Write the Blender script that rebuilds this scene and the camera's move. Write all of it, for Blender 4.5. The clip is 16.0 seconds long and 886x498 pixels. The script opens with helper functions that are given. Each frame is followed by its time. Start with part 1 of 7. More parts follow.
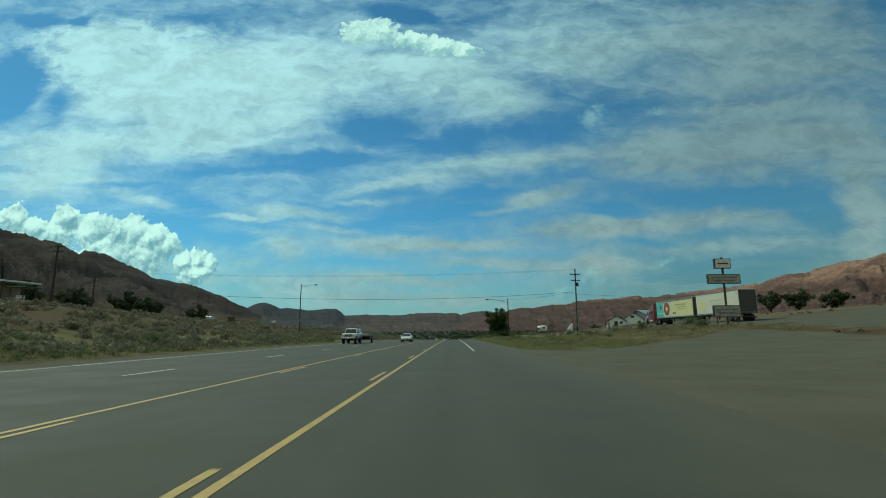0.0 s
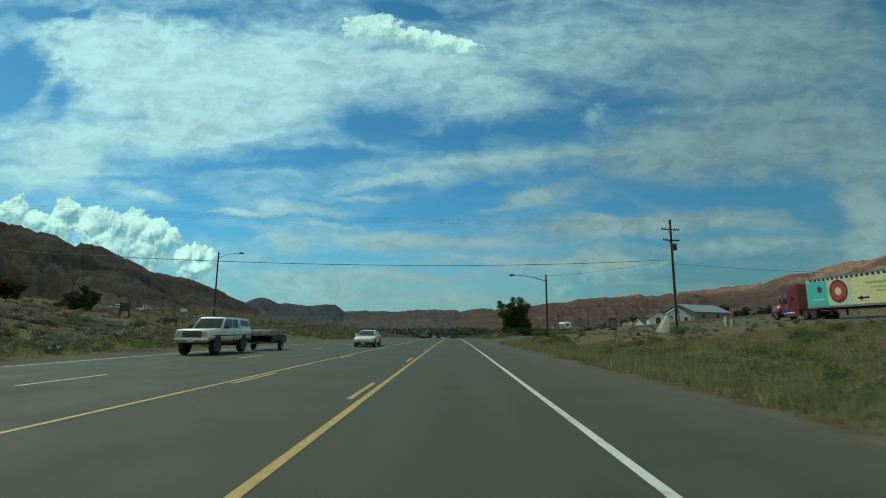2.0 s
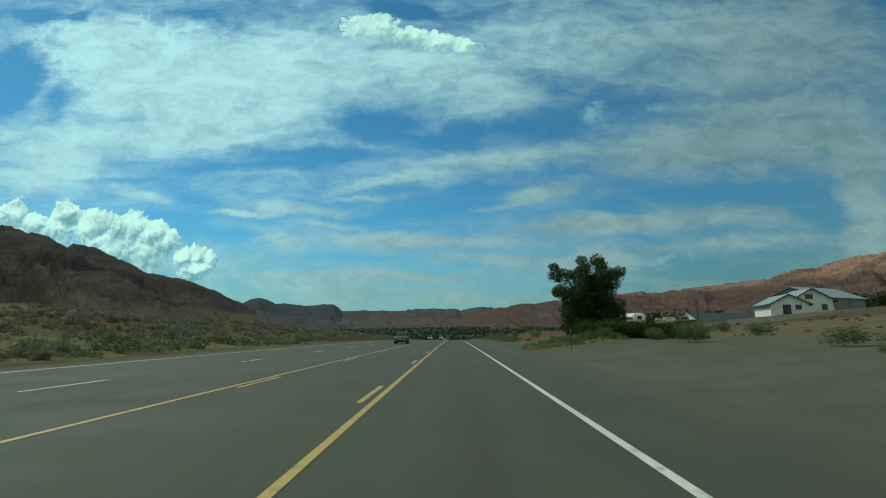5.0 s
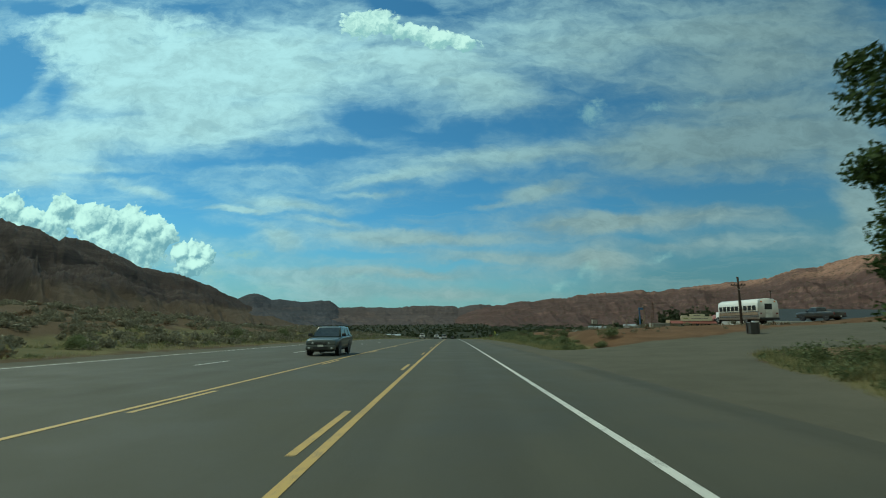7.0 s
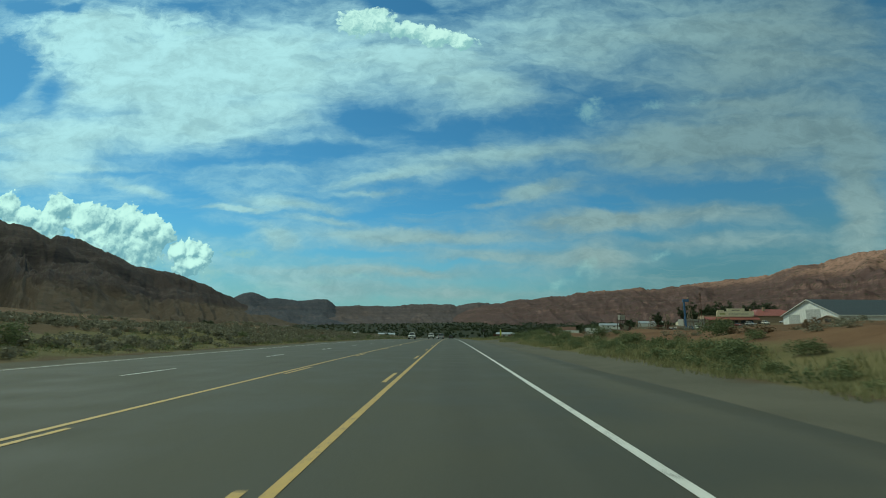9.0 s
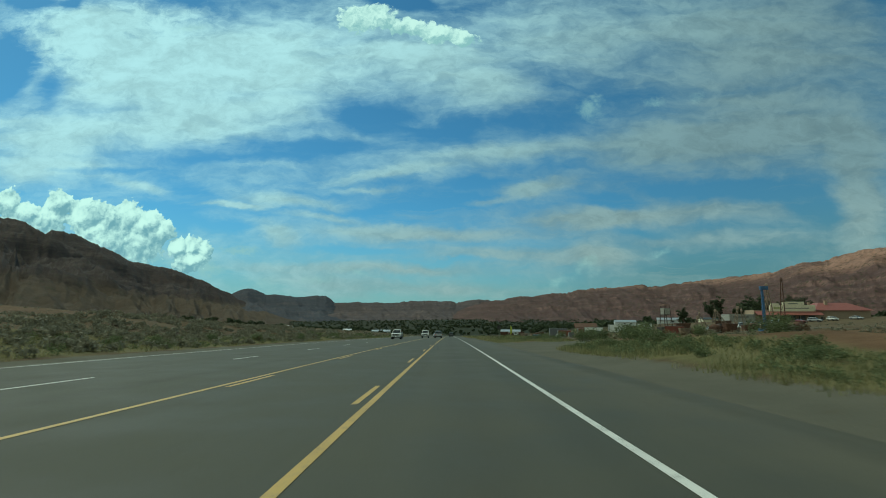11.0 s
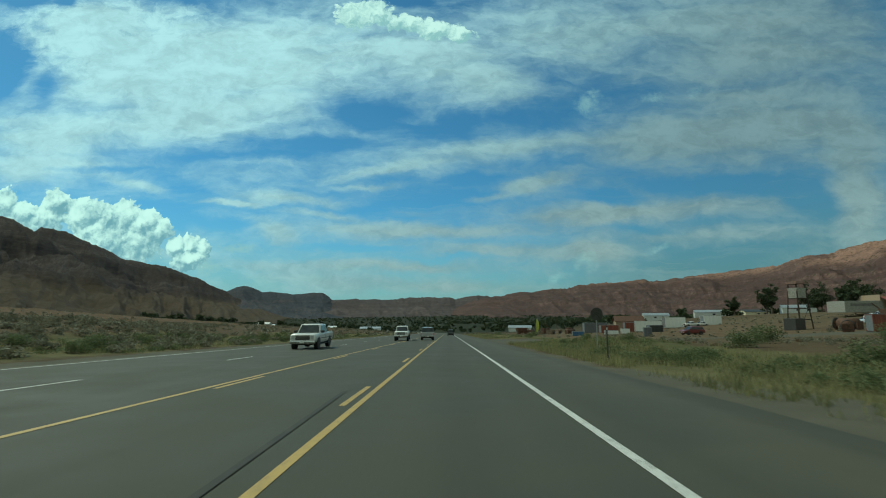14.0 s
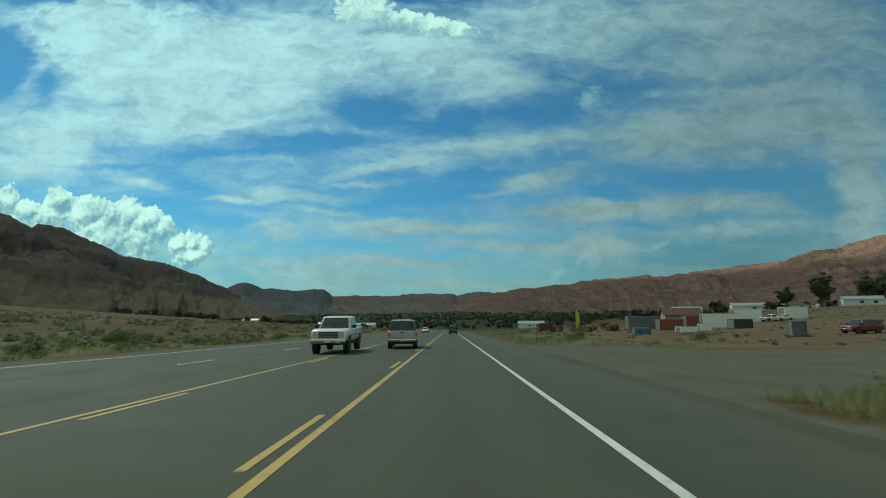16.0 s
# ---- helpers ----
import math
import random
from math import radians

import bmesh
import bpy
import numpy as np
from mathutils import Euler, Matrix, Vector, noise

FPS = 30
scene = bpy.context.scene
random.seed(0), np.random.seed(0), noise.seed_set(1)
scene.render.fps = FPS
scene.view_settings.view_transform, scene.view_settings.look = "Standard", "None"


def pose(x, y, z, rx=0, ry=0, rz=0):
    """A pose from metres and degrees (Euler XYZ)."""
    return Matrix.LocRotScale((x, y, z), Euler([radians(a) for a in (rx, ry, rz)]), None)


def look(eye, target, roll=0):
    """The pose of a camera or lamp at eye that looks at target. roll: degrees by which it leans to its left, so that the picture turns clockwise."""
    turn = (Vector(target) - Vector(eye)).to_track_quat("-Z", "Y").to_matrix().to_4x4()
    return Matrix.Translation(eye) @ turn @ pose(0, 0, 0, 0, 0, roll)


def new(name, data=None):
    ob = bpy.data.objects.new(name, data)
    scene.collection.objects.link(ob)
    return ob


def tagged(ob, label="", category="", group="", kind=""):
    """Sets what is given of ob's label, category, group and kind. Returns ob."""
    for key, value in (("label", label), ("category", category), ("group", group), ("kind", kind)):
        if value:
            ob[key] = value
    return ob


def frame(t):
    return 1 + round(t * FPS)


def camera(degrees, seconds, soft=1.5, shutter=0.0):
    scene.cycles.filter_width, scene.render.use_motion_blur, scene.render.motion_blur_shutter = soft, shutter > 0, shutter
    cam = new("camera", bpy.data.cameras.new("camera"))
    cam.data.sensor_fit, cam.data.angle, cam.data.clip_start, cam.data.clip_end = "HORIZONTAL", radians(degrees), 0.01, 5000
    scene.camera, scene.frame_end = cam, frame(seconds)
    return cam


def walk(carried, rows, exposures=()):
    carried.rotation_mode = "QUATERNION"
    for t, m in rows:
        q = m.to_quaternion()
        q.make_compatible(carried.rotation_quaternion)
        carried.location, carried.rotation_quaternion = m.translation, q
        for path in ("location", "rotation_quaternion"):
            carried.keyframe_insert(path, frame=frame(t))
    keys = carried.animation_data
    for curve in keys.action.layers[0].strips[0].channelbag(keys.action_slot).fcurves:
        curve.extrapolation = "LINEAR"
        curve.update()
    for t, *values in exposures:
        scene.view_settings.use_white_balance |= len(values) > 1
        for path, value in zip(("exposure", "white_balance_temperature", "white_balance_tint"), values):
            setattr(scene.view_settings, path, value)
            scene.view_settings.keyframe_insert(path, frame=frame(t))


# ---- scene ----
from itertools import product

# ---------------------------------------------------------------- camera
LENS = 85.4
cam = camera(LENS, 16.0, soft=1.0, shutter=0.16)
# seconds, x, y, z, pitch, roll, yaw
ROWS = [
    (0, 0.31, 2.2, 1.36, 9.81, 0.27, 1.21),
    (0.5, 0.25, 12.4, 1.36, 10.08, 0.08, 1.30),
    (1, 0.17, 22.6, 1.34, 9.81, -0.24, 1.27),
    (1.5, 0.07, 32.8, 1.32, 9.66, -0.58, 1.34),
    (2, -0.01, 43.0, 1.29, 9.46, -0.30, 1.26),
    (2.5, -0.07, 53.2, 1.25, 9.52, -0.04, 1.16),
    (3, -0.10, 63.4, 1.20, 9.47, 0.06, 1.22),
    (3.5, -0.16, 73.6, 1.14, 9.38, 0.29, 1.20),
    (4, -0.19, 83.8, 1.07, 9.39, 0.30, 1.18),
    (6.5, -0.32, 134.8, 0.61, 9.15, -0.15, 1.09),
    (7, -0.34, 145.0, 0.49, 9.06, -0.22, 0.97),
    (7.5, -0.34, 155.2, 0.36, 9.07, -0.05, 0.79),
    (8, -0.32, 165.4, 0.23, 8.99, -0.06, 0.70),
    (8.5, -0.33, 175.6, 0.08, 8.93, -0.07, 0.70),
    (9, -0.31, 185.8, -0.07, 8.89, -0.04, 0.73),
    (11.5, -0.34, 236.8, -0.96, 8.43, -0.20, 0.73),
    (12, -0.33, 247.0, -1.17, 8.35, -0.06, 0.74),
    (12.5, -0.30, 257.2, -1.38, 8.35, 0.12, 0.68),
    (13, -0.24, 267.4, -1.60, 8.27, 0.02, 0.64),
    (13.5, -0.22, 277.6, -1.83, 8.25, 0.18, 0.54),
    (14, -0.16, 287.8, -2.07, 8.16, 0.22, 0.55),
    (14.5, -0.10, 298.0, -2.32, 8.13, 0.33, 0.52),
    (15, -0.08, 308.2, -2.58, 8.03, 0.72, 0.53),
    (15.5, -0.06, 318.4, -2.84, 7.85, 0.37, 0.71),
    (16, -0.07, 328.6, -3.12, 7.75, 0.34, 0.75),
]
EXPO = -0.22
KELVIN, TINT = 6720, -14
walk(cam, [(t, pose(x, y, z, 90 + p, 0, w) @ pose(0, 0, 0, 0, 0, -r)) for t, x, y, z, p, r, w in ROWS],
     [(0, EXPO, KELVIN, TINT), (16, EXPO, KELVIN, TINT)])

# ---------------------------------------------------------------- sky and sun
SUN_AZ, SUN_EL = -52.0, 50.0      # degrees from straight ahead (minus: to the left), above the horizon

sun_data = bpy.data.lights.new("sun", "SUN")
sun_data.energy, sun_data.angle, sun_data.color = 2.5, radians(0.55), (1.0, 0.93, 0.80)
sun = new("sun", sun_data)
_az, _el = radians(SUN_AZ), radians(SUN_EL)
to_sun = Vector((math.sin(_az) * math.cos(_el), math.cos(_az) * math.cos(_el), math.sin(_el)))
sun.matrix_world = look(to_sun * 100, (0, 0, 0))

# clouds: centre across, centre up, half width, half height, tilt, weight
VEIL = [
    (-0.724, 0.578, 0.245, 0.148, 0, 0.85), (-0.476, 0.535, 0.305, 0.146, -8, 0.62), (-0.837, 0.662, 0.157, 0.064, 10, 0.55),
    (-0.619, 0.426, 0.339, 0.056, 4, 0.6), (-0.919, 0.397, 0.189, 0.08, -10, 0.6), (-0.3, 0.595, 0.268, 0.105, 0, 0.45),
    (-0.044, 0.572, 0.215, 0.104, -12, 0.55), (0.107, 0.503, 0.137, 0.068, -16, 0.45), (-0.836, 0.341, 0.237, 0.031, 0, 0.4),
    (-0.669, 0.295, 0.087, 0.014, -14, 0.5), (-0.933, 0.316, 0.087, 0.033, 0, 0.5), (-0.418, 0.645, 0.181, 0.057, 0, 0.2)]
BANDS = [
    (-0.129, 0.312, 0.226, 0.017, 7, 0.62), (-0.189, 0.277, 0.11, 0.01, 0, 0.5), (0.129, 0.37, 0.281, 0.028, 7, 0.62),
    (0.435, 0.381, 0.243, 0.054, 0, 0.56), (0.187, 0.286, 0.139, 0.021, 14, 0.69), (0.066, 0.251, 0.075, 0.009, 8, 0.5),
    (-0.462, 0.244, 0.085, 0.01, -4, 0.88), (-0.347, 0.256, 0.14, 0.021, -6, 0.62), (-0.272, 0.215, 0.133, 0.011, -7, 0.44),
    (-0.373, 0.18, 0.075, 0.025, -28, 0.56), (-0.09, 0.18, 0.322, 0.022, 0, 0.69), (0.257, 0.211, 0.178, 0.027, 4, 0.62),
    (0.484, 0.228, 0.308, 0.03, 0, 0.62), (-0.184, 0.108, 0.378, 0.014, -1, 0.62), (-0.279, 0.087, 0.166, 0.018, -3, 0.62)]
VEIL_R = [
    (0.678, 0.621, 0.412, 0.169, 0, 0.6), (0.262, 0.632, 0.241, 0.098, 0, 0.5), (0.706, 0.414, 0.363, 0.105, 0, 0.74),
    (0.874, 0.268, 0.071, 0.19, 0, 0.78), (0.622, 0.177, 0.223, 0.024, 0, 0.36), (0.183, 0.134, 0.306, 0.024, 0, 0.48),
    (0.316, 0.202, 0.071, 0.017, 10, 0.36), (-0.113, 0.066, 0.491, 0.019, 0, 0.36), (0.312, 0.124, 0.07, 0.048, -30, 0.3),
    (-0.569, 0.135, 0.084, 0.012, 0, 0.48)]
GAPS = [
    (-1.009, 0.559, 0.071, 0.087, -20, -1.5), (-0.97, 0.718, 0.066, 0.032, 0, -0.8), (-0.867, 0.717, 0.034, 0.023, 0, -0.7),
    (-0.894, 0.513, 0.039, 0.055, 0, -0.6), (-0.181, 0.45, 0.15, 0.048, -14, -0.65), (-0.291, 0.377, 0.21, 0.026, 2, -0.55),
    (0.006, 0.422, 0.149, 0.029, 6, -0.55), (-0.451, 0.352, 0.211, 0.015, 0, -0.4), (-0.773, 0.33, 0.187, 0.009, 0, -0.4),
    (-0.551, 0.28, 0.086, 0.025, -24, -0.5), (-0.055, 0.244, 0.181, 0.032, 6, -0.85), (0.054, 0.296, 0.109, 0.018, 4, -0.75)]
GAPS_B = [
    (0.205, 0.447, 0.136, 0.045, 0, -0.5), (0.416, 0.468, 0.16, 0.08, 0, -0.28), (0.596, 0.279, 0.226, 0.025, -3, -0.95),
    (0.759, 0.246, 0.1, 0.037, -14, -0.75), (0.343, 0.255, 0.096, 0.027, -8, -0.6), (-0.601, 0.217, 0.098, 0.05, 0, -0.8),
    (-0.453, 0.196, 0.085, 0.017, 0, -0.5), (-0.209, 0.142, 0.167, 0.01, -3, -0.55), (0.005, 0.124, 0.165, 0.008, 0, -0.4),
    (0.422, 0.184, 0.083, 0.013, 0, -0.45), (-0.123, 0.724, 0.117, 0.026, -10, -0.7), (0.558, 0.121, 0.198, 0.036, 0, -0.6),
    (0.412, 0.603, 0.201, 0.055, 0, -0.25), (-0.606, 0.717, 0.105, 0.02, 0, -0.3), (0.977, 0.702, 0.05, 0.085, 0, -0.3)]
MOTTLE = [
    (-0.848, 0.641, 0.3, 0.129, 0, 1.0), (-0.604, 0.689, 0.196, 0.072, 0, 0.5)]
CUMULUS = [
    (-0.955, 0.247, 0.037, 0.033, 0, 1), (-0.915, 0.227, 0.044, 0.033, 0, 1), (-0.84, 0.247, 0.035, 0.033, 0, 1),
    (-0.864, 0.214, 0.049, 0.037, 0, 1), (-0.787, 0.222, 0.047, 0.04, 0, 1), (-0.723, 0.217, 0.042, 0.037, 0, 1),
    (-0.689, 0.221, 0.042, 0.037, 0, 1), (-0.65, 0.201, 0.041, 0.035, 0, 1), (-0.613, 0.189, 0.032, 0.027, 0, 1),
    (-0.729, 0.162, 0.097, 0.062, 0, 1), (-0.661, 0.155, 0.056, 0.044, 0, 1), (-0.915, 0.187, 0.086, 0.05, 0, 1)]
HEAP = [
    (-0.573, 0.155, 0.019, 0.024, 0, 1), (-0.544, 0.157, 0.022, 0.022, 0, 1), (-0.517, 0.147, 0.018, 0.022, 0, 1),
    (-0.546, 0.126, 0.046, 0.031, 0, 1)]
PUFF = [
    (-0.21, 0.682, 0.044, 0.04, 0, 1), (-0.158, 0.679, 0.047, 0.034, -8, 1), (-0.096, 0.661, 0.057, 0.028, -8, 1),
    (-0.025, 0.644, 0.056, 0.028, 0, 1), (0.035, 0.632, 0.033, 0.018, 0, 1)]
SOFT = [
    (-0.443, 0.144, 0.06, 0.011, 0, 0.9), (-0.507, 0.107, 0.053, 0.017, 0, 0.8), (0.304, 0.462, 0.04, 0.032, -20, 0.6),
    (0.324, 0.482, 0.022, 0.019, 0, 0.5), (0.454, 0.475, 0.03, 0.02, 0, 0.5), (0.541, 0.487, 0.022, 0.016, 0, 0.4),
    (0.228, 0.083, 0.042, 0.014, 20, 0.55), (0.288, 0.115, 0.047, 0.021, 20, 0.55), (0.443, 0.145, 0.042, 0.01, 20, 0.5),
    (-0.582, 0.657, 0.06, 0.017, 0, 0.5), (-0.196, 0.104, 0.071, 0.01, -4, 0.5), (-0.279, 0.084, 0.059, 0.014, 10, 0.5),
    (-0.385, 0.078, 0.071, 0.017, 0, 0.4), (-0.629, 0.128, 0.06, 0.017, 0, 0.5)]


class Nodes:
    """Short names for building a node tree."""

    def __init__(self, tree):
        self.tree = tree
        tree.nodes.clear()

    def put(self, socket, value):
        if isinstance(value, bpy.types.NodeSocket):
            self.tree.links.new(value, socket)
        elif value is not None:
            socket.default_value = value

    def add(self, kind):
        return self.tree.nodes.new(kind)

    def math(self, op, a, b=None, c=None, clamp=False):
        n = self.add("ShaderNodeMath")
        n.operation, n.use_clamp = op, clamp
        for s, v in zip(n.inputs, (a, b, c)):
            self.put(s, v)
        return n.outputs[0]

    def vec(self, op, a, b=None, scale=None):
        n = self.add("ShaderNodeVectorMath")
        n.operation = op
        self.put(n.inputs[0], a)
        self.put(n.inputs[1], b)
        if scale is not None:
            self.put(n.inputs["Scale"], scale)
        return n.outputs["Value"] if op in ("LENGTH", "DOT_PRODUCT", "DISTANCE") else n.outputs["Vector"]

    def range(self, v, a, b, c=0.0, d=1.0, smooth=True):
        n = self.add("ShaderNodeMapRange")
        n.interpolation_type, n.clamp = "SMOOTHSTEP" if smooth else "LINEAR", True
        for s, x in zip(n.inputs, (v, a, b, c, d)):
            self.put(s, x)
        return n.outputs[0]

    def noise(self, vector, scale, detail=4.0, rough=0.55, distort=0.0, kind="FBM", lac=2.0, color=False):
        n = self.add("ShaderNodeTexNoise")
        n.noise_dimensions, n.noise_type, n.normalize = "3D", kind, True
        self.put(n.inputs["Vector"], vector)
        for k, v in (("Scale", scale), ("Detail", detail), ("Roughness", rough), ("Lacunarity", lac), ("Distortion", distort)):
            self.put(n.inputs[k], v)
        return n.outputs["Color" if color else "Fac"]

    def voronoi(self, vector, scale, feature="F1", rand=1.0, out="Distance"):
        n = self.add("ShaderNodeTexVoronoi")
        n.feature = feature
        self.put(n.inputs["Vector"], vector)
        self.put(n.inputs["Scale"], scale)
        self.put(n.inputs["Randomness"], rand)
        return n.outputs[out]

    def mix(self, f, a, b, blend="MIX"):
        n = self.add("ShaderNodeMix")
        n.data_type, n.blend_type, n.clamp_factor = "RGBA", blend, True
        self.put(n.inputs[0], f)
        for s, v in ((n.inputs[6], a), (n.inputs[7], b)):
            self.put(s, (*v, 1) if isinstance(v, tuple) and len(v) == 3 else v)
        return n.outputs[2]

    def ramp(self, f, stops):
        n = self.add("ShaderNodeValToRGB")
        el = n.color_ramp.elements
        while len(el) < len(stops):
            el.new(0.5)
        for e, (p, c) in zip(el, stops):
            e.position, e.color = p, (*c, 1)
        self.put(n.inputs[0], f)
        return n.outputs[0]

    def mapping(self, v, loc=(0, 0, 0), rot=(0, 0, 0), scale=(1, 1, 1), kind="POINT"):
        n = self.add("ShaderNodeMapping")
        n.vector_type = kind
        for s, x in zip(n.inputs, (v, loc, rot, scale)):
            self.put(s, x)
        return n.outputs[0]

    def bump(self, height, strength=0.3, distance=0.02, normal=None):
        n = self.add("ShaderNodeBump")
        self.put(n.inputs["Strength"], strength)
        self.put(n.inputs["Distance"], distance)
        self.put(n.inputs["Height"], height)
        self.put(n.inputs["Normal"], normal)
        return n.outputs[0]


def build_world():
    world = bpy.data.worlds.new("sky")
    scene.world = world
    world.use_nodes = True
    k = Nodes(world.node_tree)
    way = k.add("ShaderNodeTexCoord").outputs["Generated"]
    air = k.add("ShaderNodeTexSky")
    air.sky_type, air.sun_disc = "NISHITA", False
    air.sun_elevation, air.sun_rotation, air.altitude = radians(SUN_EL), radians(SUN_AZ), 1300.0
    air.air_density, air.dust_density, air.ozone_density = 1.0, 0.6, 1.6
    sky = air.outputs[0]
    sep = k.add("ShaderNodeSeparateXYZ")
    k.put(sep.inputs[0], way)
    ahead = k.math("MAXIMUM", k.math("ABSOLUTE", sep.outputs[1]), 0.12)
    up = sep.outputs[2]
    u, v = k.math("DIVIDE", sep.outputs[0], ahead), k.math("DIVIDE", up, ahead)
    flat = k.add("ShaderNodeCombineXYZ")
    k.put(flat.inputs[0], u)
    k.put(flat.inputs[1], v)
    flat = flat.outputs[0]
    front = k.range(sep.outputs[1], -0.05, 0.15)

    def reach(where, cx, cy, rx, ry, tilt):
        """Distance from an ellipse's centre, 1 at its rim."""
        d = k.vec("SUBTRACT", where, (cx, cy, 0.0))
        if not tilt:
            return k.vec("LENGTH", k.vec("MULTIPLY", d, (1 / rx, 1 / ry, 0.0)))
        c, n = math.cos(radians(tilt)), math.sin(radians(tilt))
        a = k.vec("DOT_PRODUCT", d, (c / rx, n / rx, 0.0))
        b = k.vec("DOT_PRODUCT", d, (-n / ry, c / ry, 0.0))
        return k.math("SQRT", k.math("MULTIPLY_ADD", a, a, k.math("MULTIPLY", b, b)))

    def blobs(rows, where):
        total = None
        for cx, cy, rx, ry, tilt, weight in rows:
            g = k.range(reach(where, cx, cy, rx, ry, tilt), 1.25, 0.0, 0.0, weight)
            total = g if total is None else k.math("ADD", total, g)
        return total

    def peak(rows, where):
        total = None
        for cx, cy, rx, ry, tilt, weight in rows:
            g = k.math("MULTIPLY", k.math("SUBTRACT", 1.0, reach(where, cx, cy, rx, ry, tilt)), weight)
            total = g if total is None else k.math("MAXIMUM", total, g)
        return total

    # the high veil, drawn out by the wind
    slow = k.vec("SUBTRACT", k.noise(k.mapping(flat, scale=(1.0, 1.8, 1.0)), 4.0, 5, 0.6, color=True), (0.5, 0.5, 0.5))
    quick = k.vec("SUBTRACT", k.noise(k.mapping(flat, scale=(1.0, 1.5, 1.0)), 19.0, 4, 0.6, color=True), (0.5, 0.5, 0.5))
    bent = k.vec("ADD", flat, k.vec("ADD", k.vec("MULTIPLY", slow, (0.11, 0.07, 0.0)), k.vec("MULTIPLY", quick, (0.030, 0.016, 0.0))))
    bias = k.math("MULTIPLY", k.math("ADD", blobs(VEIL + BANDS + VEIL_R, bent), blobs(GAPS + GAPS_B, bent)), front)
    # unseen, nearly closed cloud behind the camera, added as neutral fill
    bias = k.math("ADD", bias, k.math("MULTIPLY", k.math("SUBTRACT", 1.0, front), 0.6))
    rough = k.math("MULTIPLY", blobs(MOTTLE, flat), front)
    n1 = k.noise(k.mapping(bent, rot=(0, 0, radians(-6)), scale=(1.2, 7.5, 1.0)), 2.6, 8, 0.6, 0.3)
    n2 = k.noise(k.mapping(bent, rot=(0, 0, radians(-10)), scale=(1.5, 3.2, 1.0)), 6.0, 8, 0.62, 0.2)
    n3 = k.noise(k.mapping(bent, rot=(0, 0, radians(24)), scale=(1.0, 1.7, 1.0)), 26.0, 6, 0.68, 0.4)
    dens = k.math("ADD", k.math("MULTIPLY", k.math("SUBTRACT", n1, 0.5), 1.15), k.math("MULTIPLY", k.math("SUBTRACT", n2, 0.5), 0.8))
    dens = k.math("ADD", dens, k.math("MULTIPLY", k.math("SUBTRACT", n3, 0.5), k.range(rough, 0.0, 1.0, 0.30, 1.7)))
    veil = k.range(k.math("ADD", dens, k.math("ADD", bias, 0.36)), -0.06, 1.12)
    thin = k.noise(k.mapping(bent, rot=(0, 0, radians(-3)), scale=(0.9, 12.0, 1.0)), 3.0, 8, 0.62, 0.5)
    veil = k.math("MAXIMUM", veil, k.math("MULTIPLY", k.range(thin, 0.50, 0.72), k.range(v, 0.46, 0.10, 0.0, 0.45)))
    # heaped clouds low over the rim and one high puff: rounded heads of three sizes, lit from above
    turb = k.vec("SUBTRACT", k.noise(flat, 30.0, 5, 0.6, color=True), (0.5, 0.5, 0.5))

    def heads(where, rows, swirl):
        p = k.vec("ADD", where, k.vec("SCALE", turb, scale=swirl))
        lump = None
        for size, part_of in ((38.0, 0.50), (84.0, 0.34), (180.0, 0.22)):
            d = k.math("MULTIPLY", k.math("SUBTRACT", 0.42, k.voronoi(p, size, "SMOOTH_F1")), part_of)
            lump = d if lump is None else k.math("ADD", lump, d)
        return k.math("ADD", k.math("MULTIPLY", peak(rows, p), 0.9), lump)

    lift = (-0.006, 0.009, 0.0)
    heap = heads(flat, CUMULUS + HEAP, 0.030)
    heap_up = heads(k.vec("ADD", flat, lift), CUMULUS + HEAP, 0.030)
    heap_a = k.math("MULTIPLY", k.range(heap, 0.0, 0.10), front)
    heap_s = k.math("ADD", k.math("MULTIPLY", k.math("SUBTRACT", heap, heap_up), 0.9), k.math("MULTIPLY", k.noise(flat, 16.0, 6, 0.65), 1.3))
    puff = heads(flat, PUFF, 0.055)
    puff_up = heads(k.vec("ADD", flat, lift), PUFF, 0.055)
    puff_a = k.math("MULTIPLY", k.range(k.math("ADD", puff, k.math("MULTIPLY", k.math("SUBTRACT", n3, 0.5), 0.5)), 0.0, 0.22), front)
    puff_s = k.math("ADD", k.math("MULTIPLY", k.math("SUBTRACT", puff, puff_up), 0.8), k.math("MULTIPLY", k.noise(flat, 20.0, 5, 0.6), 0.8))
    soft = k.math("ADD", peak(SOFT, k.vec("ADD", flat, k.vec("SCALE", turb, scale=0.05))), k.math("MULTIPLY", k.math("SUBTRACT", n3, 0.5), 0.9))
    soft_a = k.math("MULTIPLY", k.range(soft, 0.0, 0.8), front)

    # colours of lit cloud, brighter towards the sun
    glow = k.range(k.vec("DOT_PRODUCT", way, tuple(to_sun)), 0.30, 0.98)
    lit = k.mix(glow, (2.6, 3.8, 4.6), (6.6, 10.1, 11.8))
    # paler, warmer cloud low down the valley
    lit = k.mix(k.math("MULTIPLY", k.range(v, 0.36, 0.14, 0.0, 0.7), k.range(u, -0.5, 0.1)), lit, (4.1, 5.3, 5.8))
    # bright neutral colour for the unseen cloud behind, added to fill camera-facing walls
    lit = k.mix(front, (5.2, 5.8, 5.4), lit)
    lit = k.mix(k.range(k.math("ADD", k.math("MULTIPLY", n2, 0.6), k.math("MULTIPLY", n3, 0.4)), 0.34, 0.62), k.mix(0.26, lit, (0.0, 0.0, 0.0)), lit)
    blue = k.mix(1.0, sky, (0.42, 0.90, 1.12), "MULTIPLY")
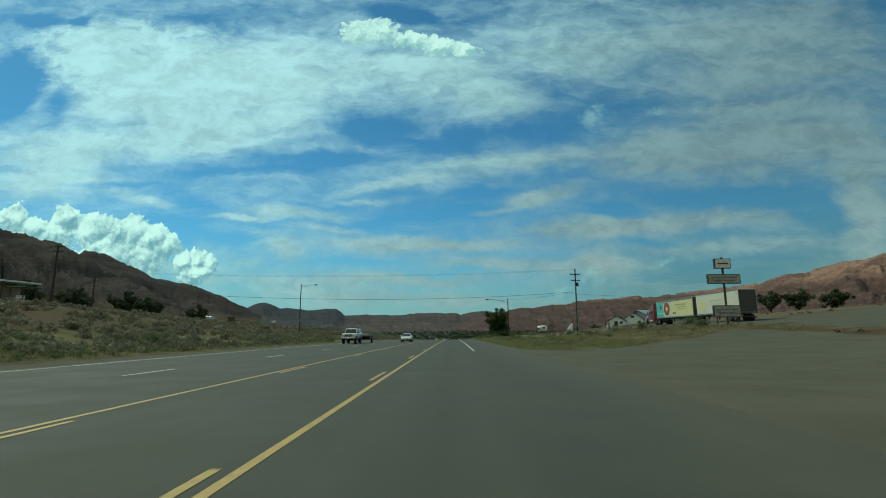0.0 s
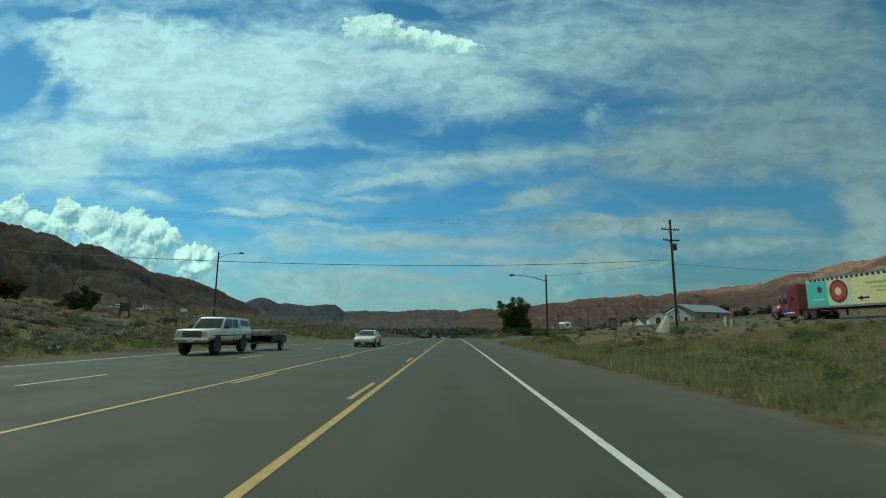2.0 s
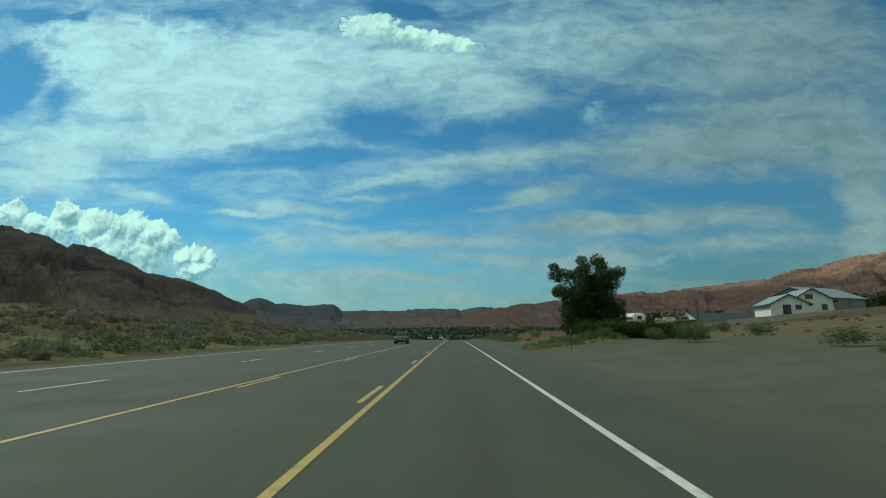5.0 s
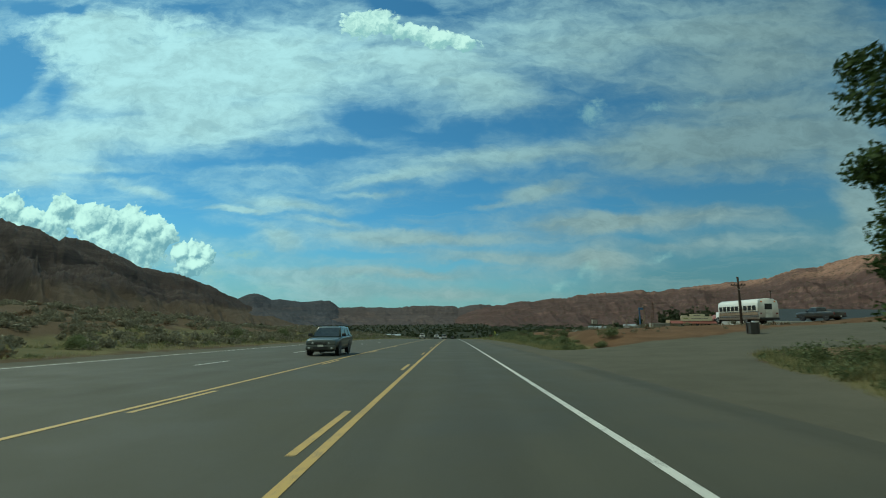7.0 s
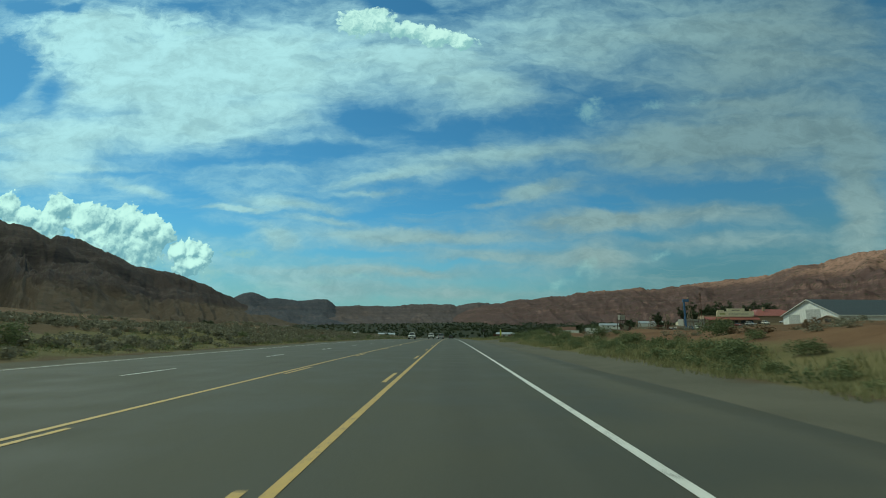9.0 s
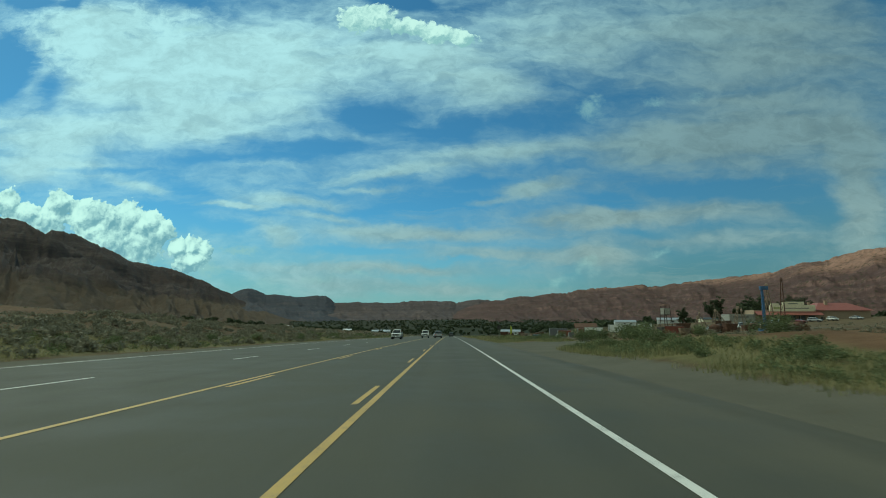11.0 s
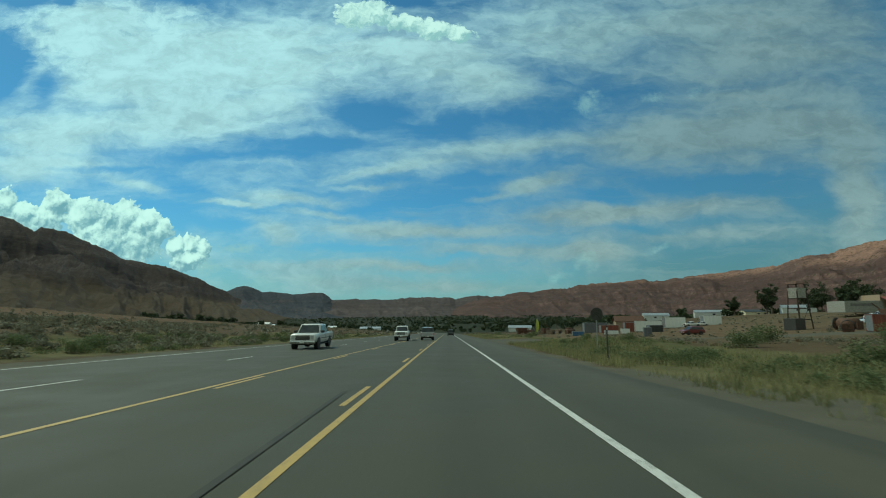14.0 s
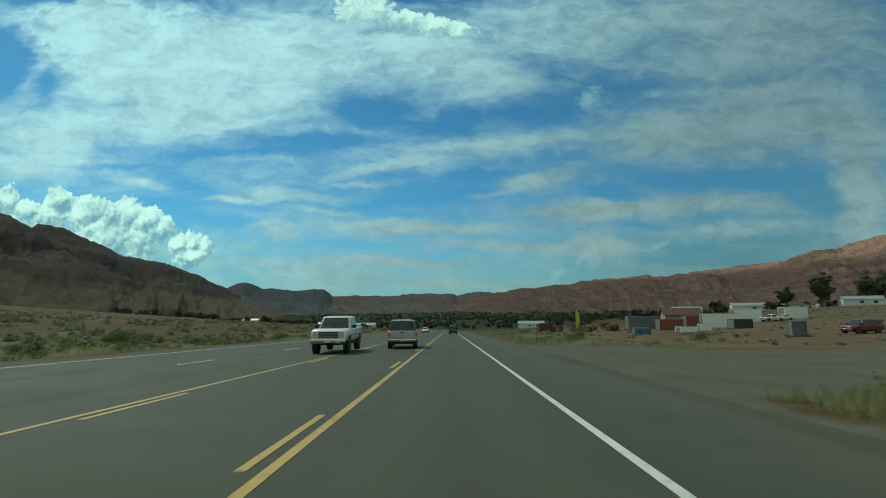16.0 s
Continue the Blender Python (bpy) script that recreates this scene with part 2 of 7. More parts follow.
    blue = k.mix(k.range(u, 0.05, 0.8, 0.0, 0.3), blue, (0.9, 1.9, 2.7))
    low = k.mix(k.range(u, -0.15, 0.5), (2.3, 4.2, 4.7), (1.5, 2.75, 3.15))
    col = k.mix(k.range(up, 0.22, -0.01, 0.0, 0.8), blue, low)
    murk = k.math("MULTIPLY", k.range(u, 0.12, 0.5), k.range(up, 0.27, 0.06, 0.0, 0.5))
    col = k.mix(murk, col, (1.10, 2.25, 2.75))
    col = k.mix(k.math("MULTIPLY", veil, 0.90), col, lit)
    col = k.mix(k.math("MULTIPLY", soft_a, 0.6), col, (3.7, 6.2, 6.8))
    col = k.mix(heap_a, col, k.mix(k.range(heap_s, 0.28, 1.05), (2.2, 4.5, 5.9), (7.6, 10.9, 11.2)))
    col = k.mix(k.math("MULTIPLY", puff_a, 0.92), col, k.mix(k.range(puff_s, 0.1, 0.75), (3.4, 6.1, 7.0), (7.8, 10.8, 11.0)))
    back = k.add("ShaderNodeBackground")
    k.put(back.inputs[0], col)
    back.inputs[1].default_value = 0.1
    out = k.add("ShaderNodeOutputWorld")
    k.tree.links.new(back.outputs[0], out.inputs[0])


build_world()

# ---------------------------------------------------------------- materials
def material(name):
    m = bpy.data.materials.new(name)
    m.use_nodes = True
    k = Nodes(m.node_tree)
    bsdf = k.add("ShaderNodeBsdfPrincipled")
    out = k.add("ShaderNodeOutputMaterial")
    k.tree.links.new(bsdf.outputs[0], out.inputs[0])
    return m, k, bsdf


def place(k):
    return k.add("ShaderNodeNewGeometry").outputs["Position"]


def local(k):
    return k.add("ShaderNodeTexCoord").outputs["Object"]


def plain(name, color, rough=0.6, metal=0.0, wear=0.12, scale=3.0, bump=0.0, coat=0.0):
    """A surface with soft stains at two sizes and, if asked, a fine relief."""
    m, k, b = material(name)
    p = local(k)
    n = k.noise(p, scale, 6, 0.6)
    f = k.noise(p, scale * 14, 3, 0.5)
    dark = tuple(c * (1 - 2.2 * wear) for c in color)
    light = tuple(min(1, c * (1 + wear)) for c in color)
    c = k.mix(k.range(n, 0.3, 0.7), dark, light)
    c = k.mix(k.math("MULTIPLY", k.range(f, 0.45, 0.75), wear * 1.6), c, tuple(x * 0.6 for x in color))
    k.put(b.inputs["Base Color"], c)
    k.put(b.inputs["Roughness"], k.range(n, 0.25, 0.75, max(0.03, rough - 0.08), min(1, rough + 0.1)))
    b.inputs["Metallic"].default_value = metal
    b.inputs["Coat Weight"].default_value = coat
    b.inputs["Coat Roughness"].default_value = 0.06
    if bump:
        k.put(b.inputs["Normal"], k.bump(f, bump, 0.01))
    return m


def paint(name, color, dusty=0.25, coat=0.7):
    """Car paint: a coat over colour, with road dust low down the sides."""
    m, k, b = material(name)
    p = local(k)
    n = k.noise(p, 2.2, 6, 0.62)
    s = k.add("ShaderNodeSeparateXYZ")
    k.put(s.inputs[0], p)
    low = k.math("MULTIPLY", k.range(s.outputs[2], 1.0, 0.25), k.range(n, 0.3, 0.7, 0.3, 1.0))
    c = k.mix(k.math("MULTIPLY", low, dusty), color, (0.34, 0.25, 0.18))
    k.put(b.inputs["Base Color"], c)
    k.put(b.inputs["Roughness"], k.range(low, 0, 1, 0.32, 0.7))
    k.put(b.inputs["Coat Weight"], k.range(low, 0, 1, coat, 0.1))
    b.inputs["Coat Roughness"].default_value = 0.07
    return m


def glow(name, color, strength):
    m, k, b = material(name)
    b.inputs["Base Color"].default_value = (*color, 1)
    b.inputs["Emission Color"].default_value = (*color, 1)
    b.inputs["Emission Strength"].default_value = strength
    return m


def tinted_glass(name, color=(0.02, 0.025, 0.028), rough=0.04):
    m, k, b = material(name)
    p = local(k)
    k.put(b.inputs["Base Color"], k.mix(k.range(k.noise(p, 2.0, 4), 0.3, 0.7), color, tuple(c * 1.8 + 0.006 for c in color)))
    b.inputs["Roughness"].default_value = rough
    b.inputs["IOR"].default_value = 1.52
    return m


def asphalt():
    m, k, b = material("asphalt")
    p = place(k)
    s = k.add("ShaderNodeSeparateXYZ")
    k.put(s.inputs[0], p)
    x = s.outputs[0]
    long = k.mapping(p, scale=(1.0, 0.06, 1.0))
    grain = k.noise(p, 42.0, 3, 0.7)
    stone = k.voronoi(p, 75.0)
    mott = k.noise(p, 0.45, 6, 0.6)
    strip = k.noise(long, 1.1, 5, 0.6)
    c = k.mix(k.range(mott, 0.3, 0.72), (0.055, 0.056, 0.043), (0.075, 0.075, 0.057))
    c = k.mix(k.math("MULTIPLY", k.range(strip, 0.45, 0.75), 0.45), c, (0.049, 0.049, 0.038))
    # two polished wheel tracks and an oil strip between them, in each lane
    for centre in (0.0, -8.2, -12.2):
        for off, wide, amt, tone in ((-0.85, 0.42, 0.30, (0.084, 0.083, 0.064)), (0.85, 0.42, 0.30, (0.084, 0.083, 0.064)),
                                     (0.0, 0.50, 0.42, (0.052, 0.050, 0.038))):
            d = k.math("ABSOLUTE", k.math("SUBTRACT", x, centre + off))
            c = k.mix(k.math("MULTIPLY", k.range(d, wide, 0.0), k.range(strip, 0.25, 0.65, 0.4 * amt, amt)), c, tone)
    # the outer shoulder is paler and dusty
    c = k.mix(k.math("MULTIPLY", k.range(k.math("ADD", x, k.math("MULTIPLY", mott, 1.6)), 2.9, 6.2), 0.5), c, (0.118, 0.104, 0.072))
    c = k.mix(k.math("MULTIPLY", k.range(x, -15.8, -17.4), 0.6), c, (0.135, 0.115, 0.078))
    # a newer, darker seam along the outer edge
    c = k.mix(k.math("MULTIPLY", k.math("MULTIPLY", k.range(k.math("ADD", x, k.math("MULTIPLY", mott, 0.9)), 4.6, 5.1), k.range(strip, 0.3, 0.6, 0.45, 0.9)), k.range(s.outputs[1], 115, 150, 0.1, 0.7)), c, (0.042, 0.042, 0.031))
    c = k.mix(k.range(grain, 0.35, 0.75, 0.0, 0.35), c, (0.041, 0.040, 0.029))
    c = k.mix(k.range(stone, 0.35, 0.05, 0.0, 0.25), c, (0.179, 0.169, 0.125))
    k.put(b.inputs["Base Color"], c)
    k.put(b.inputs["Roughness"], k.range(mott, 0.3, 0.7, 0.72, 0.9))
    b.inputs["Specular IOR Level"].default_value = 0.3
    k.put(b.inputs["Normal"], k.bump(grain, 0.35, 0.006))
    return m


def line_paint(name, color, under=(0.11, 0.108, 0.095)):
    m, k, b = material(name)
    p = place(k)
    worn = k.math("ADD", k.math("MULTIPLY", k.noise(p, 5.0, 6, 0.7), 0.6), k.math("MULTIPLY", k.noise(p, 60.0, 3, 0.7), 0.5))
    c = k.mix(k.range(worn, 0.56, 0.72), color, under)
    c = k.mix(k.range(k.noise(p, 0.5, 4), 0.4, 0.75, 0, 0.35), c, tuple(x * 0.55 for x in color))
    k.put(b.inputs["Base Color"], c)
    b.inputs["Roughness"].default_value = 0.62
    k.put(b.inputs["Normal"], k.bump(worn, 0.2, 0.004))
    return m


def ground_mat():
    """Red desert soil, with grey gravel drives, pale dirt and green verge laid out by the sheet's own masks."""
    m, k, b = material("desert_ground")
    p = place(k)
    a = k.add("ShaderNodeAttribute")
    a.attribute_name = "cover"
    rgb = k.add("ShaderNodeSeparateColor")
    k.put(rgb.inputs[0], a.outputs["Color"])
    gravel, grass, pale = rgb.outputs[0], rgb.outputs[1], rgb.outputs[2]
    big = k.noise(p, 0.035, 6, 0.6)
    mid = k.noise(p, 0.4, 7, 0.62)
    fine = k.noise(p, 9.0, 5, 0.68)
    peb = k.voronoi(p, 14.0)
    soil = k.ramp(k.math("ADD", k.math("MULTIPLY", big, 0.5), k.math("MULTIPLY", mid, 0.5)),
                  [(0.32, (0.072, 0.051, 0.030)), (0.5, (0.098, 0.071, 0.043)), (0.68, (0.125, 0.095, 0.060))])
    soil = k.mix(k.range(fine, 0.45, 0.7, 0, 0.45), soil, (0.067, 0.043, 0.024))
    rust = k.mix(k.range(mid, 0.3, 0.7), (0.110, 0.062, 0.036), (0.165, 0.098, 0.058))
    soil = k.mix(k.math("MULTIPLY", a.outputs["Alpha"], k.range(big, 0.35, 0.6, 0.5, 1.0)), soil, rust)
    sand = k.mix(k.range(mid, 0.35, 0.65), (0.118, 0.092, 0.058), (0.146, 0.118, 0.076))
    grav = k.mix(k.range(mid, 0.3, 0.7), (0.092, 0.089, 0.070), (0.118, 0.112, 0.088))
    grav = k.mix(k.range(peb, 0.3, 0.05, 0, 0.4), grav, (0.168, 0.150, 0.110))
    turf = k.mix(k.range(mid, 0.3, 0.7), (0.088, 0.090, 0.040), (0.150, 0.136, 0.066))
    wob = k.math("MULTIPLY", k.math("SUBTRACT", mid, 0.5), 0.9)
    c = k.mix(k.range(k.math("ADD", pale, wob), 0.3, 0.7), soil, sand)
    c = k.mix(k.range(k.math("ADD", grass, k.math("MULTIPLY", wob, 1.3)), 0.25, 0.75, 0, 0.85), c, turf)
    c = k.mix(k.range(k.math("ADD", gravel, wob), 0.35, 0.65), c, grav)
    # scrub far off, too small to build singly
    far = k.voronoi(k.mapping(p, scale=(1, 1, 0.2)), 0.16)
    dist = k.range(k.vec("LENGTH", k.vec("SUBTRACT", p, (0, 200, 0))), 330, 600)
    c = k.mix(k.math("MULTIPLY", k.math("MULTIPLY", k.range(far, 0.38, 0.2), dist), 0.8), c, (0.031, 0.034, 0.015))
    # the irrigated, wooded valley floor
    ps = k.add("ShaderNodeSeparateXYZ")
    k.put(ps.inputs[0], p)
    wood = k.math("ADD", k.math("SUBTRACT", ps.outputs[1], k.math("MULTIPLY", k.math("ABSOLUTE", ps.outputs[0]), 0.9)), k.math("MULTIPLY", big, 300.0))
    c = k.mix(k.range(wood, 600, 820, 0, 0.92), c, (0.024, 0.030, 0.016))
    k.put(b.inputs["Base Color"], c)
    b.inputs["Roughness"].default_value = 0.95
    b.inputs["Specular IOR Level"].default_value = 0.08
    h = k.math("ADD", k.math("MULTIPLY", fine, 0.5), k.math("MULTIPLY", k.range(peb, 0.0, 0.5), 0.3))
    k.put(b.inputs["Normal"], k.bump(h, 0.6, 0.06))
    return m


def rock_mat(name, low, mid_c, high, band, scrub, size=1.0, cap=None, cap_z=0.0, strata=0.8, layers=0.045, apron=None):
    """Layered sandstone cliffs over talus."""
    m, k, b = material(name)
    p = place(k)
    geo = k.add("ShaderNodeNewGeometry")
    s = k.add("ShaderNodeSeparateXYZ")
    k.put(s.inputs[0], p)
    nz = k.add("ShaderNodeSeparateXYZ")
    k.put(nz.inputs[0], geo.outputs["True Normal"])
    n = k.noise(p, 0.004 * size, 8, 0.6)
    f = k.noise(p, 0.03 * size, 8, 0.68)
    lay = k.noise(k.mapping(k.vec("ADD", p, k.vec("SCALE", k.noise(p, 0.003, 4, color=True), scale=60.0)), scale=(0.0012, 0.0012, layers)), 1.0, 6, 0.6)
    c = k.ramp(lay, [(0.3, low), (0.48, mid_c), (0.6, high), (0.72, mid_c)])
    c = k.mix(k.range(f, 0.45, 0.75, 0, 0.5), c, tuple(x * 0.55 for x in mid_c))
    c = k.mix(k.range(n, 0.5, 0.7, 0, 0.45), c, band)
    flat = k.range(nz.outputs[2], 0.72, 0.95)
    c = k.mix(k.math("MULTIPLY", flat, k.range(f, 0.3, 0.6, 0.25, 0.9)), c, tuple(x * 0.85 for x in low))
    if cap:
        # bare pale domes along the crest
        edge = k.math("ADD", s.outputs[2], k.math("MULTIPLY", k.math("SUBTRACT", f, 0.5), 160.0))
        c = k.mix(k.math("MULTIPLY", k.range(edge, cap_z, cap_z + 110.0, 0, 0.9), k.range(n, 0.40, 0.56, 0.25, 1.0)), c, cap)
        c = k.mix(k.range(f, 0.52, 0.62, 0, 0.4), c, low)
    if apron:
        # gentle slopes of brown soil at the foot
        foot = k.math("ADD", s.outputs[2], k.math("MULTIPLY", k.math("SUBTRACT", n, 0.5), 130.0))
        c = k.mix(k.range(foot, 150.0, 70.0, 0, 0.9), c, k.mix(k.range(f, 0.35, 0.65), apron, tuple(x * 0.72 for x in apron)))
    bush = k.voronoi(k.mapping(p, scale=(1, 1, 0.4)), 0.045 * size)
    c = k.mix(k.math("MULTIPLY", k.range(bush, 0.40, 0.15), scrub), c, (0.05, 0.055, 0.03))
    k.put(b.inputs["Base Color"], c)
    b.inputs["Roughness"].default_value = 0.95
    b.inputs["Specular IOR Level"].default_value = 0.08
    k.put(b.inputs["Normal"], k.bump(k.math("ADD", f, k.math("MULTIPLY", lay, strata)), 0.9, 14.0 / size))
    return m


def leaf_mat(name, dark, light, trans=0.25):
    m, k, b = material(name)
    geo = k.add("ShaderNodeNewGeometry")
    r = geo.outputs["Random Per Island"]
    n = k.noise(geo.outputs["Position"], 0.8, 4)
    c = k.mix(r, dark, light)
    c = k.mix(k.range(n, 0.35, 0.7, 0, 0.5), c, tuple(x * 0.65 for x in dark))
    k.put(b.inputs["Base Color"], c)
    b.inputs["Roughness"].default_value = 0.75
    b.inputs["Specular IOR Level"].default_value = 0.25
    t = k.add("ShaderNodeBsdfTranslucent")
    k.put(t.inputs[0], c)
    mix = k.add("ShaderNodeMixShader")
    mix.inputs[0].default_value = trans
    k.tree.links.new(b.outputs[0], mix.inputs[1])
    k.tree.links.new(t.outputs[0], mix.inputs[2])
    out = [n for n in k.tree.nodes if n.type == "OUTPUT_MATERIAL"][0]
    k.tree.links.new(mix.outputs[0], out.inputs[0])
    return m


def bark_mat(name, color):
    m, k, b = material(name)
    p = local(k)
    n = k.noise(k.mapping(p, scale=(6, 6, 1.2)), 2.0, 6, 0.65)
    k.put(b.inputs["Base Color"], k.mix(k.range(n, 0.35, 0.7), tuple(c * 0.5 for c in color), color))
    b.inputs["Roughness"].default_value = 0.9
    k.put(b.inputs["Normal"], k.bump(n, 0.7, 0.03))
    return m


def ribbed(name, color, pitch, axis=0, rough=0.5, metal=0.0, wear=0.15):
    """Corrugated sheet: ribs in relief with groove shade put into the colour, and streaks of dirt and rust."""
    m, k, b = material(name)
    p = local(k)
    s = k.add("ShaderNodeSeparateXYZ")
    k.put(s.inputs[0], p)
    wave = k.math("SINE", k.math("MULTIPLY", s.outputs[axis], 2 * math.pi / pitch))
    n = k.noise(k.mapping(p, scale=(3, 3, 0.4)), 1.0, 6, 0.62)
    c = k.mix(k.range(n, 0.35, 0.72), color, tuple(x * (1 - 2.4 * wear) for x in color))
    # groove shade painted in: colour darkens where the rib wave is lowest
    c = k.mix(k.range(wave, -1.0, -0.4, 0.25, 0.0), c, tuple(x * 0.5 for x in color))
    k.put(b.inputs["Base Color"], c)
    b.inputs["Roughness"].default_value = rough
    b.inputs["Metallic"].default_value = metal
    k.put(b.inputs["Normal"], k.bump(wave, 0.5, 0.02))
    return m


M_ASPHALT = asphalt()
M_YELLOW = line_paint("yellow_line_paint", (0.47, 0.305, 0.075))
M_WHITE = line_paint("white_line_paint", (0.62, 0.62, 0.58))
M_GROUND = ground_mat()
# the rim's backlit shade and a little blue haze are put into these colours
M_ROCK_L = rock_mat("shade_toned_rim_rock", (0.046, 0.033, 0.031), (0.040, 0.034, 0.036), (0.082, 0.066, 0.064), (0.024, 0.021, 0.025), 0.35, strata=0.05, layers=0.010, apron=(0.098, 0.074, 0.052))
# red is the rock's own; its greyed cast paints in slight distance haze
M_ROCK_R = rock_mat("red_slickrock", (0.098, 0.062, 0.058), (0.112, 0.069, 0.064), (0.185, 0.115, 0.098), (0.070, 0.050, 0.048), 0.7, 1.0, (0.35, 0.205, 0.155), 232.0, 0.9)
# distance haze is put into this rock colour as a blue tint
M_ROCK_F = rock_mat("haze_tinted_mesa_rock", (0.060, 0.067, 0.085), (0.072, 0.075, 0.090), (0.105, 0.096, 0.104), (0.050, 0.058, 0.076), 0.3)
# mauve variant that keeps a little of that haze tint
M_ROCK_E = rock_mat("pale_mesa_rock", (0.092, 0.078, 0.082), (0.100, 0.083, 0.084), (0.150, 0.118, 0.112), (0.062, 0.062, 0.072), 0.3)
M_SAGE = leaf_mat("sagebrush_leaf", (0.150, 0.150, 0.104), (0.335, 0.310, 0.222), 0.25)
M_BRUSH = leaf_mat("greasewood_leaf", (0.100, 0.130, 0.060), (0.215, 0.245, 0.120), 0.32)
M_DEAD = leaf_mat("dry_brush", (0.135, 0.088, 0.052), (0.25, 0.180, 0.110), 0.2)
M_GRASS = leaf_mat("verge_grass", (0.185, 0.184, 0.080), (0.405, 0.370, 0.195), 0.42)
M_LEAF = leaf_mat("elm_leaf", (0.028, 0.052, 0.014), (0.075, 0.120, 0.032), 0.25)
M_FARLEAF = leaf_mat("far_tree_leaf", (0.042, 0.058, 0.030), (0.092, 0.115, 0.058), 0.15)
M_BARK = bark_mat("grey_brown_bark", (0.16, 0.12, 0.09))
# weathered wood, darkened in its colour so that poles look backlit
M_POLE = bark_mat("weathered_pole_wood", (0.078, 0.055, 0.042))
M_STEEL = plain("galvanised_steel", (0.33, 0.34, 0.34), 0.45, 0.7)
M_DARKSTEEL = plain("dark_weathered_steel", (0.075, 0.07, 0.065), 0.55, 0.4)
M_RUST = plain("rusty_steel", (0.13, 0.066, 0.042), 0.8, 0.1, 0.25)
M_BLACK = plain("black_rubber", (0.018, 0.018, 0.018), 0.8)
M_PLASTIC = plain("black_plastic", (0.025, 0.025, 0.027), 0.5)
M_CABLE = plain("black_cable", (0.012, 0.012, 0.012), 0.6)
M_GLASS = tinted_glass("car_glass")
M_CHROME = plain("chrome", (0.62, 0.62, 0.62), 0.15, 1.0, 0.06)
M_RIM = plain("alloy_rim", (0.40, 0.40, 0.41), 0.3, 0.85)
M_TAIL = glow("lit_red_tail_lamp", (0.5, 0.016, 0.010), 0.18)
M_HEAD = plain("clear_headlamp", (0.62, 0.64, 0.65), 0.08, 0.3, 0.05, coat=1.0)
M_HEADLIT = glow("lit_headlamp", (1.0, 0.97, 0.88), 0.8)
M_WHITEPAINT = paint("white_car_paint", (0.80, 0.79, 0.75))
M_SILVER = paint("silver_grey_paint", (0.44, 0.45, 0.46))
M_DARKGREY = paint("dark_grey_paint", (0.045, 0.05, 0.05))
M_GREENGREY = paint("dark_green_grey_paint", (0.040, 0.056, 0.052))
M_BLUEPAINT = paint("pale_blue_paint", (0.55, 0.63, 0.68))
M_REDPAINT = paint("dark_red_paint", (0.16, 0.018, 0.02))
M_MAROON = paint("maroon_truck_paint", (0.15, 0.011, 0.016), 0.15)
M_AMBER = plain("amber_lens", (0.75, 0.25, 0.03), 0.2)
M_BOARD = plain("unpainted_board", (0.27, 0.20, 0.14), 0.8, 0, 0.2, bump=0.2)
M_OFFWHITE = plain("off_white_panel", (0.70, 0.70, 0.66), 0.5, 0, 0.1)
M_OLDCANVAS = plain("grey_canvas", (0.36, 0.36, 0.33), 0.85, 0, 0.2, bump=0.2)
M_CONCRETE = plain("concrete", (0.42, 0.40, 0.36), 0.85, 0, 0.15, bump=0.2)

# ---------------------------------------------------------------- lie of the land
def road_z(y):
    """The road's height: level, then over a long brow, then an even fall into the valley."""
    y = np.asarray(y, float)
    brow = -4.15e-5 * np.clip(y, 0, 330) ** 2
    fall = -0.0274 * np.clip(y - 330, 0, 420)
    ease = np.clip(y - 750, 0, 300)
    return brow + fall - 0.0274 * (ease - ease ** 2 / 600)


RIGHT_X = (6.0, 9.0, 14.0, 25.0, 42.0, 65.0, 100.0, 160.0)
RIGHT_Y = (-60, 20, 75, 105, 160, 184, 200, 215, 235, 250, 285, 330, 380, 450, 600)
RIGHT_Z = np.array([
    [0, .05, .2, .6, 1.4, 3.0, 7, 12], [0, .05, .2, .6, 1.5, 3.2, 7, 12], [0, .15, .45, 1.5, 3.0, 4.9, 8, 12],
    [0, .2, .6, 1.4, 3.1, 4.8, 8, 12], [0, .1, .4, .9, 2.6, 4.7, 7.5, 11], [0, .1, .5, 1.2, 2.7, 5.0, 8, 11],
    [0, .2, 1.5, 2.1, 2.6, 5.0, 8, 11], [0, .2, 1.2, 1.9, 2.3, 4.0, 6, 10], [0, .2, .8, 1.4, 1.6, 2.6, 4.8, 9], [0, .2, .9, 1.2, 1.0, 2.2, 4.6, 9], [0, .05, .2, .5, 1.0, 2, 4, 8], [0, -.1, .0, .3, .7, 1.6, 3.4, 6],
    [0, -.1, -.1, -.1, .1, 1.0, 3.4, 6.2], [0, 0, 0, 0, .3, 1.1, 3.6, 8.5], [0, 0, 0, .2, .5, 1, 4, 10]])
LEFT_X = (17.5, 22.0, 30.0, 45.0, 60.0, 90.0, 150.0, 300.0)
LEFT_Y = (-60, 60, 90, 113, 150, 200, 245, 300, 400, 600)
LEFT_Z = np.array([
    [0, .4, 1.8, 4.6, 6.5, 8, 14, 30], [0, .4, 1.8, 4.6, 6.3, 8, 14, 30], [0, .3, 1.4, 3.4, 5.2, 8, 14, 30],
    [0, .2, 1.0, 2.2, 4.0, 7.5, 14, 30], [0, .4, 1.6, 3.4, 4.5, 7, 13, 30], [0, .5, 2, 4, 5, 7.2, 13, 30],
    [0, .3, 1.2, 2.4, 3.3, 5, 10, 28], [0, .3, 1.2, 2.7, 3.4, 4.5, 9, 26], [0, .2, .8, 1.8, 2.7, 3.4, 6, 20],
    [0, .2, .6, 1.5, 2.5, 4, 8, 20]])


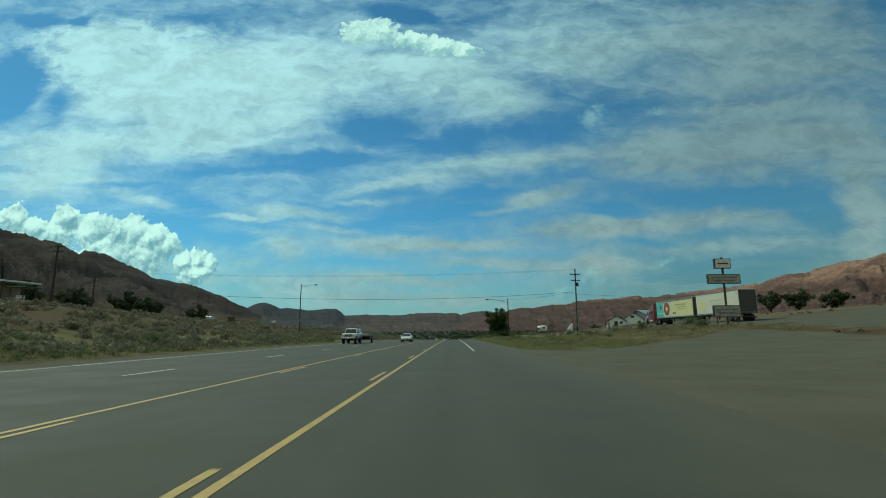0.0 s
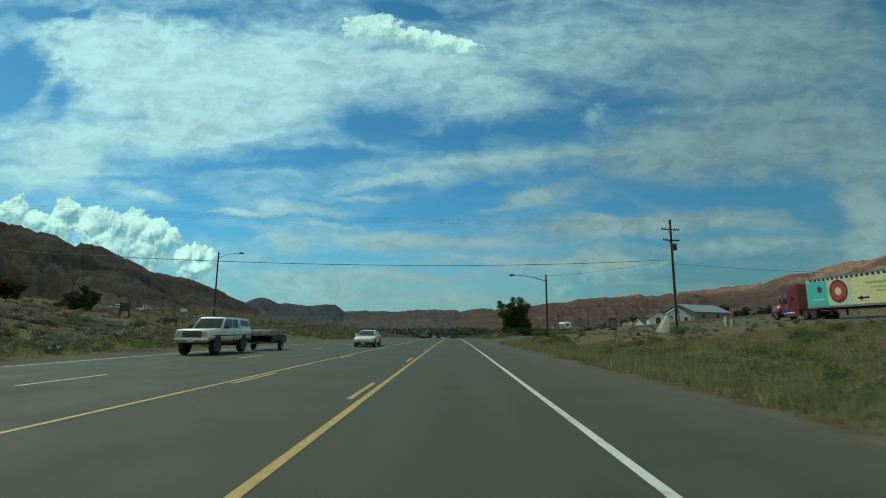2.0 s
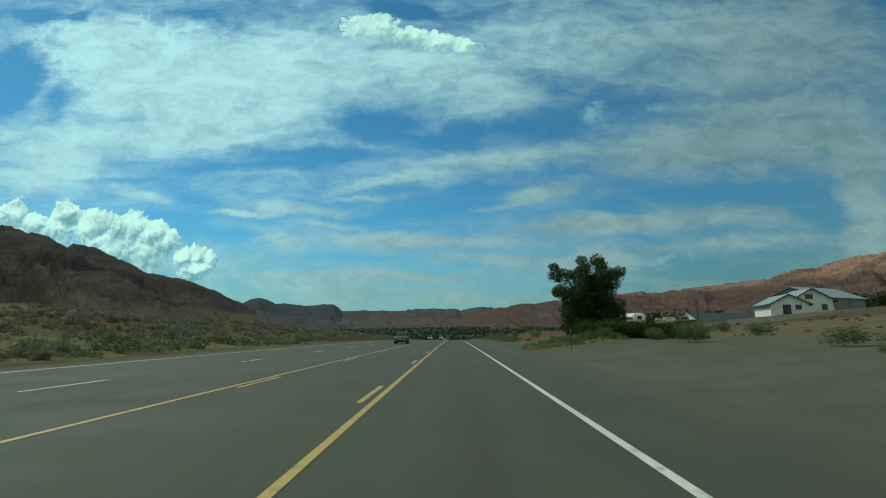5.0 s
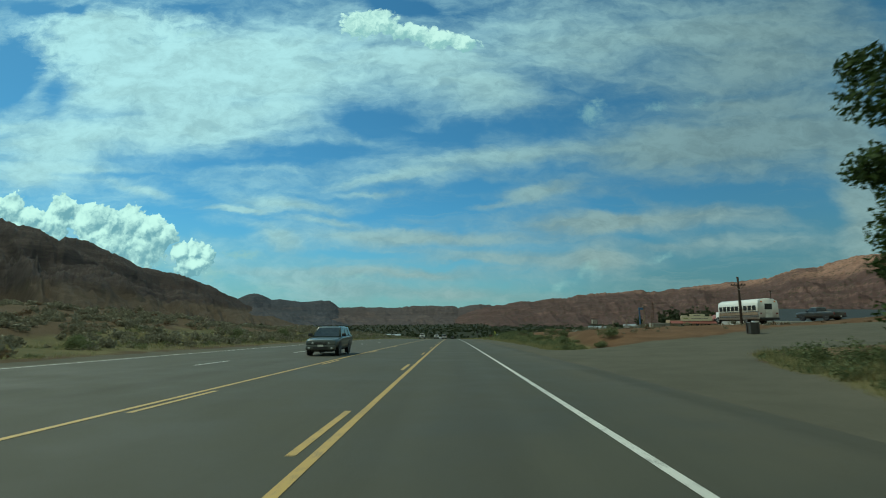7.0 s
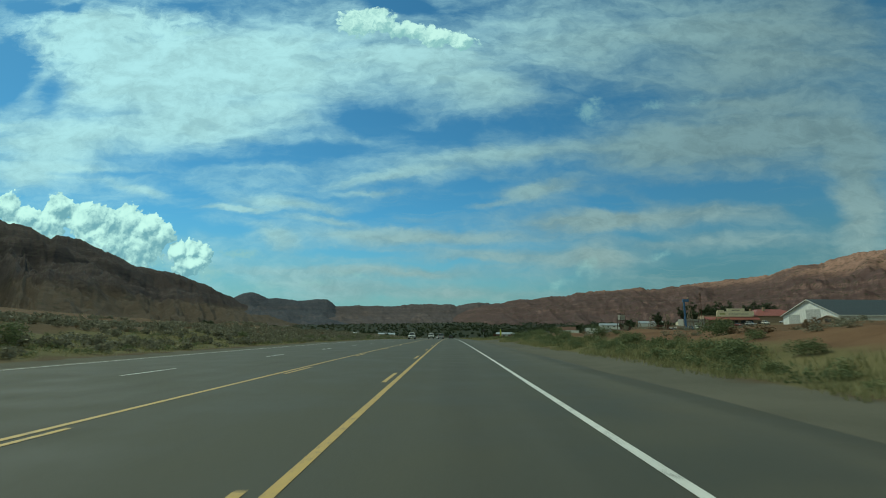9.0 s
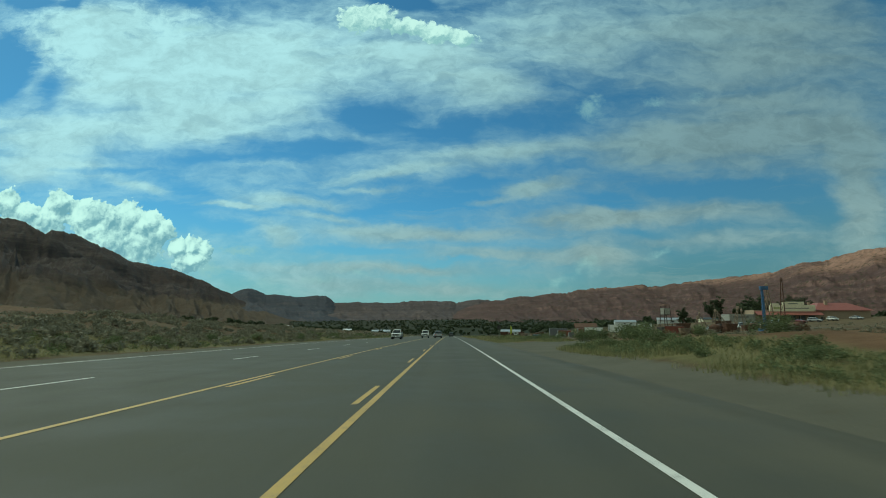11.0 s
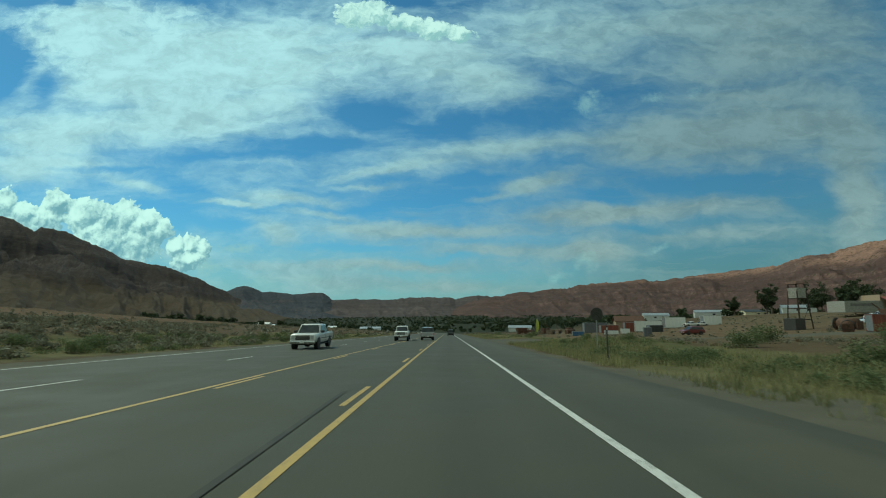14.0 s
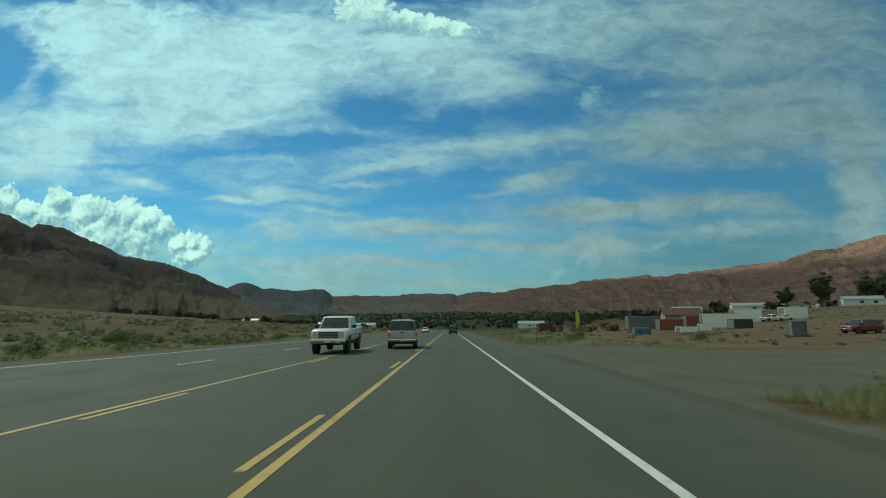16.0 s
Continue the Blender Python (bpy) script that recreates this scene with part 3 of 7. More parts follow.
def table(xs, ys, zs, x, y):
    x, y = np.clip(x, xs[0], xs[-1]), np.clip(y, ys[0], ys[-1])
    xs, ys = np.array(xs, float), np.array(ys, float)
    i = np.clip(np.searchsorted(xs, x) - 1, 0, len(xs) - 2)
    j = np.clip(np.searchsorted(ys, y) - 1, 0, len(ys) - 2)
    a, b = (x - xs[i]) / (xs[i + 1] - xs[i]), (y - ys[j]) / (ys[j + 1] - ys[j])
    b = b * b * (3 - 2 * b)
    return (zs[j, i] * (1 - a) + zs[j, i + 1] * a) * (1 - b) + (zs[j + 1, i] * (1 - a) + zs[j + 1, i + 1] * a) * b


def ripple(x, y, seed, waves):
    """Uneven ground out of a few crossing waves of random direction."""
    rng = np.random.RandomState(seed)
    out = np.zeros_like(x)
    for length, height in waves:
        for _ in range(3):
            a, ph = rng.uniform(0, math.tau), rng.uniform(0, math.tau)
            f = math.tau / (length * rng.uniform(0.75, 1.3))
            out += height / 2 * np.sin((x * math.cos(a) + y * math.sin(a)) * f + ph + 0.8 * np.sin((x * math.sin(a) - y * math.cos(a)) * f * 0.6))
    return out


ROAD_LEFT, ROAD_RIGHT = -17.0, 5.15


def bend(y):
    """Far down the valley the road swings to the left."""
    return -np.clip(np.asarray(y, float) - 520, 0, 2000) ** 2 / 2600.0


def drives(x, y):
    """Mask of the gravel aprons and drives beside the road, 0 to 1."""
    def box(v, a, b, e):
        return np.clip((v - a) / e + 0.5, 0, 1) * np.clip((b - v) / e + 0.5, 0, 1)
    mouth = 45.5 - np.clip(x - 5, 0, 4) * 2.2 + np.clip(x - 9.5, 0, 99) * 0.85
    g = box(x, 3, 30, 3) * np.clip((mouth - y) / 2.5 + 0.5, 0, 1)
    g = np.maximum(g, 0.75 * box(x, 34, 75, 6) * box(y, -40, 78, 10))
    g = np.maximum(g, box(x, 5, 8.0 + np.clip((y - 105) * 0.55, 0, 14), 1.5) * box(y, 107 + np.clip(x - 6, 0, 30) * 0.9, 143 + np.clip(x - 6, 0, 30) * 0.3, 4))
    g = np.maximum(g, 0.8 * box(x, 34, 52, 3) * box(y, 60, 130, 6))
    flare = np.clip(10 - np.abs(x - 6) * 0.7, 0, 10)
    g = np.maximum(g, box(x, 5, 72, 4) * box(y, np.minimum(150 + np.clip(x - 6, 0, 99) * 2.4, 169 + np.clip(x - 20, 0, 50) * 0.3), 182 + flare * 0.3 + np.clip(x - 10, 0, 60) * 0.42, 3))
    g = np.maximum(g, box(x, 5, 27, 3) * box(y, 263 + np.clip(x - 8, 0, 5) * 1.6 + np.clip(x - 13, 0, 30) * 0.4, 286 + np.clip(x - 9, 0, 10) * 0.9, 3))
    g = np.maximum(g, box(x, 5, 95, 4) * box(y, 346 - flare * 0.8, 357 + flare + np.clip(x - 20, 0, 60) * 0.15, 3))
    g = np.maximum(g, box(-x, 16, 60, 3) * box(y, 100 - np.clip(30 + x, 0, 12) * 0.6 + (-x - 17) * 0.25, 110 + np.clip(30 + x, 0, 12) * 0.9 + (-x - 17) * 0.25, 3))
    return g


def land_z(x, y):
    x, y = np.asarray(x, float), np.asarray(y, float)
    x = x - bend(y)
    base = road_z(y)
    far = np.clip((y - 500) / 900, 0, 1)
    r = table(RIGHT_X, RIGHT_Y, RIGHT_Z, x, y) + np.clip(x - 160, 0, 1500) * 0.035
    l = table(LEFT_X, LEFT_Y, LEFT_Z, -x, y) + np.clip(-x - 300, 0, 1500) * 0.08
    side = np.where(x > 0, r * (1 - 0.55 * far), l * (1 - 0.6 * far))
    off = np.clip(np.maximum(x - 6.5, -x - 18.5) / 6, 0, 1)
    rough = ripple(x, y, 3, ((38, 0.5), (13, 0.22), (5, 0.1))) + ripple(x, y, 5, ((2.2, 0.05),))
    calm = (1 - 0.85 * drives(x, y)) * (1 - 0.6 * np.clip((x - 12) / 6, 0, 1)) * (1 - 0.65 * np.clip((x - 12) / 10, 0, 1) * np.clip((y - 320) / 20, 0, 1))
    on_road = np.clip(np.minimum(x - ROAD_LEFT + 0.3, ROAD_RIGHT + 0.3 - x) / 0.6, 0, 1)
    return base + side + off * calm * rough - 0.12 * on_road


def lz(x, y):
    return float(land_z(np.array([x]), np.array([y]))[0])


def mesh_from(name, verts, faces, mat, smooth=False):
    me = bpy.data.meshes.new(name)
    verts = np.asarray(verts, np.float32)
    faces = np.asarray(faces, np.int32)
    k = faces.shape[1]
    me.vertices.add(len(verts))
    me.vertices.foreach_set("co", verts.ravel())
    me.loops.add(faces.size)
    me.loops.foreach_set("vertex_index", faces.ravel())
    me.polygons.add(len(faces))
    me.polygons.foreach_set("loop_start", np.arange(0, faces.size, k, dtype=np.int32))
    me.polygons.foreach_set("use_smooth", np.full(len(faces), smooth))
    me.update(calc_edges=True)
    me.validate()
    if mat:
        me.materials.append(mat)
    return me


def grid_faces(nx, ny):
    i, j = np.meshgrid(np.arange(nx - 1), np.arange(ny - 1))
    a = (j * nx + i).ravel()
    return np.stack([a, a + 1, a + nx + 1, a + nx], 1)


def spread(parts):
    return np.unique(np.round(np.concatenate(parts), 3))


def build_ground():
    xs = spread([np.arange(-60, -16, 1.0), np.arange(-17.6, 6.2, 3.0), np.arange(4.5, 50, 0.8), np.arange(50, 130, 2.5),
                 np.arange(-130, -60, 2.5), np.geomspace(130, 4600, 55), -np.geomspace(130, 4600, 55)])
    ys = spread([np.arange(-40, 420, 1.25), np.arange(420, 620, 4), np.geomspace(620, 4800, 60), -np.geomspace(40, 3000, 25)])
    X, Y = np.meshgrid(xs, ys)
    Z = land_z(X, Y)
    me = mesh_from("ground", np.stack([X, Y, Z], -1).reshape(-1, 3), grid_faces(len(xs), len(ys)), M_GROUND, True)
    g = drives(X, Y)
    def span(v, lo, hi, e):
        return np.clip((v - lo) / e + 0.5, 0, 1) * np.clip((hi - v) / e + 0.5, 0, 1)
    grass = span(X, 6.0, 15, 1.6) * span(Y, 36, 80, 4) + span(X, 6.0, 12.5, 1.6) * span(Y, 80, 116, 4) + span(X, 6.0, 14, 1.6) * span(Y, 138, 172, 5) + 0.8 * span(X, 7.6, 12, 2) * span(Y, 184, 266, 6) + 0.5 * span(X, 14, 27, 5) * span(Y, 40, 76, 8)
    grass = grass + 0.95 * span(X, 6.0, 17, 2) * span(Y, 288, 344, 5) + 0.8 * span(X, 7.4, 24, 5) * span(Y, 362, 520, 10) + 0.9 * span(-X, 18.8, 27, 3) * span(Y, -60, 520, 9) + 0.15 * span(-X, 26, 110, 12) * span(Y, -60, 620, 20)
    grass = np.clip(grass, 0, 1) * (1 - g)
    pale = 0.85 * span(X, 12, 90, 4) * span(Y, 84, 166, 10) + 0.4 * span(X, 20, 75, 8) * span(Y, -80, 84, 20) + 0.5 * span(X, 22, 200, 8) * span(Y, 330, 520, 30)
    pale = np.maximum(pale, 0.8 * span(X, 9, 30, 3) * span(Y, 262, 296, 6))
    rusty = span(X, 11, 70, 4) * span(Y, 184, 300, 8) + 0.8 * span(X, 18, 95, 8) * span(Y, 350, 540, 12) + 0.7 * span(X, 17, 36, 5) * span(Y, 52, 112, 8) + 0.6 * span(X, 14, 40, 5) * span(Y, 138, 170, 6) + 0.5 * span(-X, 60, 400, 30)
    strip = np.maximum(span(X, 4.6, 6.0 + 1.8 * span(Y, 180, 302, 8), 0.5), span(-X, 16.6, 18.6, 1.0))
    pale = np.maximum(pale, 0.6 * strip)
    g = np.maximum(g, 0.75 * strip)
    col = me.attributes.new("cover", "FLOAT_COLOR", "POINT")
    col.data.foreach_set("color", np.stack([g, grass, np.clip(pale, 0, 1), np.clip(rusty, 0, 1)], -1).astype(np.float32).ravel())
    tagged(new("ground", me), "red desert soil with gravel drives and green verges", "ground", kind="structure")


def ribbon(name, mat, x_left, x_right, y0, y1, lift, step=2.0, nx=2, ragged=0.0, seed=1):
    """A strip along the road from y0 to y1, following its profile and bend."""
    n = max(2, int((y1 - y0) / step) + 1)
    ys = np.linspace(y0, y1, n)
    rng = np.random.RandomState(seed)
    t = np.linspace(0, 1, nx)
    wob = [np.convolve(rng.normal(0, 1, n + 8), np.ones(5) / 5, "same")[4:-4] * ragged for _ in range(2)]
    X = (x_left + wob[0])[:, None] * (1 - t) + (x_right + wob[1])[:, None] * t + bend(ys)[:, None]
    Y = np.repeat(ys[:, None], nx, 1)
    Z = road_z(Y) + lift
    return mesh_from(name, np.stack([X, Y, Z], -1).reshape(-1, 3), grid_faces(nx, n), mat, True)


def build_road():
    road = tagged(new("road", ribbon("road", M_ASPHALT, ROAD_LEFT, ROAD_RIGHT, -60, 1150, 0.0, 1.6, 9, 0.16)),
                  "worn grey asphalt highway with a centre turning lane", "road", kind="structure")
    def line(name, label, mat, x, width, y0, y1, step=3.0):
        ob = new(name, ribbon(name, mat, x - width / 2, x + width / 2, y0, y1, 0.006, step, 2, 0.006, int(abs(x) * 7) + int(y0) + 500))
        ob.parent = road
        if label:
            tagged(ob, label)
        return ob
    line("solid_line", "solid yellow line", M_YELLOW, -1.83, 0.13, -60, 900)
    line("solid_line", "solid yellow line", M_YELLOW, -6.0, 0.13, -60, 900)
    line("edge_line", "solid white edge line", M_WHITE, 1.84, 0.13, 40, 900)
    line("edge_line", "solid white edge line", M_WHITE, -16.3, 0.12, -60, 94)
    line("edge_line", "solid white edge line", M_WHITE, -16.3, 0.12, 116, 900)
    first = DASH_AT
    for k, x, shift in (("yellow_dash", -2.11, 0.0), ("yellow_dash", -5.73, 2.7), ("white_dash", -10.6, 1.8)):
        mat = M_WHITE if k == "white_dash" else M_YELLOW
        for i in range(-4, 46):
            y1 = first + 12.192 * i + shift
            line(k, "", mat, x, 0.12, y1 - 3.05, y1, 1.6)
    # dark skid marks across the turning lane's line
    for x0, x1, y0, y1 in ((-1.15, -2.05, 262, 290), (-1.62, -2.5, 266, 299)):
        n = 24
        ys = np.linspace(y0, y1, n)
        xs = x0 + (x1 - x0) * np.linspace(0, 1, n) ** 1.3
        V = [(x + s * 0.05, y, float(road_z(y)) + 0.011) for x, y in zip(xs, ys) for s in (-1, 1)]
        ob = new("skid_mark", mesh_from("skid_mark", V, grid_faces(2, n), M_SKID, True))
        ob.parent = road
        tagged(ob, "black rubber skid mark")
    return road


DASH_AT = 19.5
M_SKID = plain("tyre_rubber_mark", (0.040, 0.040, 0.034), 0.85, 0, 0.3, 2.0)


# ---------------------------------------------------------------- rims and mesas round the valley
def lattice(x, y, size, octaves, seed, ridged=False):
    """Smooth random relief of several sizes, -1 to 1."""
    rng = np.random.RandomState(seed)
    g = rng.uniform(-1, 1, (128, 128))
    out, amp, total = np.zeros_like(x), 1.0, 0.0
    for o in range(octaves):
        u, v = x / size + 17.3 * o, y / size + 9.1 * o
        i, j = np.floor(u).astype(int), np.floor(v).astype(int)
        a, b = u - i, v - j
        a, b = a * a * (3 - 2 * a), b * b * (3 - 2 * b)
        i0, i1, j0, j1 = i % 128, (i + 1) % 128, j % 128, (j + 1) % 128
        n = (g[j0, i0] * (1 - a) + g[j0, i1] * a) * (1 - b) + (g[j1, i0] * (1 - a) + g[j1, i1] * a) * b
        out += amp * (1 - 2 * np.abs(n) if ridged else n)
        total += amp
        amp *= 0.52
        size *= 0.5
    return out / total


RIDGE_Y = 165.0


def ridge(name, label, mat, line, dist_ends, foot, bench, seed, jag, relief, back=260.0, rows=90, gully=0.4):
    """A range of hills: line gives bearing (degrees) and rise over run of its crest as seen from RIDGE_Y along the road,
    dist_ends its distance at a few bearings, foot the share of that distance at which the slope begins,
    bench the steepness of the last cliff under the crest, relief the depth of domes and gully the share of slanting gullies."""
    az, el = np.array([p[0] for p in line]), np.array([p[1] for p in line])
    n = int((az[-1] - az[0]) / 0.085)
    a = np.linspace(az[0], az[-1], n)
    rad = np.radians(a)
    dist = np.interp(a, [d[0] for d in dist_ends], [d[1] for d in dist_ends])
    teeth = dist * jag * (lattice(a * 40, a * 0, 60, 5, seed) + 0.6 * lattice(a * 40, a * 0, 18, 4, seed + 5, True) - 0.15)
    body = dist * np.interp(a, az, el)
    V = []
    for s in np.linspace(0, 1, rows):
        if s <= 0.88:
            q = s / 0.88
            top = body + teeth * q ** 9
            r = dist * (foot + (1 - foot) * q)
            x, y = r * np.sin(rad), r * np.cos(rad)
            wall = np.clip((q - 0.80) / 0.20, 0, 1)
            h = (1 - bench) * q ** 1.45 + bench * wall ** 0.7
            env = math.sin(math.pi * min(1.0, q * 0.985)) ** 0.7
            bumps = 0.6 * lattice(x, y, 420, 6, seed + 1, True) + 0.4 * lattice(x, y, 150, 5, seed + 2) - 0.15
            arc = rad * dist
            cut = lattice(arc + 520 * q, q * dist * 0.16, 210, 5, seed + 3, True) - 0.2
            z = -30 + (top + 30) * h + relief * top * env * (0.6 * bumps + gully * cut) * (0.35 + 0.65 * q)
            z = z - 60 * (s == 0)
        else:
            q = (s - 0.88) / 0.12
            top = body + teeth
            r = dist + back * q
            x, y = r * np.sin(rad), r * np.cos(rad)
            z = top * (1 - 0.85 * q ** 1.3) - 30 * q
        V.append(np.stack([x, y, z], -1))
    V = np.array(V).reshape(-1, 3) + np.array([0, RIDGE_Y, 0])
    return tagged(new(name, mesh_from(name, V, grid_faces(n, rows), mat, True)), label, "mountain", kind="structure")


CREST_L = [(-75, 0.16), (-64, 0.19), (-54.55, 0.2012), (-50.53, 0.1922), (-46.16, 0.1704), (-44.98, 0.1661), (-43.7, 0.1531),
           (-41.59, 0.15), (-40.22, 0.1398), (-39.8, 0.1465), (-38.59, 0.1415), (-36.58, 0.1291), (-34.74, 0.1148), (-33.64, 0.1023),
           (-32.03, 0.0974), (-29.49, 0.0884), (-27.73, 0.0753), (-26.24, 0.065), (-24.41, 0.0513), (-22.5, 0.037), (-19, 0.02),
           (-15, 0.004)]
CREST_M = [(-28, 0.03), (-25.5, 0.044), (-24.16, 0.0485), (-23.31, 0.0564), (-22.44, 0.0611), (-21.53, 0.057), (-20.6, 0.0494),
           (-17.49, 0.0466), (-14.17, 0.0493), (-13.64, 0.0436), (-13.17, 0.0355), (-12, 0.022), (-10, 0.006)]
CREST_F = [(-18, 0.03), (-16.19, 0.0331), (-13.16, 0.0344), (-10.33, 0.0356), (-6.98, 0.0368), (-4.27, 0.0402), (-2.22, 0.0413),
           (0.16, 0.0399), (0.84, 0.0375), (1.87, 0.0421), (3.91, 0.0418), (7, 0.036), (11, 0.02)]
CREST_R = [(0.5, 0.02), (2.6, 0.033), (3.91, 0.0390), (6.94, 0.0448), (9.57, 0.0505), (13.43, 0.0568), (16.56, 0.0634), (19.59, 0.0678),
           (21.35, 0.0690), (23.62, 0.0660), (26.11, 0.0722), (30.53, 0.0786), (33.44, 0.0845), (35.31, 0.0932), (37.51, 0.1003),
           (39.61, 0.1090), (41.97, 0.1165), (47.98, 0.1310), (52.45, 0.1410), (62, 0.145), (74, 0.12)]

build_ground()
build_road()
ridge("rim_west", "sandstone rim with talus slopes, backlit shade in its dark colour", M_ROCK_L, CREST_L, ((-60, 4400), (-40, 3970), (-32, 4520), (-29, 4600)), 0.12, 0.30, 11, 0.0034, 0.46, gully=0.75)
ridge("mesa_far", "level-topped mesa with haze painted in as a blue-grey tint", M_ROCK_F, CREST_M, ((-30, 4600), (0, 4600)), 0.5, 0.35, 12, 0.0016, 0.34, 200, gully=0.9)
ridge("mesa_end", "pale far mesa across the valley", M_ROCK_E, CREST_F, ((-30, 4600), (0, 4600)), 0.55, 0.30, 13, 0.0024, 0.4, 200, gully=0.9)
ridge("slickrock_hills", "red sunlit slickrock hills dotted with scrub", M_ROCK_R, CREST_R, ((0, 4600), (28.5, 4600), (34, 4050), (43, 4030), (52, 4490)), 0.24, 0.12, 14, 0.0032, 0.45)

# ---------------------------------------------------------------- tools for building things
def thing(name, label, category, at, rot=0.0, group="", kind=""):
    ob = new(name)
    ob.empty_display_size = 0.2
    ob.matrix_world = pose(*at, 0, 0, rot)
    return tagged(ob, label, category, group, kind)


def on_land(x, y, sink=0.0):
    return (x, y, lz(x, y) - sink)


def part(name, bm, mat, parent=None, label="", smooth=False, at=None):
    me = bpy.data.meshes.new(name)
    bmesh.ops.recalc_face_normals(bm, faces=bm.faces)
    for f in bm.faces:
        f.smooth = smooth
    bm.to_mesh(me)
    bm.free()
    me.materials.append(mat)
    ob = new(name, me)
    ob.parent = parent
    if at is not None:
        ob.location = at
    if label:
        tagged(ob, label)
    return ob


def share(name, ob, parent, at, rot=(0, 0, 0)):
    """A further piece on the same mesh."""
    o = new(name, ob.data)
    o.parent = parent
    o.matrix_local = pose(*at, *rot)
    return o


def box(x0, x1, y0, y1, z0, z1, bevel=0.0, bm=None, top=1.0, topy=None, shift=(0, 0)):
    """A box, its top drawn in by the factor top, with rounded edges."""
    own = bm is None
    bm = bm or bmesh.new()
    cx, cy = (x0 + x1) / 2, (y0 + y1) / 2
    ty = top if topy is None else topy
    vs = [bm.verts.new((x, y, z0)) for x, y in ((x0, y0), (x1, y0), (x1, y1), (x0, y1))]
    vs += [bm.verts.new((cx + (x - cx) * top + shift[0], cy + (y - cy) * ty + shift[1], z1)) for x, y in ((x0, y0), (x1, y0), (x1, y1), (x0, y1))]
    fs = [(3, 2, 1, 0), (4, 5, 6, 7), (0, 1, 5, 4), (1, 2, 6, 5), (2, 3, 7, 6), (3, 0, 4, 7)]
    made = [bm.faces.new([vs[i] for i in f]) for f in fs]
    if bevel:
        edges = list({e for f in made for e in f.edges})
        bmesh.ops.bevel(bm, geom=edges, offset=bevel, segments=2, affect="EDGES", profile=0.6)
    return bm


def rod(a, b, r0, r1=None, n=10, bm=None):
    """A round bar from a to b."""
    bm = bm or bmesh.new()
    a, b = Vector(a), Vector(b)
    r1 = r0 if r1 is None else r1
    q = (b - a).to_track_quat("Z", "Y").to_matrix()
    rings = []
    for p, r in ((a, r0), (b, r1)):
        rings.append([bm.verts.new(p + q @ Vector((r * math.cos(t), r * math.sin(t), 0))) for t in np.linspace(0, math.tau, n, endpoint=False)])
    for i in range(n):
        bm.faces.new((rings[0][i], rings[0][(i + 1) % n], rings[1][(i + 1) % n], rings[1][i]))
    bm.faces.new(rings[0][::-1])
    bm.faces.new(rings[1])
    return bm


def tube(points, r, n=6, bm=None):
    """A round bar along a line of points; r a number or one radius a point."""
    bm = bm or bmesh.new()
    pts = [Vector(p) for p in points]
    rs = [r] * len(pts) if isinstance(r, (int, float)) else r
    last = None
    for i, p in enumerate(pts):
        d = pts[min(i + 1, len(pts) - 1)] - pts[max(i - 1, 0)]
        q = d.to_track_quat("Z", "Y").to_matrix()
        ring = [bm.verts.new(p + q @ Vector((rs[i] * math.cos(t), rs[i] * math.sin(t), 0))) for t in np.linspace(0, math.tau, n, endpoint=False)]
        if last:
            for j in range(n):
                bm.faces.new((last[j], last[(j + 1) % n], ring[(j + 1) % n], ring[j]))
        last = ring
    return bm


def loft(sections, bm=None, caps=True):
    """A skin over closed rings of equal count."""
    bm = bm or bmesh.new()
    rings = [[bm.verts.new(p) for p in s] for s in sections]
    n = len(rings[0])
    for a, b in zip(rings, rings[1:]):
        for i in range(n):
            bm.faces.new((a[i], a[(i + 1) % n], b[(i + 1) % n], b[i]))
    if caps:
        bm.faces.new(rings[0][::-1])
        bm.faces.new(rings[-1])
    return bm


def lathe(profile, n=20, axis="Z", bm=None):
    """A turned shape from (radius, height) pairs round an axis."""
    bm = bm or bmesh.new()
    rings = []
    for r, h in profile:
        ring = []
        for t in np.linspace(0, math.tau, n, endpoint=False):
            c, s = r * math.cos(t), r * math.sin(t)
            ring.append(bm.verts.new((c, s, h) if axis == "Z" else (h, c, s)))
        rings.append(ring)
    for a, b in zip(rings, rings[1:]):
        for i in range(n):
            bm.faces.new((a[i], a[(i + 1) % n], b[(i + 1) % n], b[i]))
    bm.faces.new(rings[0][::-1])
    bm.faces.new(rings[-1])
    return bm


# ---------------------------------------------------------------- plants
def leaf_cloud(rng, centres, radii, count, size, flat=0.75):
    """count leaves round each centre; returns vertices and faces."""
    c = np.repeat(np.asarray(centres, float), count, 0)
    r = np.repeat(np.asarray(radii, float), count)
    n = len(c)
    d = rng.normal(0, 1, (n, 3))
    d /= np.linalg.norm(d, axis=1)[:, None]
    p = c + d * (r * rng.uniform(0.35, 1.0, n) ** 0.6)[:, None] * np.array([1, 1, flat])
    a = rng.normal(0, 1, (n, 3))
    a /= np.linalg.norm(a, axis=1)[:, None]
    b = np.cross(a, d + rng.normal(0, 0.5, (n, 3)))
    b /= np.linalg.norm(b, axis=1)[:, None] + 1e-9
    s = size * rng.uniform(0.6, 1.35, n)[:, None]
    q = np.stack([p - a * s * 0.9 - b * s * 0.3, p + a * s, p - a * s * 0.5 + b * s * 0.75], 1)
    return q.reshape(-1, 3), np.arange(3 * n).reshape(-1, 3)


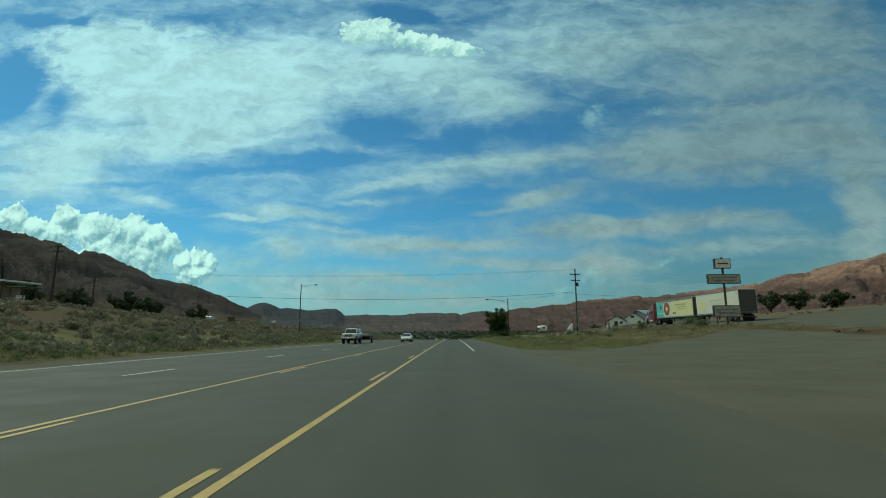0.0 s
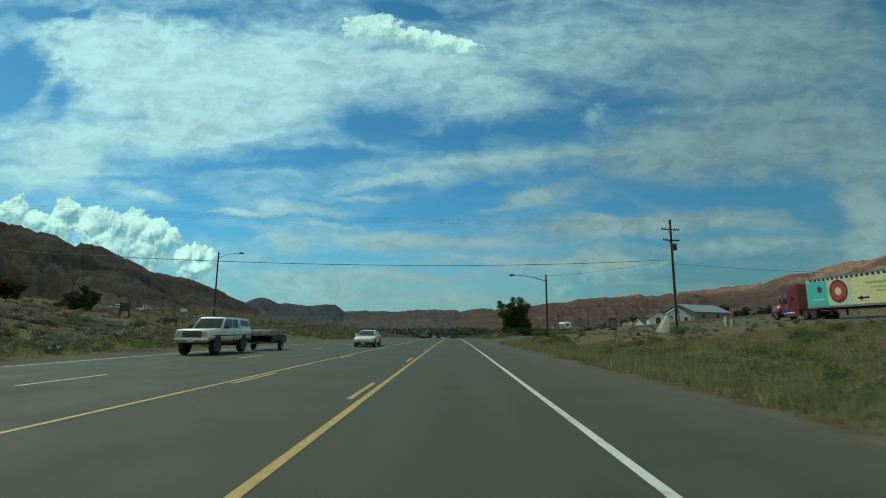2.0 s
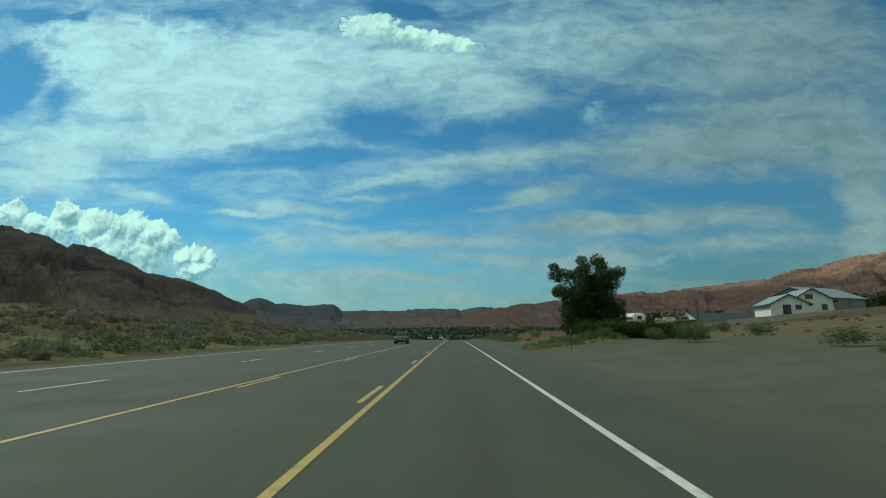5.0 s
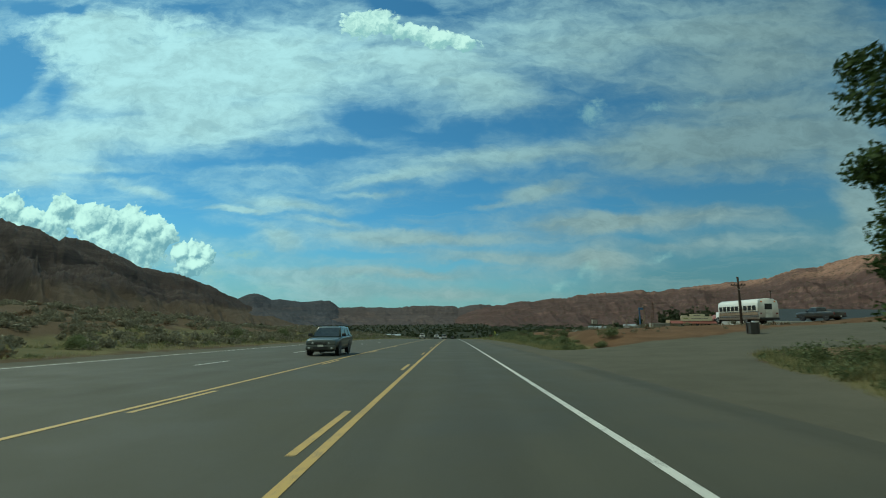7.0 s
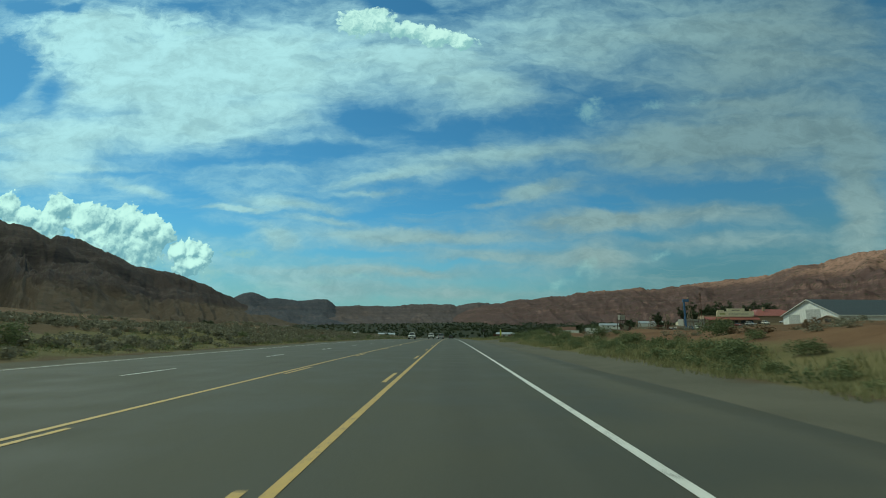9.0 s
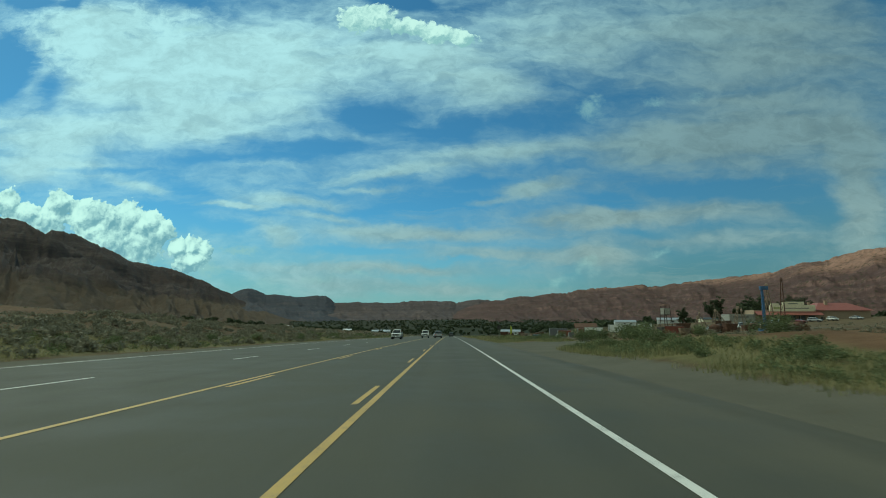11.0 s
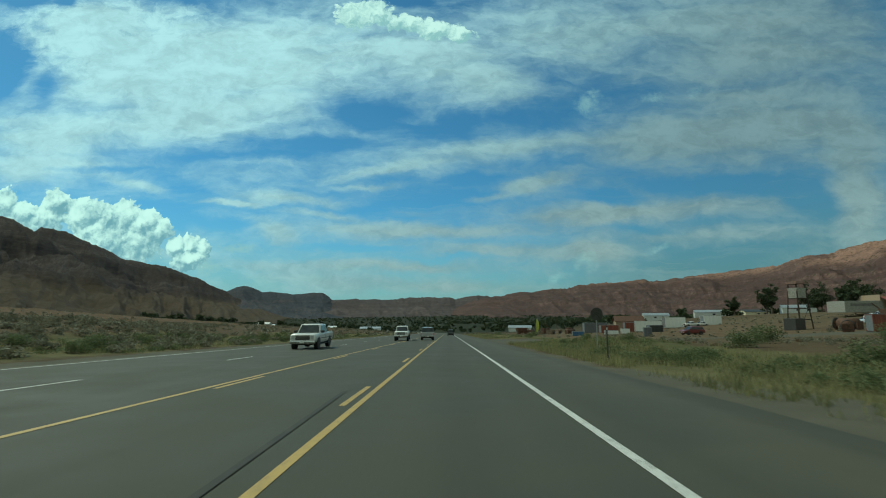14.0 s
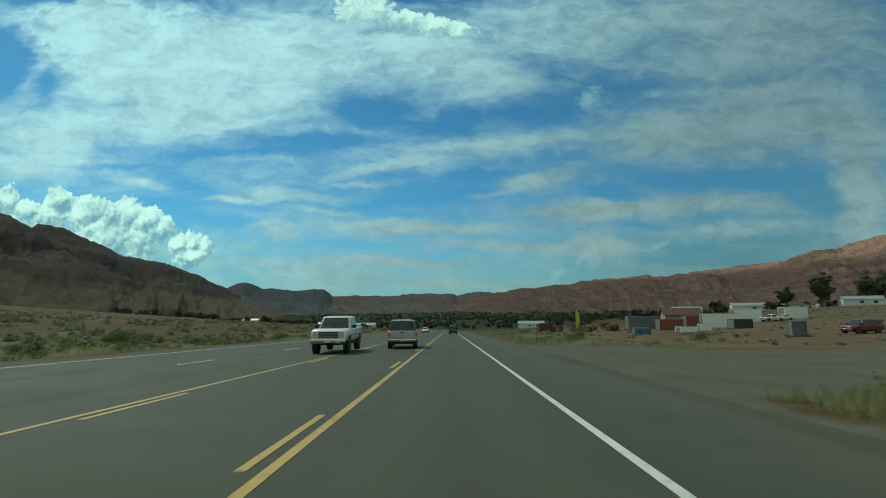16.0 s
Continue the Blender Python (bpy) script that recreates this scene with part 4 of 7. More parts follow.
def bush_shape(rng, leaves, size, height=0.75, lobes=5):
    """A low rounded shrub of unit radius."""
    a = rng.uniform(0, math.tau, lobes)
    rr = rng.uniform(0.2, 0.62, lobes)
    z = rng.uniform(0.25, 0.62, lobes) * height
    centres = np.stack([rr * np.cos(a), rr * np.sin(a), z], 1)
    v, f = leaf_cloud(rng, centres, rng.uniform(0.32, 0.5, lobes), max(3, leaves // lobes), size, 0.85)
    v[:, 2] = np.maximum(v[:, 2], 0.0)
    return v, f


def planted(protos, xyz, scale, rng, stretch=(0.75, 1.25)):
    """All the plants of a stand in one list of vertices and faces."""
    V, F, base = [], [], 0
    for (x, y, z), s in zip(xyz, scale):
        v, f = protos[rng.randint(len(protos))]
        t = rng.uniform(0, math.tau)
        c, n = math.cos(t), math.sin(t)
        h = rng.uniform(*stretch)
        V.append(np.stack([x + s * (v[:, 0] * c - v[:, 1] * n), y + s * (v[:, 0] * n + v[:, 1] * c), z + s * h * v[:, 2]], 1))
        F.append(f + base)
        base += len(v)
    return np.concatenate(V), np.concatenate(F)


def stand(name, label, category, protos, xy, scale, mat, rng, sink=0.05):
    z = land_z(xy[:, 0], xy[:, 1]) - sink
    V, F = planted(protos, np.column_stack([xy, z]), scale, rng)
    return tagged(new(name, mesh_from(name, V, F, mat)), label, category, kind="stuff")


def tree(name, label, x, y, height, spread_r, rng, leaves, leaf, mat, low=0.18, group="", lean=0.0, trunk_r=None, skirt=False):
    """A trunk that forks into limbs, with clumps of leaves along and round them."""
    top = thing(name, label, "tree", on_land(x, y, 0.1), 0, group)
    tr = trunk_r or height * 0.028
    fork = height * 0.22
    bm = tube([(0, 0, -0.2), (0.05 * height * lean, 0, fork * 0.5), (0.08 * height * lean, 0.02 * height, fork)], [tr * 1.25, tr, tr * 0.85], 9)
    centres, radii = [], []
    limbs = 7 if height > 6 else 5
    for i in range(limbs):
        a = math.tau * (i + rng.uniform(-0.3, 0.3)) / limbs
        reach = spread_r * rng.uniform(0.5, 0.85) * (0.25 if i == 0 else 1)
        rise = height * (0.93 if i == 0 else rng.uniform(0.5, 0.86))
        s = Vector((0.08 * height * lean, 0.02 * height, fork * rng.uniform(0.75, 1.0)))
        e = Vector((reach * math.cos(a), reach * math.sin(a), rise))
        m = s.lerp(e, 0.5) + Vector((rng.uniform(-0.2, 0.2), rng.uniform(-0.2, 0.2), rng.uniform(-0.06, 0.06) * height))
        tube([s, m, e], [tr * 0.6, tr * 0.36, tr * 0.1], 6, bm)
        for t in (0.45, 0.62, 0.8, 0.97):
            p = s.lerp(m, t * 2) if t < 0.5 else m.lerp(e, t * 2 - 1)
            for _ in range(3):
                o = Vector(rng.normal(0, 0.17, 3) * spread_r)
                q = p + o
                q.z = max(q.z, height * low)
                centres.append(tuple(q))
                radii.append(spread_r * rng.uniform(0.14, 0.27))
                if rng.rand() < 0.3:
                    tube([p, q], [tr * 0.12, tr * 0.05], 4, bm)
    if skirt:
        # suckers and low boughs that hide the trunk
        for _ in range(46):
            a, q = rng.uniform(0, math.tau), rng.uniform(0.15, 0.8) * spread_r
            centres.append((q * math.cos(a), q * math.sin(a), rng.uniform(0.08, 0.5) * height))
            radii.append(spread_r * rng.uniform(0.16, 0.28))
    part("trunk", bm, M_BARK, top, "", True)
    v, f = leaf_cloud(rng, centres, radii, max(4, leaves // len(centres)), leaf, 0.8)
    crown = new("crown", mesh_from("crown", v, f, mat))
    crown.parent = top
    return top


rng_p = np.random.RandomState(21)
SAGE = [bush_shape(rng_p, 42, 0.26) for _ in range(8)]
SAGE_FINE = [bush_shape(rng_p, 84, 0.17, 0.85, 6) for _ in range(8)]
SAGE_NEAR = [bush_shape(rng_p, 260, 0.085, 0.95, 8) for _ in range(6)]
WEED = [bush_shape(rng_p, 84, 0.12, 0.9, 7) for _ in range(6)]
BRUSH = [bush_shape(rng_p, 1500, 0.05, 1.15, 14) for _ in range(4)]


def cover_free(x, y):
    return drives(x, y) < 0.35


def build_plants():
    rng = np.random.RandomState(5)
    # sagebrush slopes beside the road, thinning with distance
    def field(n, x0, x1, y0, y1):
        xy = np.column_stack([rng.uniform(x0, x1, n), rng.uniform(y0, y1, n)])
        keep = cover_free(xy[:, 0], xy[:, 1]) & (ripple(xy[:, 0], xy[:, 1], 9, ((17, 1.0), (6, 0.6))) > -1.1 + 0.9 * rng.rand(n))
        return xy[keep]
    near = np.concatenate([field(5200, -42, -19.5, -5, 340), field(3000, -75, -40, 0, 380)])
    stand("sagebrush", "grey-green sagebrush on the red bank", "shrub", SAGE_FINE, near, rng.uniform(0.34, 0.92, len(near)), M_SAGE, rng)
    far = np.concatenate([field(3000, -190, -70, 20, 520), field(1900, -90, -20, 330, 640), field(1300, -420, -150, 150, 900)])
    stand("sagebrush", "grey-green sagebrush scattered over red soil", "shrub", SAGE, far, rng.uniform(0.35, 1.05, len(far)), M_SAGE, rng)
    dead = np.concatenate([field(700, -60, -19.5, 0, 330), field(700, 13, 60, 40, 330), field(500, -140, -40, 200, 520)])
    stand("dry_brush", "dead brown brush between the sage", "shrub", SAGE_FINE, dead, rng.uniform(0.2, 0.55, len(dead)), M_DEAD, rng)
    close = np.concatenate([field(240, 12, 34, 55, 112), field(280, 13, 32, 190, 262), field(160, 14, 32, 296, 345)])
    stand("sagebrush", "low grey-green sage near the road", "shrub", SAGE_NEAR, close, rng.uniform(0.2, 0.6, len(close)), M_SAGE, rng)
    right = np.concatenate([field(600, 30, 140, 215, 345), field(1500, 8, 140, 360, 640), field(350, 60, 200, 60, 200)])
    stand("sagebrush", "grey-green scrub on the dirt lots", "shrub", SAGE, right, rng.uniform(0.25, 0.7, len(right)), M_SAGE, rng)
    # green weeds along both verges
    weeds = np.concatenate([field(520, 7.5, 14, 42, 112), field(420, 6.8, 15, 140, 170), field(760, 8.2, 11.4, 186, 264), field(130, 16, 24, 262, 276),
                            field(620, 7.6, 17, 290, 342), field(420, 8, 18, 366, 520), field(700, -25, -19.2, -5, 98), field(1000, -26, -19.2, 118, 420), field(800, -26, -19, 300, 430)])
    stand("roadside_weeds", "green weeds along the gravel verge", "shrub", WEED, weeds, rng.uniform(0.2, 0.55, len(weeds)), M_BRUSH, rng)
    # grass
    tufts = np.concatenate([field(9500, 5.9, 17, 37, 80), field(7500, 5.9, 12.8, 78, 116), field(4500, 6.0, 15, 138, 172), field(4200, 7.4, 11.2, 186, 264), field(8500, 5.9, 17, 289, 343),
                            field(3000, 5.9, 18, 360, 470), field(2600, -24, -18.6, -5, 98), field(4200, -25, -18.6, 118, 430), field(3500, 15, 34, 44, 82)])
    n = len(tufts)
    blades = 7
    c = np.repeat(tufts, blades, 0) + rng.normal(0, 0.13, (n * blades, 2))
    z = land_z(c[:, 0], c[:, 1]) - 0.02
    h = rng.uniform(0.14, 0.46, len(c)) * np.repeat(rng.uniform(0.5, 1.1, n), blades)
    a = rng.uniform(0, math.tau, len(c))
    lean = rng.uniform(0.05, 0.5, len(c)) * h
    w = 0.018
    base = np.column_stack([c, z])
    side = np.column_stack([np.cos(a) * w, np.sin(a) * w, np.zeros(len(c))])
    b = rng.uniform(0, math.tau, len(c))
    tip = base + np.column_stack([np.cos(b) * lean, np.sin(b) * lean, h])
    V = np.stack([base - side, base + side, tip], 1).reshape(-1, 3)
    tagged(new("grass", mesh_from("grass", V, np.arange(len(V)).reshape(-1, 3), M_GRASS)), "dry yellow-green verge grass", "grass", kind="stuff")
    # single large bushes that stand out along the right verge
    spots = [(12.8, 104.9, 0.85), (14.4, 106.4, 0.7), (17.6, 110.2, 0.8), (11.9, 100.2, 0.75), (10.0, 98.4, 0.7), (12.6, 98.2, 0.85), (11.0, 99.0, 0.6), (9.4, 101.5, 0.45), (16.7, 125.7, 1.0), (18.6, 125.3, 0.9), (14.5, 121, 0.5), (20.5, 88, 1.0), (16, 82, 0.8), (12.2, 76, 0.7), (19, 70, 0.9), (24.5, 66, 1.2), (34, 72, 1.6), (31, 63, 1.3),
             (11.0, 158.5, 0.9), (10.2, 150, 0.8), (9.0, 151, 0.8), (12.2, 148, 1.1), (13.5, 164, 1.0), (17.5, 147, 1.3),
             (10.5, 192, 0.9), (14.0, 190, 1.15), (12.6, 187.0, 0.7), (11.5, 197.5, 1.0), (10.2, 204, 0.85), (12.8, 210, 1.0), (11.2, 216, 0.9), (11.5, 224, 1.0), (10.4, 231, 0.8), (12.0, 239, 1.1),
             (12.0, 258.5, 1.4), (14.2, 262, 1.2), (10.8, 253, 0.9), (11.4, 268.6, 1.35), (13.0, 270.4, 1.5), (14.5, 268.5, 1.4), (16.5, 272, 1.2), (13, 247, 1.0),
             (15.5, 306, 1.2), (8.6, 309.0, 0.7), (9.8, 308.6, 0.75), (11.0, 309.5, 0.8), (10.0, 311.2, 0.75), (10.8, 309.6, 0.85), (11.8, 310.6, 0.9), (9.2, 299, 0.7), (10.4, 298, 0.85), (11.6, 299.5, 0.9), (12.8, 298, 1.0), (14.2, 300, 1.0), (15.5, 299, 1.05), (16.5, 66, 0.6), (20, 70, 0.7), (24, 74, 0.9), (13, 64, 0.5), (11.5, 58, 0.45), (18, 58, 0.55), (12.5, 312, 0.8), (17.5, 317, 1.2), (21.5, 321, 1.3), (13.5, 325, 0.8), (10.2, 331, 0.7), (24, 314, 1.3),
             (17, 140, 1.5), (21, 148, 1.7), (25, 156, 1.8), (24, 143, 1.4), (30, 160, 1.5), (14.0, 385, 1.2), (18, 398, 1.4), (12.5, 410, 1.1), (22, 412, 1.4), (26, 380, 1.1),
             (-22.5, 62, 0.9), (-24, 41, 1.2), (-21.5, 82, 0.8), (-22, 150, 0.9), (-21.2, 172, 0.8), (-22.8, 196, 1.0), (-22, 262, 1.0), (-21.5, 280, 0.9), (-23, 300, 1.1), (-22, 318, 1.2), (-21.6, 340, 0.9), (-22.6, 362, 1.1), (-37, 99, 1.5), (-41, 96, 1.3)]
    rr = np.random.RandomState(31)
    for k in range(34):
        spots.append((rr.uniform(8.9, 10.6), 187 + 2.2 * k + rr.uniform(-.6, .6), rr.uniform(0.4, 0.66)))
    for k in range(16):
        spots.append((rr.uniform(10.6, 12.6), 187 + 4.6 * k + rr.uniform(-.9, .9), rr.uniform(0.4, 0.7)))
    for k in range(5):
        spots.append((rr.uniform(10.2, 14), rr.uniform(146.5, 150.5), rr.uniform(0.6, 0.9)))
    for k in range(16):
        spots.append((-rr.uniform(20.8, 25), 120 + 19 * k + rr.uniform(-7, 7), rr.uniform(0.7, 1.2)))
    for k in range(22):
        spots.append((-rr.uniform(20.3, 24.5), 300 + 5.2 * k + rr.uniform(-1.5, 1.5), rr.uniform(0.55, 0.9)))
    proto = [mesh_from("bush", *BRUSH[i], M_BRUSH) for i in range(4)]
    for i, (x, y, s) in enumerate(spots):
        ob = new("bush", proto[i % 4])
        ob.matrix_world = pose(x, y, lz(x, y) - 0.06, 0, 0, rng.uniform(0, 360)) @ Matrix.Diagonal((s, s, s * rng.uniform(0.85, 1.1), 1))
        tagged(ob, "rounded green greasewood bush beside the road", "bush", "roadside bushes")
    # undergrowth in dark elm leaf, which also paints in the tree's shade
    under = [mesh_from("bush", *BRUSH[i], M_LEAF) for i in range(2)]
    for k in range(30):
        x, y, s = rr.uniform(12.4, 21.0), rr.uniform(148.4, 155.0), rr.uniform(1.15, 1.8)
        ob = new("bush", under[k % 2])
        ob.matrix_world = pose(x, y, lz(x, y) - 0.06, 0, 0, 47 * k) @ Matrix.Diagonal((s, s, s * 1.1, 1))
        tagged(ob, "leafy undergrowth beneath the elm, tree shade in its dark colour", "bush", "undergrowth")
    # the big elm on the verge, leafy down to the weeds
    r = np.random.RandomState(8)
    tree("elm_tree", "full dark-green elm on the grassy verge", 14.6, 156.5, 9.0, 4.2, r, 52000, 0.105, M_LEAF, 0.06, "", 0.2, 0.3, True)
    # trees among the lots down the valley
    for x, y, h, s in ((186, 572, 15, 5.2), (201, 590, 20, 4.6), (214, 578, 17, 6), (232, 590, 19, 7), (250, 585, 17, 7), (176, 520, 9, 4.2), (268, 596, 19, 7), (160, 560, 10, 4),
                       (150, 470, 11, 4.5), (163, 482, 12, 5), (172, 470, 10, 4.5), (120, 262, 9, 5), (134, 270, 8, 5), (152, 280, 9, 5.5), (131, 445, 8, 4),
                       (96, 150, 6, 3.5), (110, 158, 6.5, 3.8), (128, 166, 7, 4)):
        tree("tree", "dark-green shade tree among the lots", x, y, h, s, r, 3600, 0.42, M_FARLEAF, 0.12, "trees down the valley")
    for x, y, h, s in ((-92, 118, 5, 3.8), (-84, 124, 5, 3.6), (-76, 122, 4.6, 3.2), (-100, 128, 5.5, 4.2), (-68, 130, 3.8, 2.8), (-88, 100, 4.5, 3), (-110, 112, 6, 4.4), (-72, 114, 3.8, 2.8)):
        tree("tree", "dusty dark-green tree behind the bank", x, y, h, s, r, 3000, 0.34, M_FARLEAF, 0.1, "trees behind the bank")
    # the wooded valley floor
    n = 2600
    yy = r.uniform(700, 2600, n)
    xx = r.uniform(-1, 1, n) * (0.42 * yy) + 0.03 * yy
    keep = np.abs(xx - bend(yy)) > 16
    xy = np.column_stack([xx, yy])[keep]
    crown = [leaf_cloud(r, np.column_stack([r.normal(0, 0.42, (9, 2)), r.uniform(0.35, 1.25, 9)]), r.uniform(0.35, 0.6, 9), 11, 0.40, 0.8) for _ in range(6)]
    stand("valley_trees", "dark-green cottonwoods on the valley floor", "trees", crown, xy, r.uniform(1.5, 3.3, len(xy)), M_FARLEAF, r)
    xy = np.column_stack([r.uniform(-250, -60, 60), r.uniform(700, 1150, 60)])
    stand("valley_trees", "dark-green trees round the valley houses", "trees", crown, xy, r.uniform(1.6, 4.2, len(xy)), M_FARLEAF, r)
    xy = np.column_stack([r.uniform(60, 420, 190), r.uniform(560, 1000, 190)])
    stand("valley_trees", "dark-green trees round the valley lots", "trees", crown, xy, r.uniform(1.6, 4.0, len(xy)), M_FARLEAF, r)


build_plants()

# ---------------------------------------------------------------- vehicles
def wheel_pair(car, y, half, r, width, rim=M_RIM):
    for side in (-1, 1):
        x = side * half
        tyre = part("wheel", lathe([(r * 0.72, -width / 2), (r * 0.96, -width / 2), (r, -width * 0.36), (r, width * 0.36), (r * 0.96, width / 2), (r * 0.72, width / 2)], 20, "X"),
                    M_BLACK, car, "black rubber tyre on a metal rim", True, (x, y, r))
        hub = lathe([(r * 0.70, -width * 0.40), (r * 0.70, width * 0.44), (r * 0.60, width * 0.46), (r * 0.52, width * 0.30), (r * 0.2, width * 0.34), (r * 0.16, width * 0.44)], 16, "X")
        o = part("rim", hub, rim, tyre, "metal wheel rim", True)
        if side < 0:
            o.rotation_euler = (0, 0, math.pi)
        for k in range(5):
            a = math.tau * k / 5
            s = rod((side * width * 0.42, r * 0.18 * math.cos(a), r * 0.18 * math.sin(a)), (side * width * 0.42, r * 0.58 * math.cos(a), r * 0.58 * math.sin(a)), r * 0.08, r * 0.11, 6)
            part("spoke", s, rim, tyre)


def shell(sections):
    """A car's lower body: per station y, half width at sill, waist and deck, and heights of sill, waist and deck."""
    rings = []
    for y, w0, w1, w2, z0, z1, z2 in sections:
        half = [(w0 * 0.86, z0), (w0, z0 + 0.05), (w1, (z0 + z1) / 2), (w1, z1), ((w1 + w2) / 2 + 0.01, z2 - (z2 - z1) * 0.22), (w2, z2), (w2 * 0.5, z2 + 0.012)]
        ring = [(x, y, z) for x, z in half] + [(-x, y, z) for x, z in half[::-1]]
        rings.append(ring)
    return loft(rings)


def panel(a, b, c, d, thick=0.012):
    """A thin four-cornered plate lying on its corners, which run round it seen from outside."""
    a, b, c, d = map(Vector, (a, b, c, d))
    n = (b - a).cross(d - a).normalized()
    return loft([[p - n * thick for p in (a, b, c, d)], [p + n * thick for p in (a, b, c, d)]])


def greenhouse(car, y0, y1, ty0, ty1, half, top, z0, z1, mat, split=()):
    """Cabin: a painted shell with rounded roof edges and panes let into it. y0..y1 at the waist, ty0..ty1 at the roof."""
    low = [Vector(p) for p in ((-half, y0, z0), (half, y0, z0), (half, y1, z0), (-half, y1, z0))]
    high = [Vector(p) for p in ((-top, ty0, z1), (top, ty0, z1), (top, ty1, z1), (-top, ty1, z1))]
    hull = loft([low, high])
    hull.edges.ensure_lookup_table()
    bmesh.ops.bevel(hull, geom=[e for e in hull.edges if max(v.co.z for v in e.verts) > z0 + 0.1], offset=0.055, segments=3, affect="EDGES", profile=0.6)
    part("cabin", hull, mat, car, "", True)
    part("roof", box(-top * 0.86, top * 0.86, ty0 + 0.12, ty1 - 0.12, z1 - 0.02, z1 + 0.035, 0.02, None, 0.86, 0.92), mat, car, "", True)

    def pane(i, j, f0, f1, g0, g1, name, label):
        at = lambda f, g: low[i].lerp(low[j], f).lerp(high[i].lerp(high[j], f), g)
        part(name, panel(at(f0, g0), at(f1, g0), at(f1, g1), at(f0, g1)), M_GLASS, car, label)

    pane(2, 3, 0.06, 0.94, 0.06, 0.90, "windscreen", "dark windscreen")
    pane(0, 1, 0.10, 0.90, 0.16, 0.86, "rear_window", "dark rear window")
    cuts = (0.0, *split, 1.0)
    for f0, f1 in zip(cuts, cuts[1:]):
        e = 0.06 / (y1 - y0) + 0.012
        pane(1, 2, f0 + e, f1 - e, 0.12, 0.86, "side_window", "dark side window")
        pane(3, 0, 1 - f1 + e, 1 - f0 - e, 0.12, 0.86, "side_window", "dark side window")


def nose(car, y, half, z0, z1, wide, lamp=M_HEAD, grille=M_PLASTIC, bars=3):
    """Grille, headlamps and bumper on a front that faces +y."""
    part("grille", box(-half * 0.62, half * 0.62, y - 0.03, y + 0.035, z0 + 0.02, z1, 0.015), grille, car, "black grille")
    for i in range(bars):
        z = z0 + 0.05 + (z1 - z0 - 0.08) * (i + 0.5) / bars
        part("grille_bar", box(-half * 0.60, half * 0.60, y + 0.03, y + 0.05, z - 0.018, z + 0.018), M_CHROME, car)
    for s in (-1, 1):
        x = s * half * 0.80
        part("headlight", box(x - half * 0.15, x + half * 0.15, y - 0.10, y + 0.03, z0 + 0.05, z1, 0.02), lamp, car, "clear headlight")
    part("front_bumper", box(-wide, wide, y - 0.12, y + 0.13, z0 - 0.27, z0 - 0.02, 0.05), M_CHROME if bars == 3 else M_PLASTIC, car, "", True)
    part("number_plate", box(-0.16, 0.16, y + 0.13, y + 0.14, z0 - 0.21, z0 - 0.08), M_OFFWHITE, car, "pale blank number plate")


def mirrors(car, y, half, z, mat=M_PLASTIC):
    for s in (-1, 1):
        part("mirror", box(s * half - 0.0 if s > 0 else s * half - 0.24, s * half + 0.24 if s > 0 else s * half, y - 0.07, y + 0.06, z, z + 0.19, 0.03), mat, car, "", True)


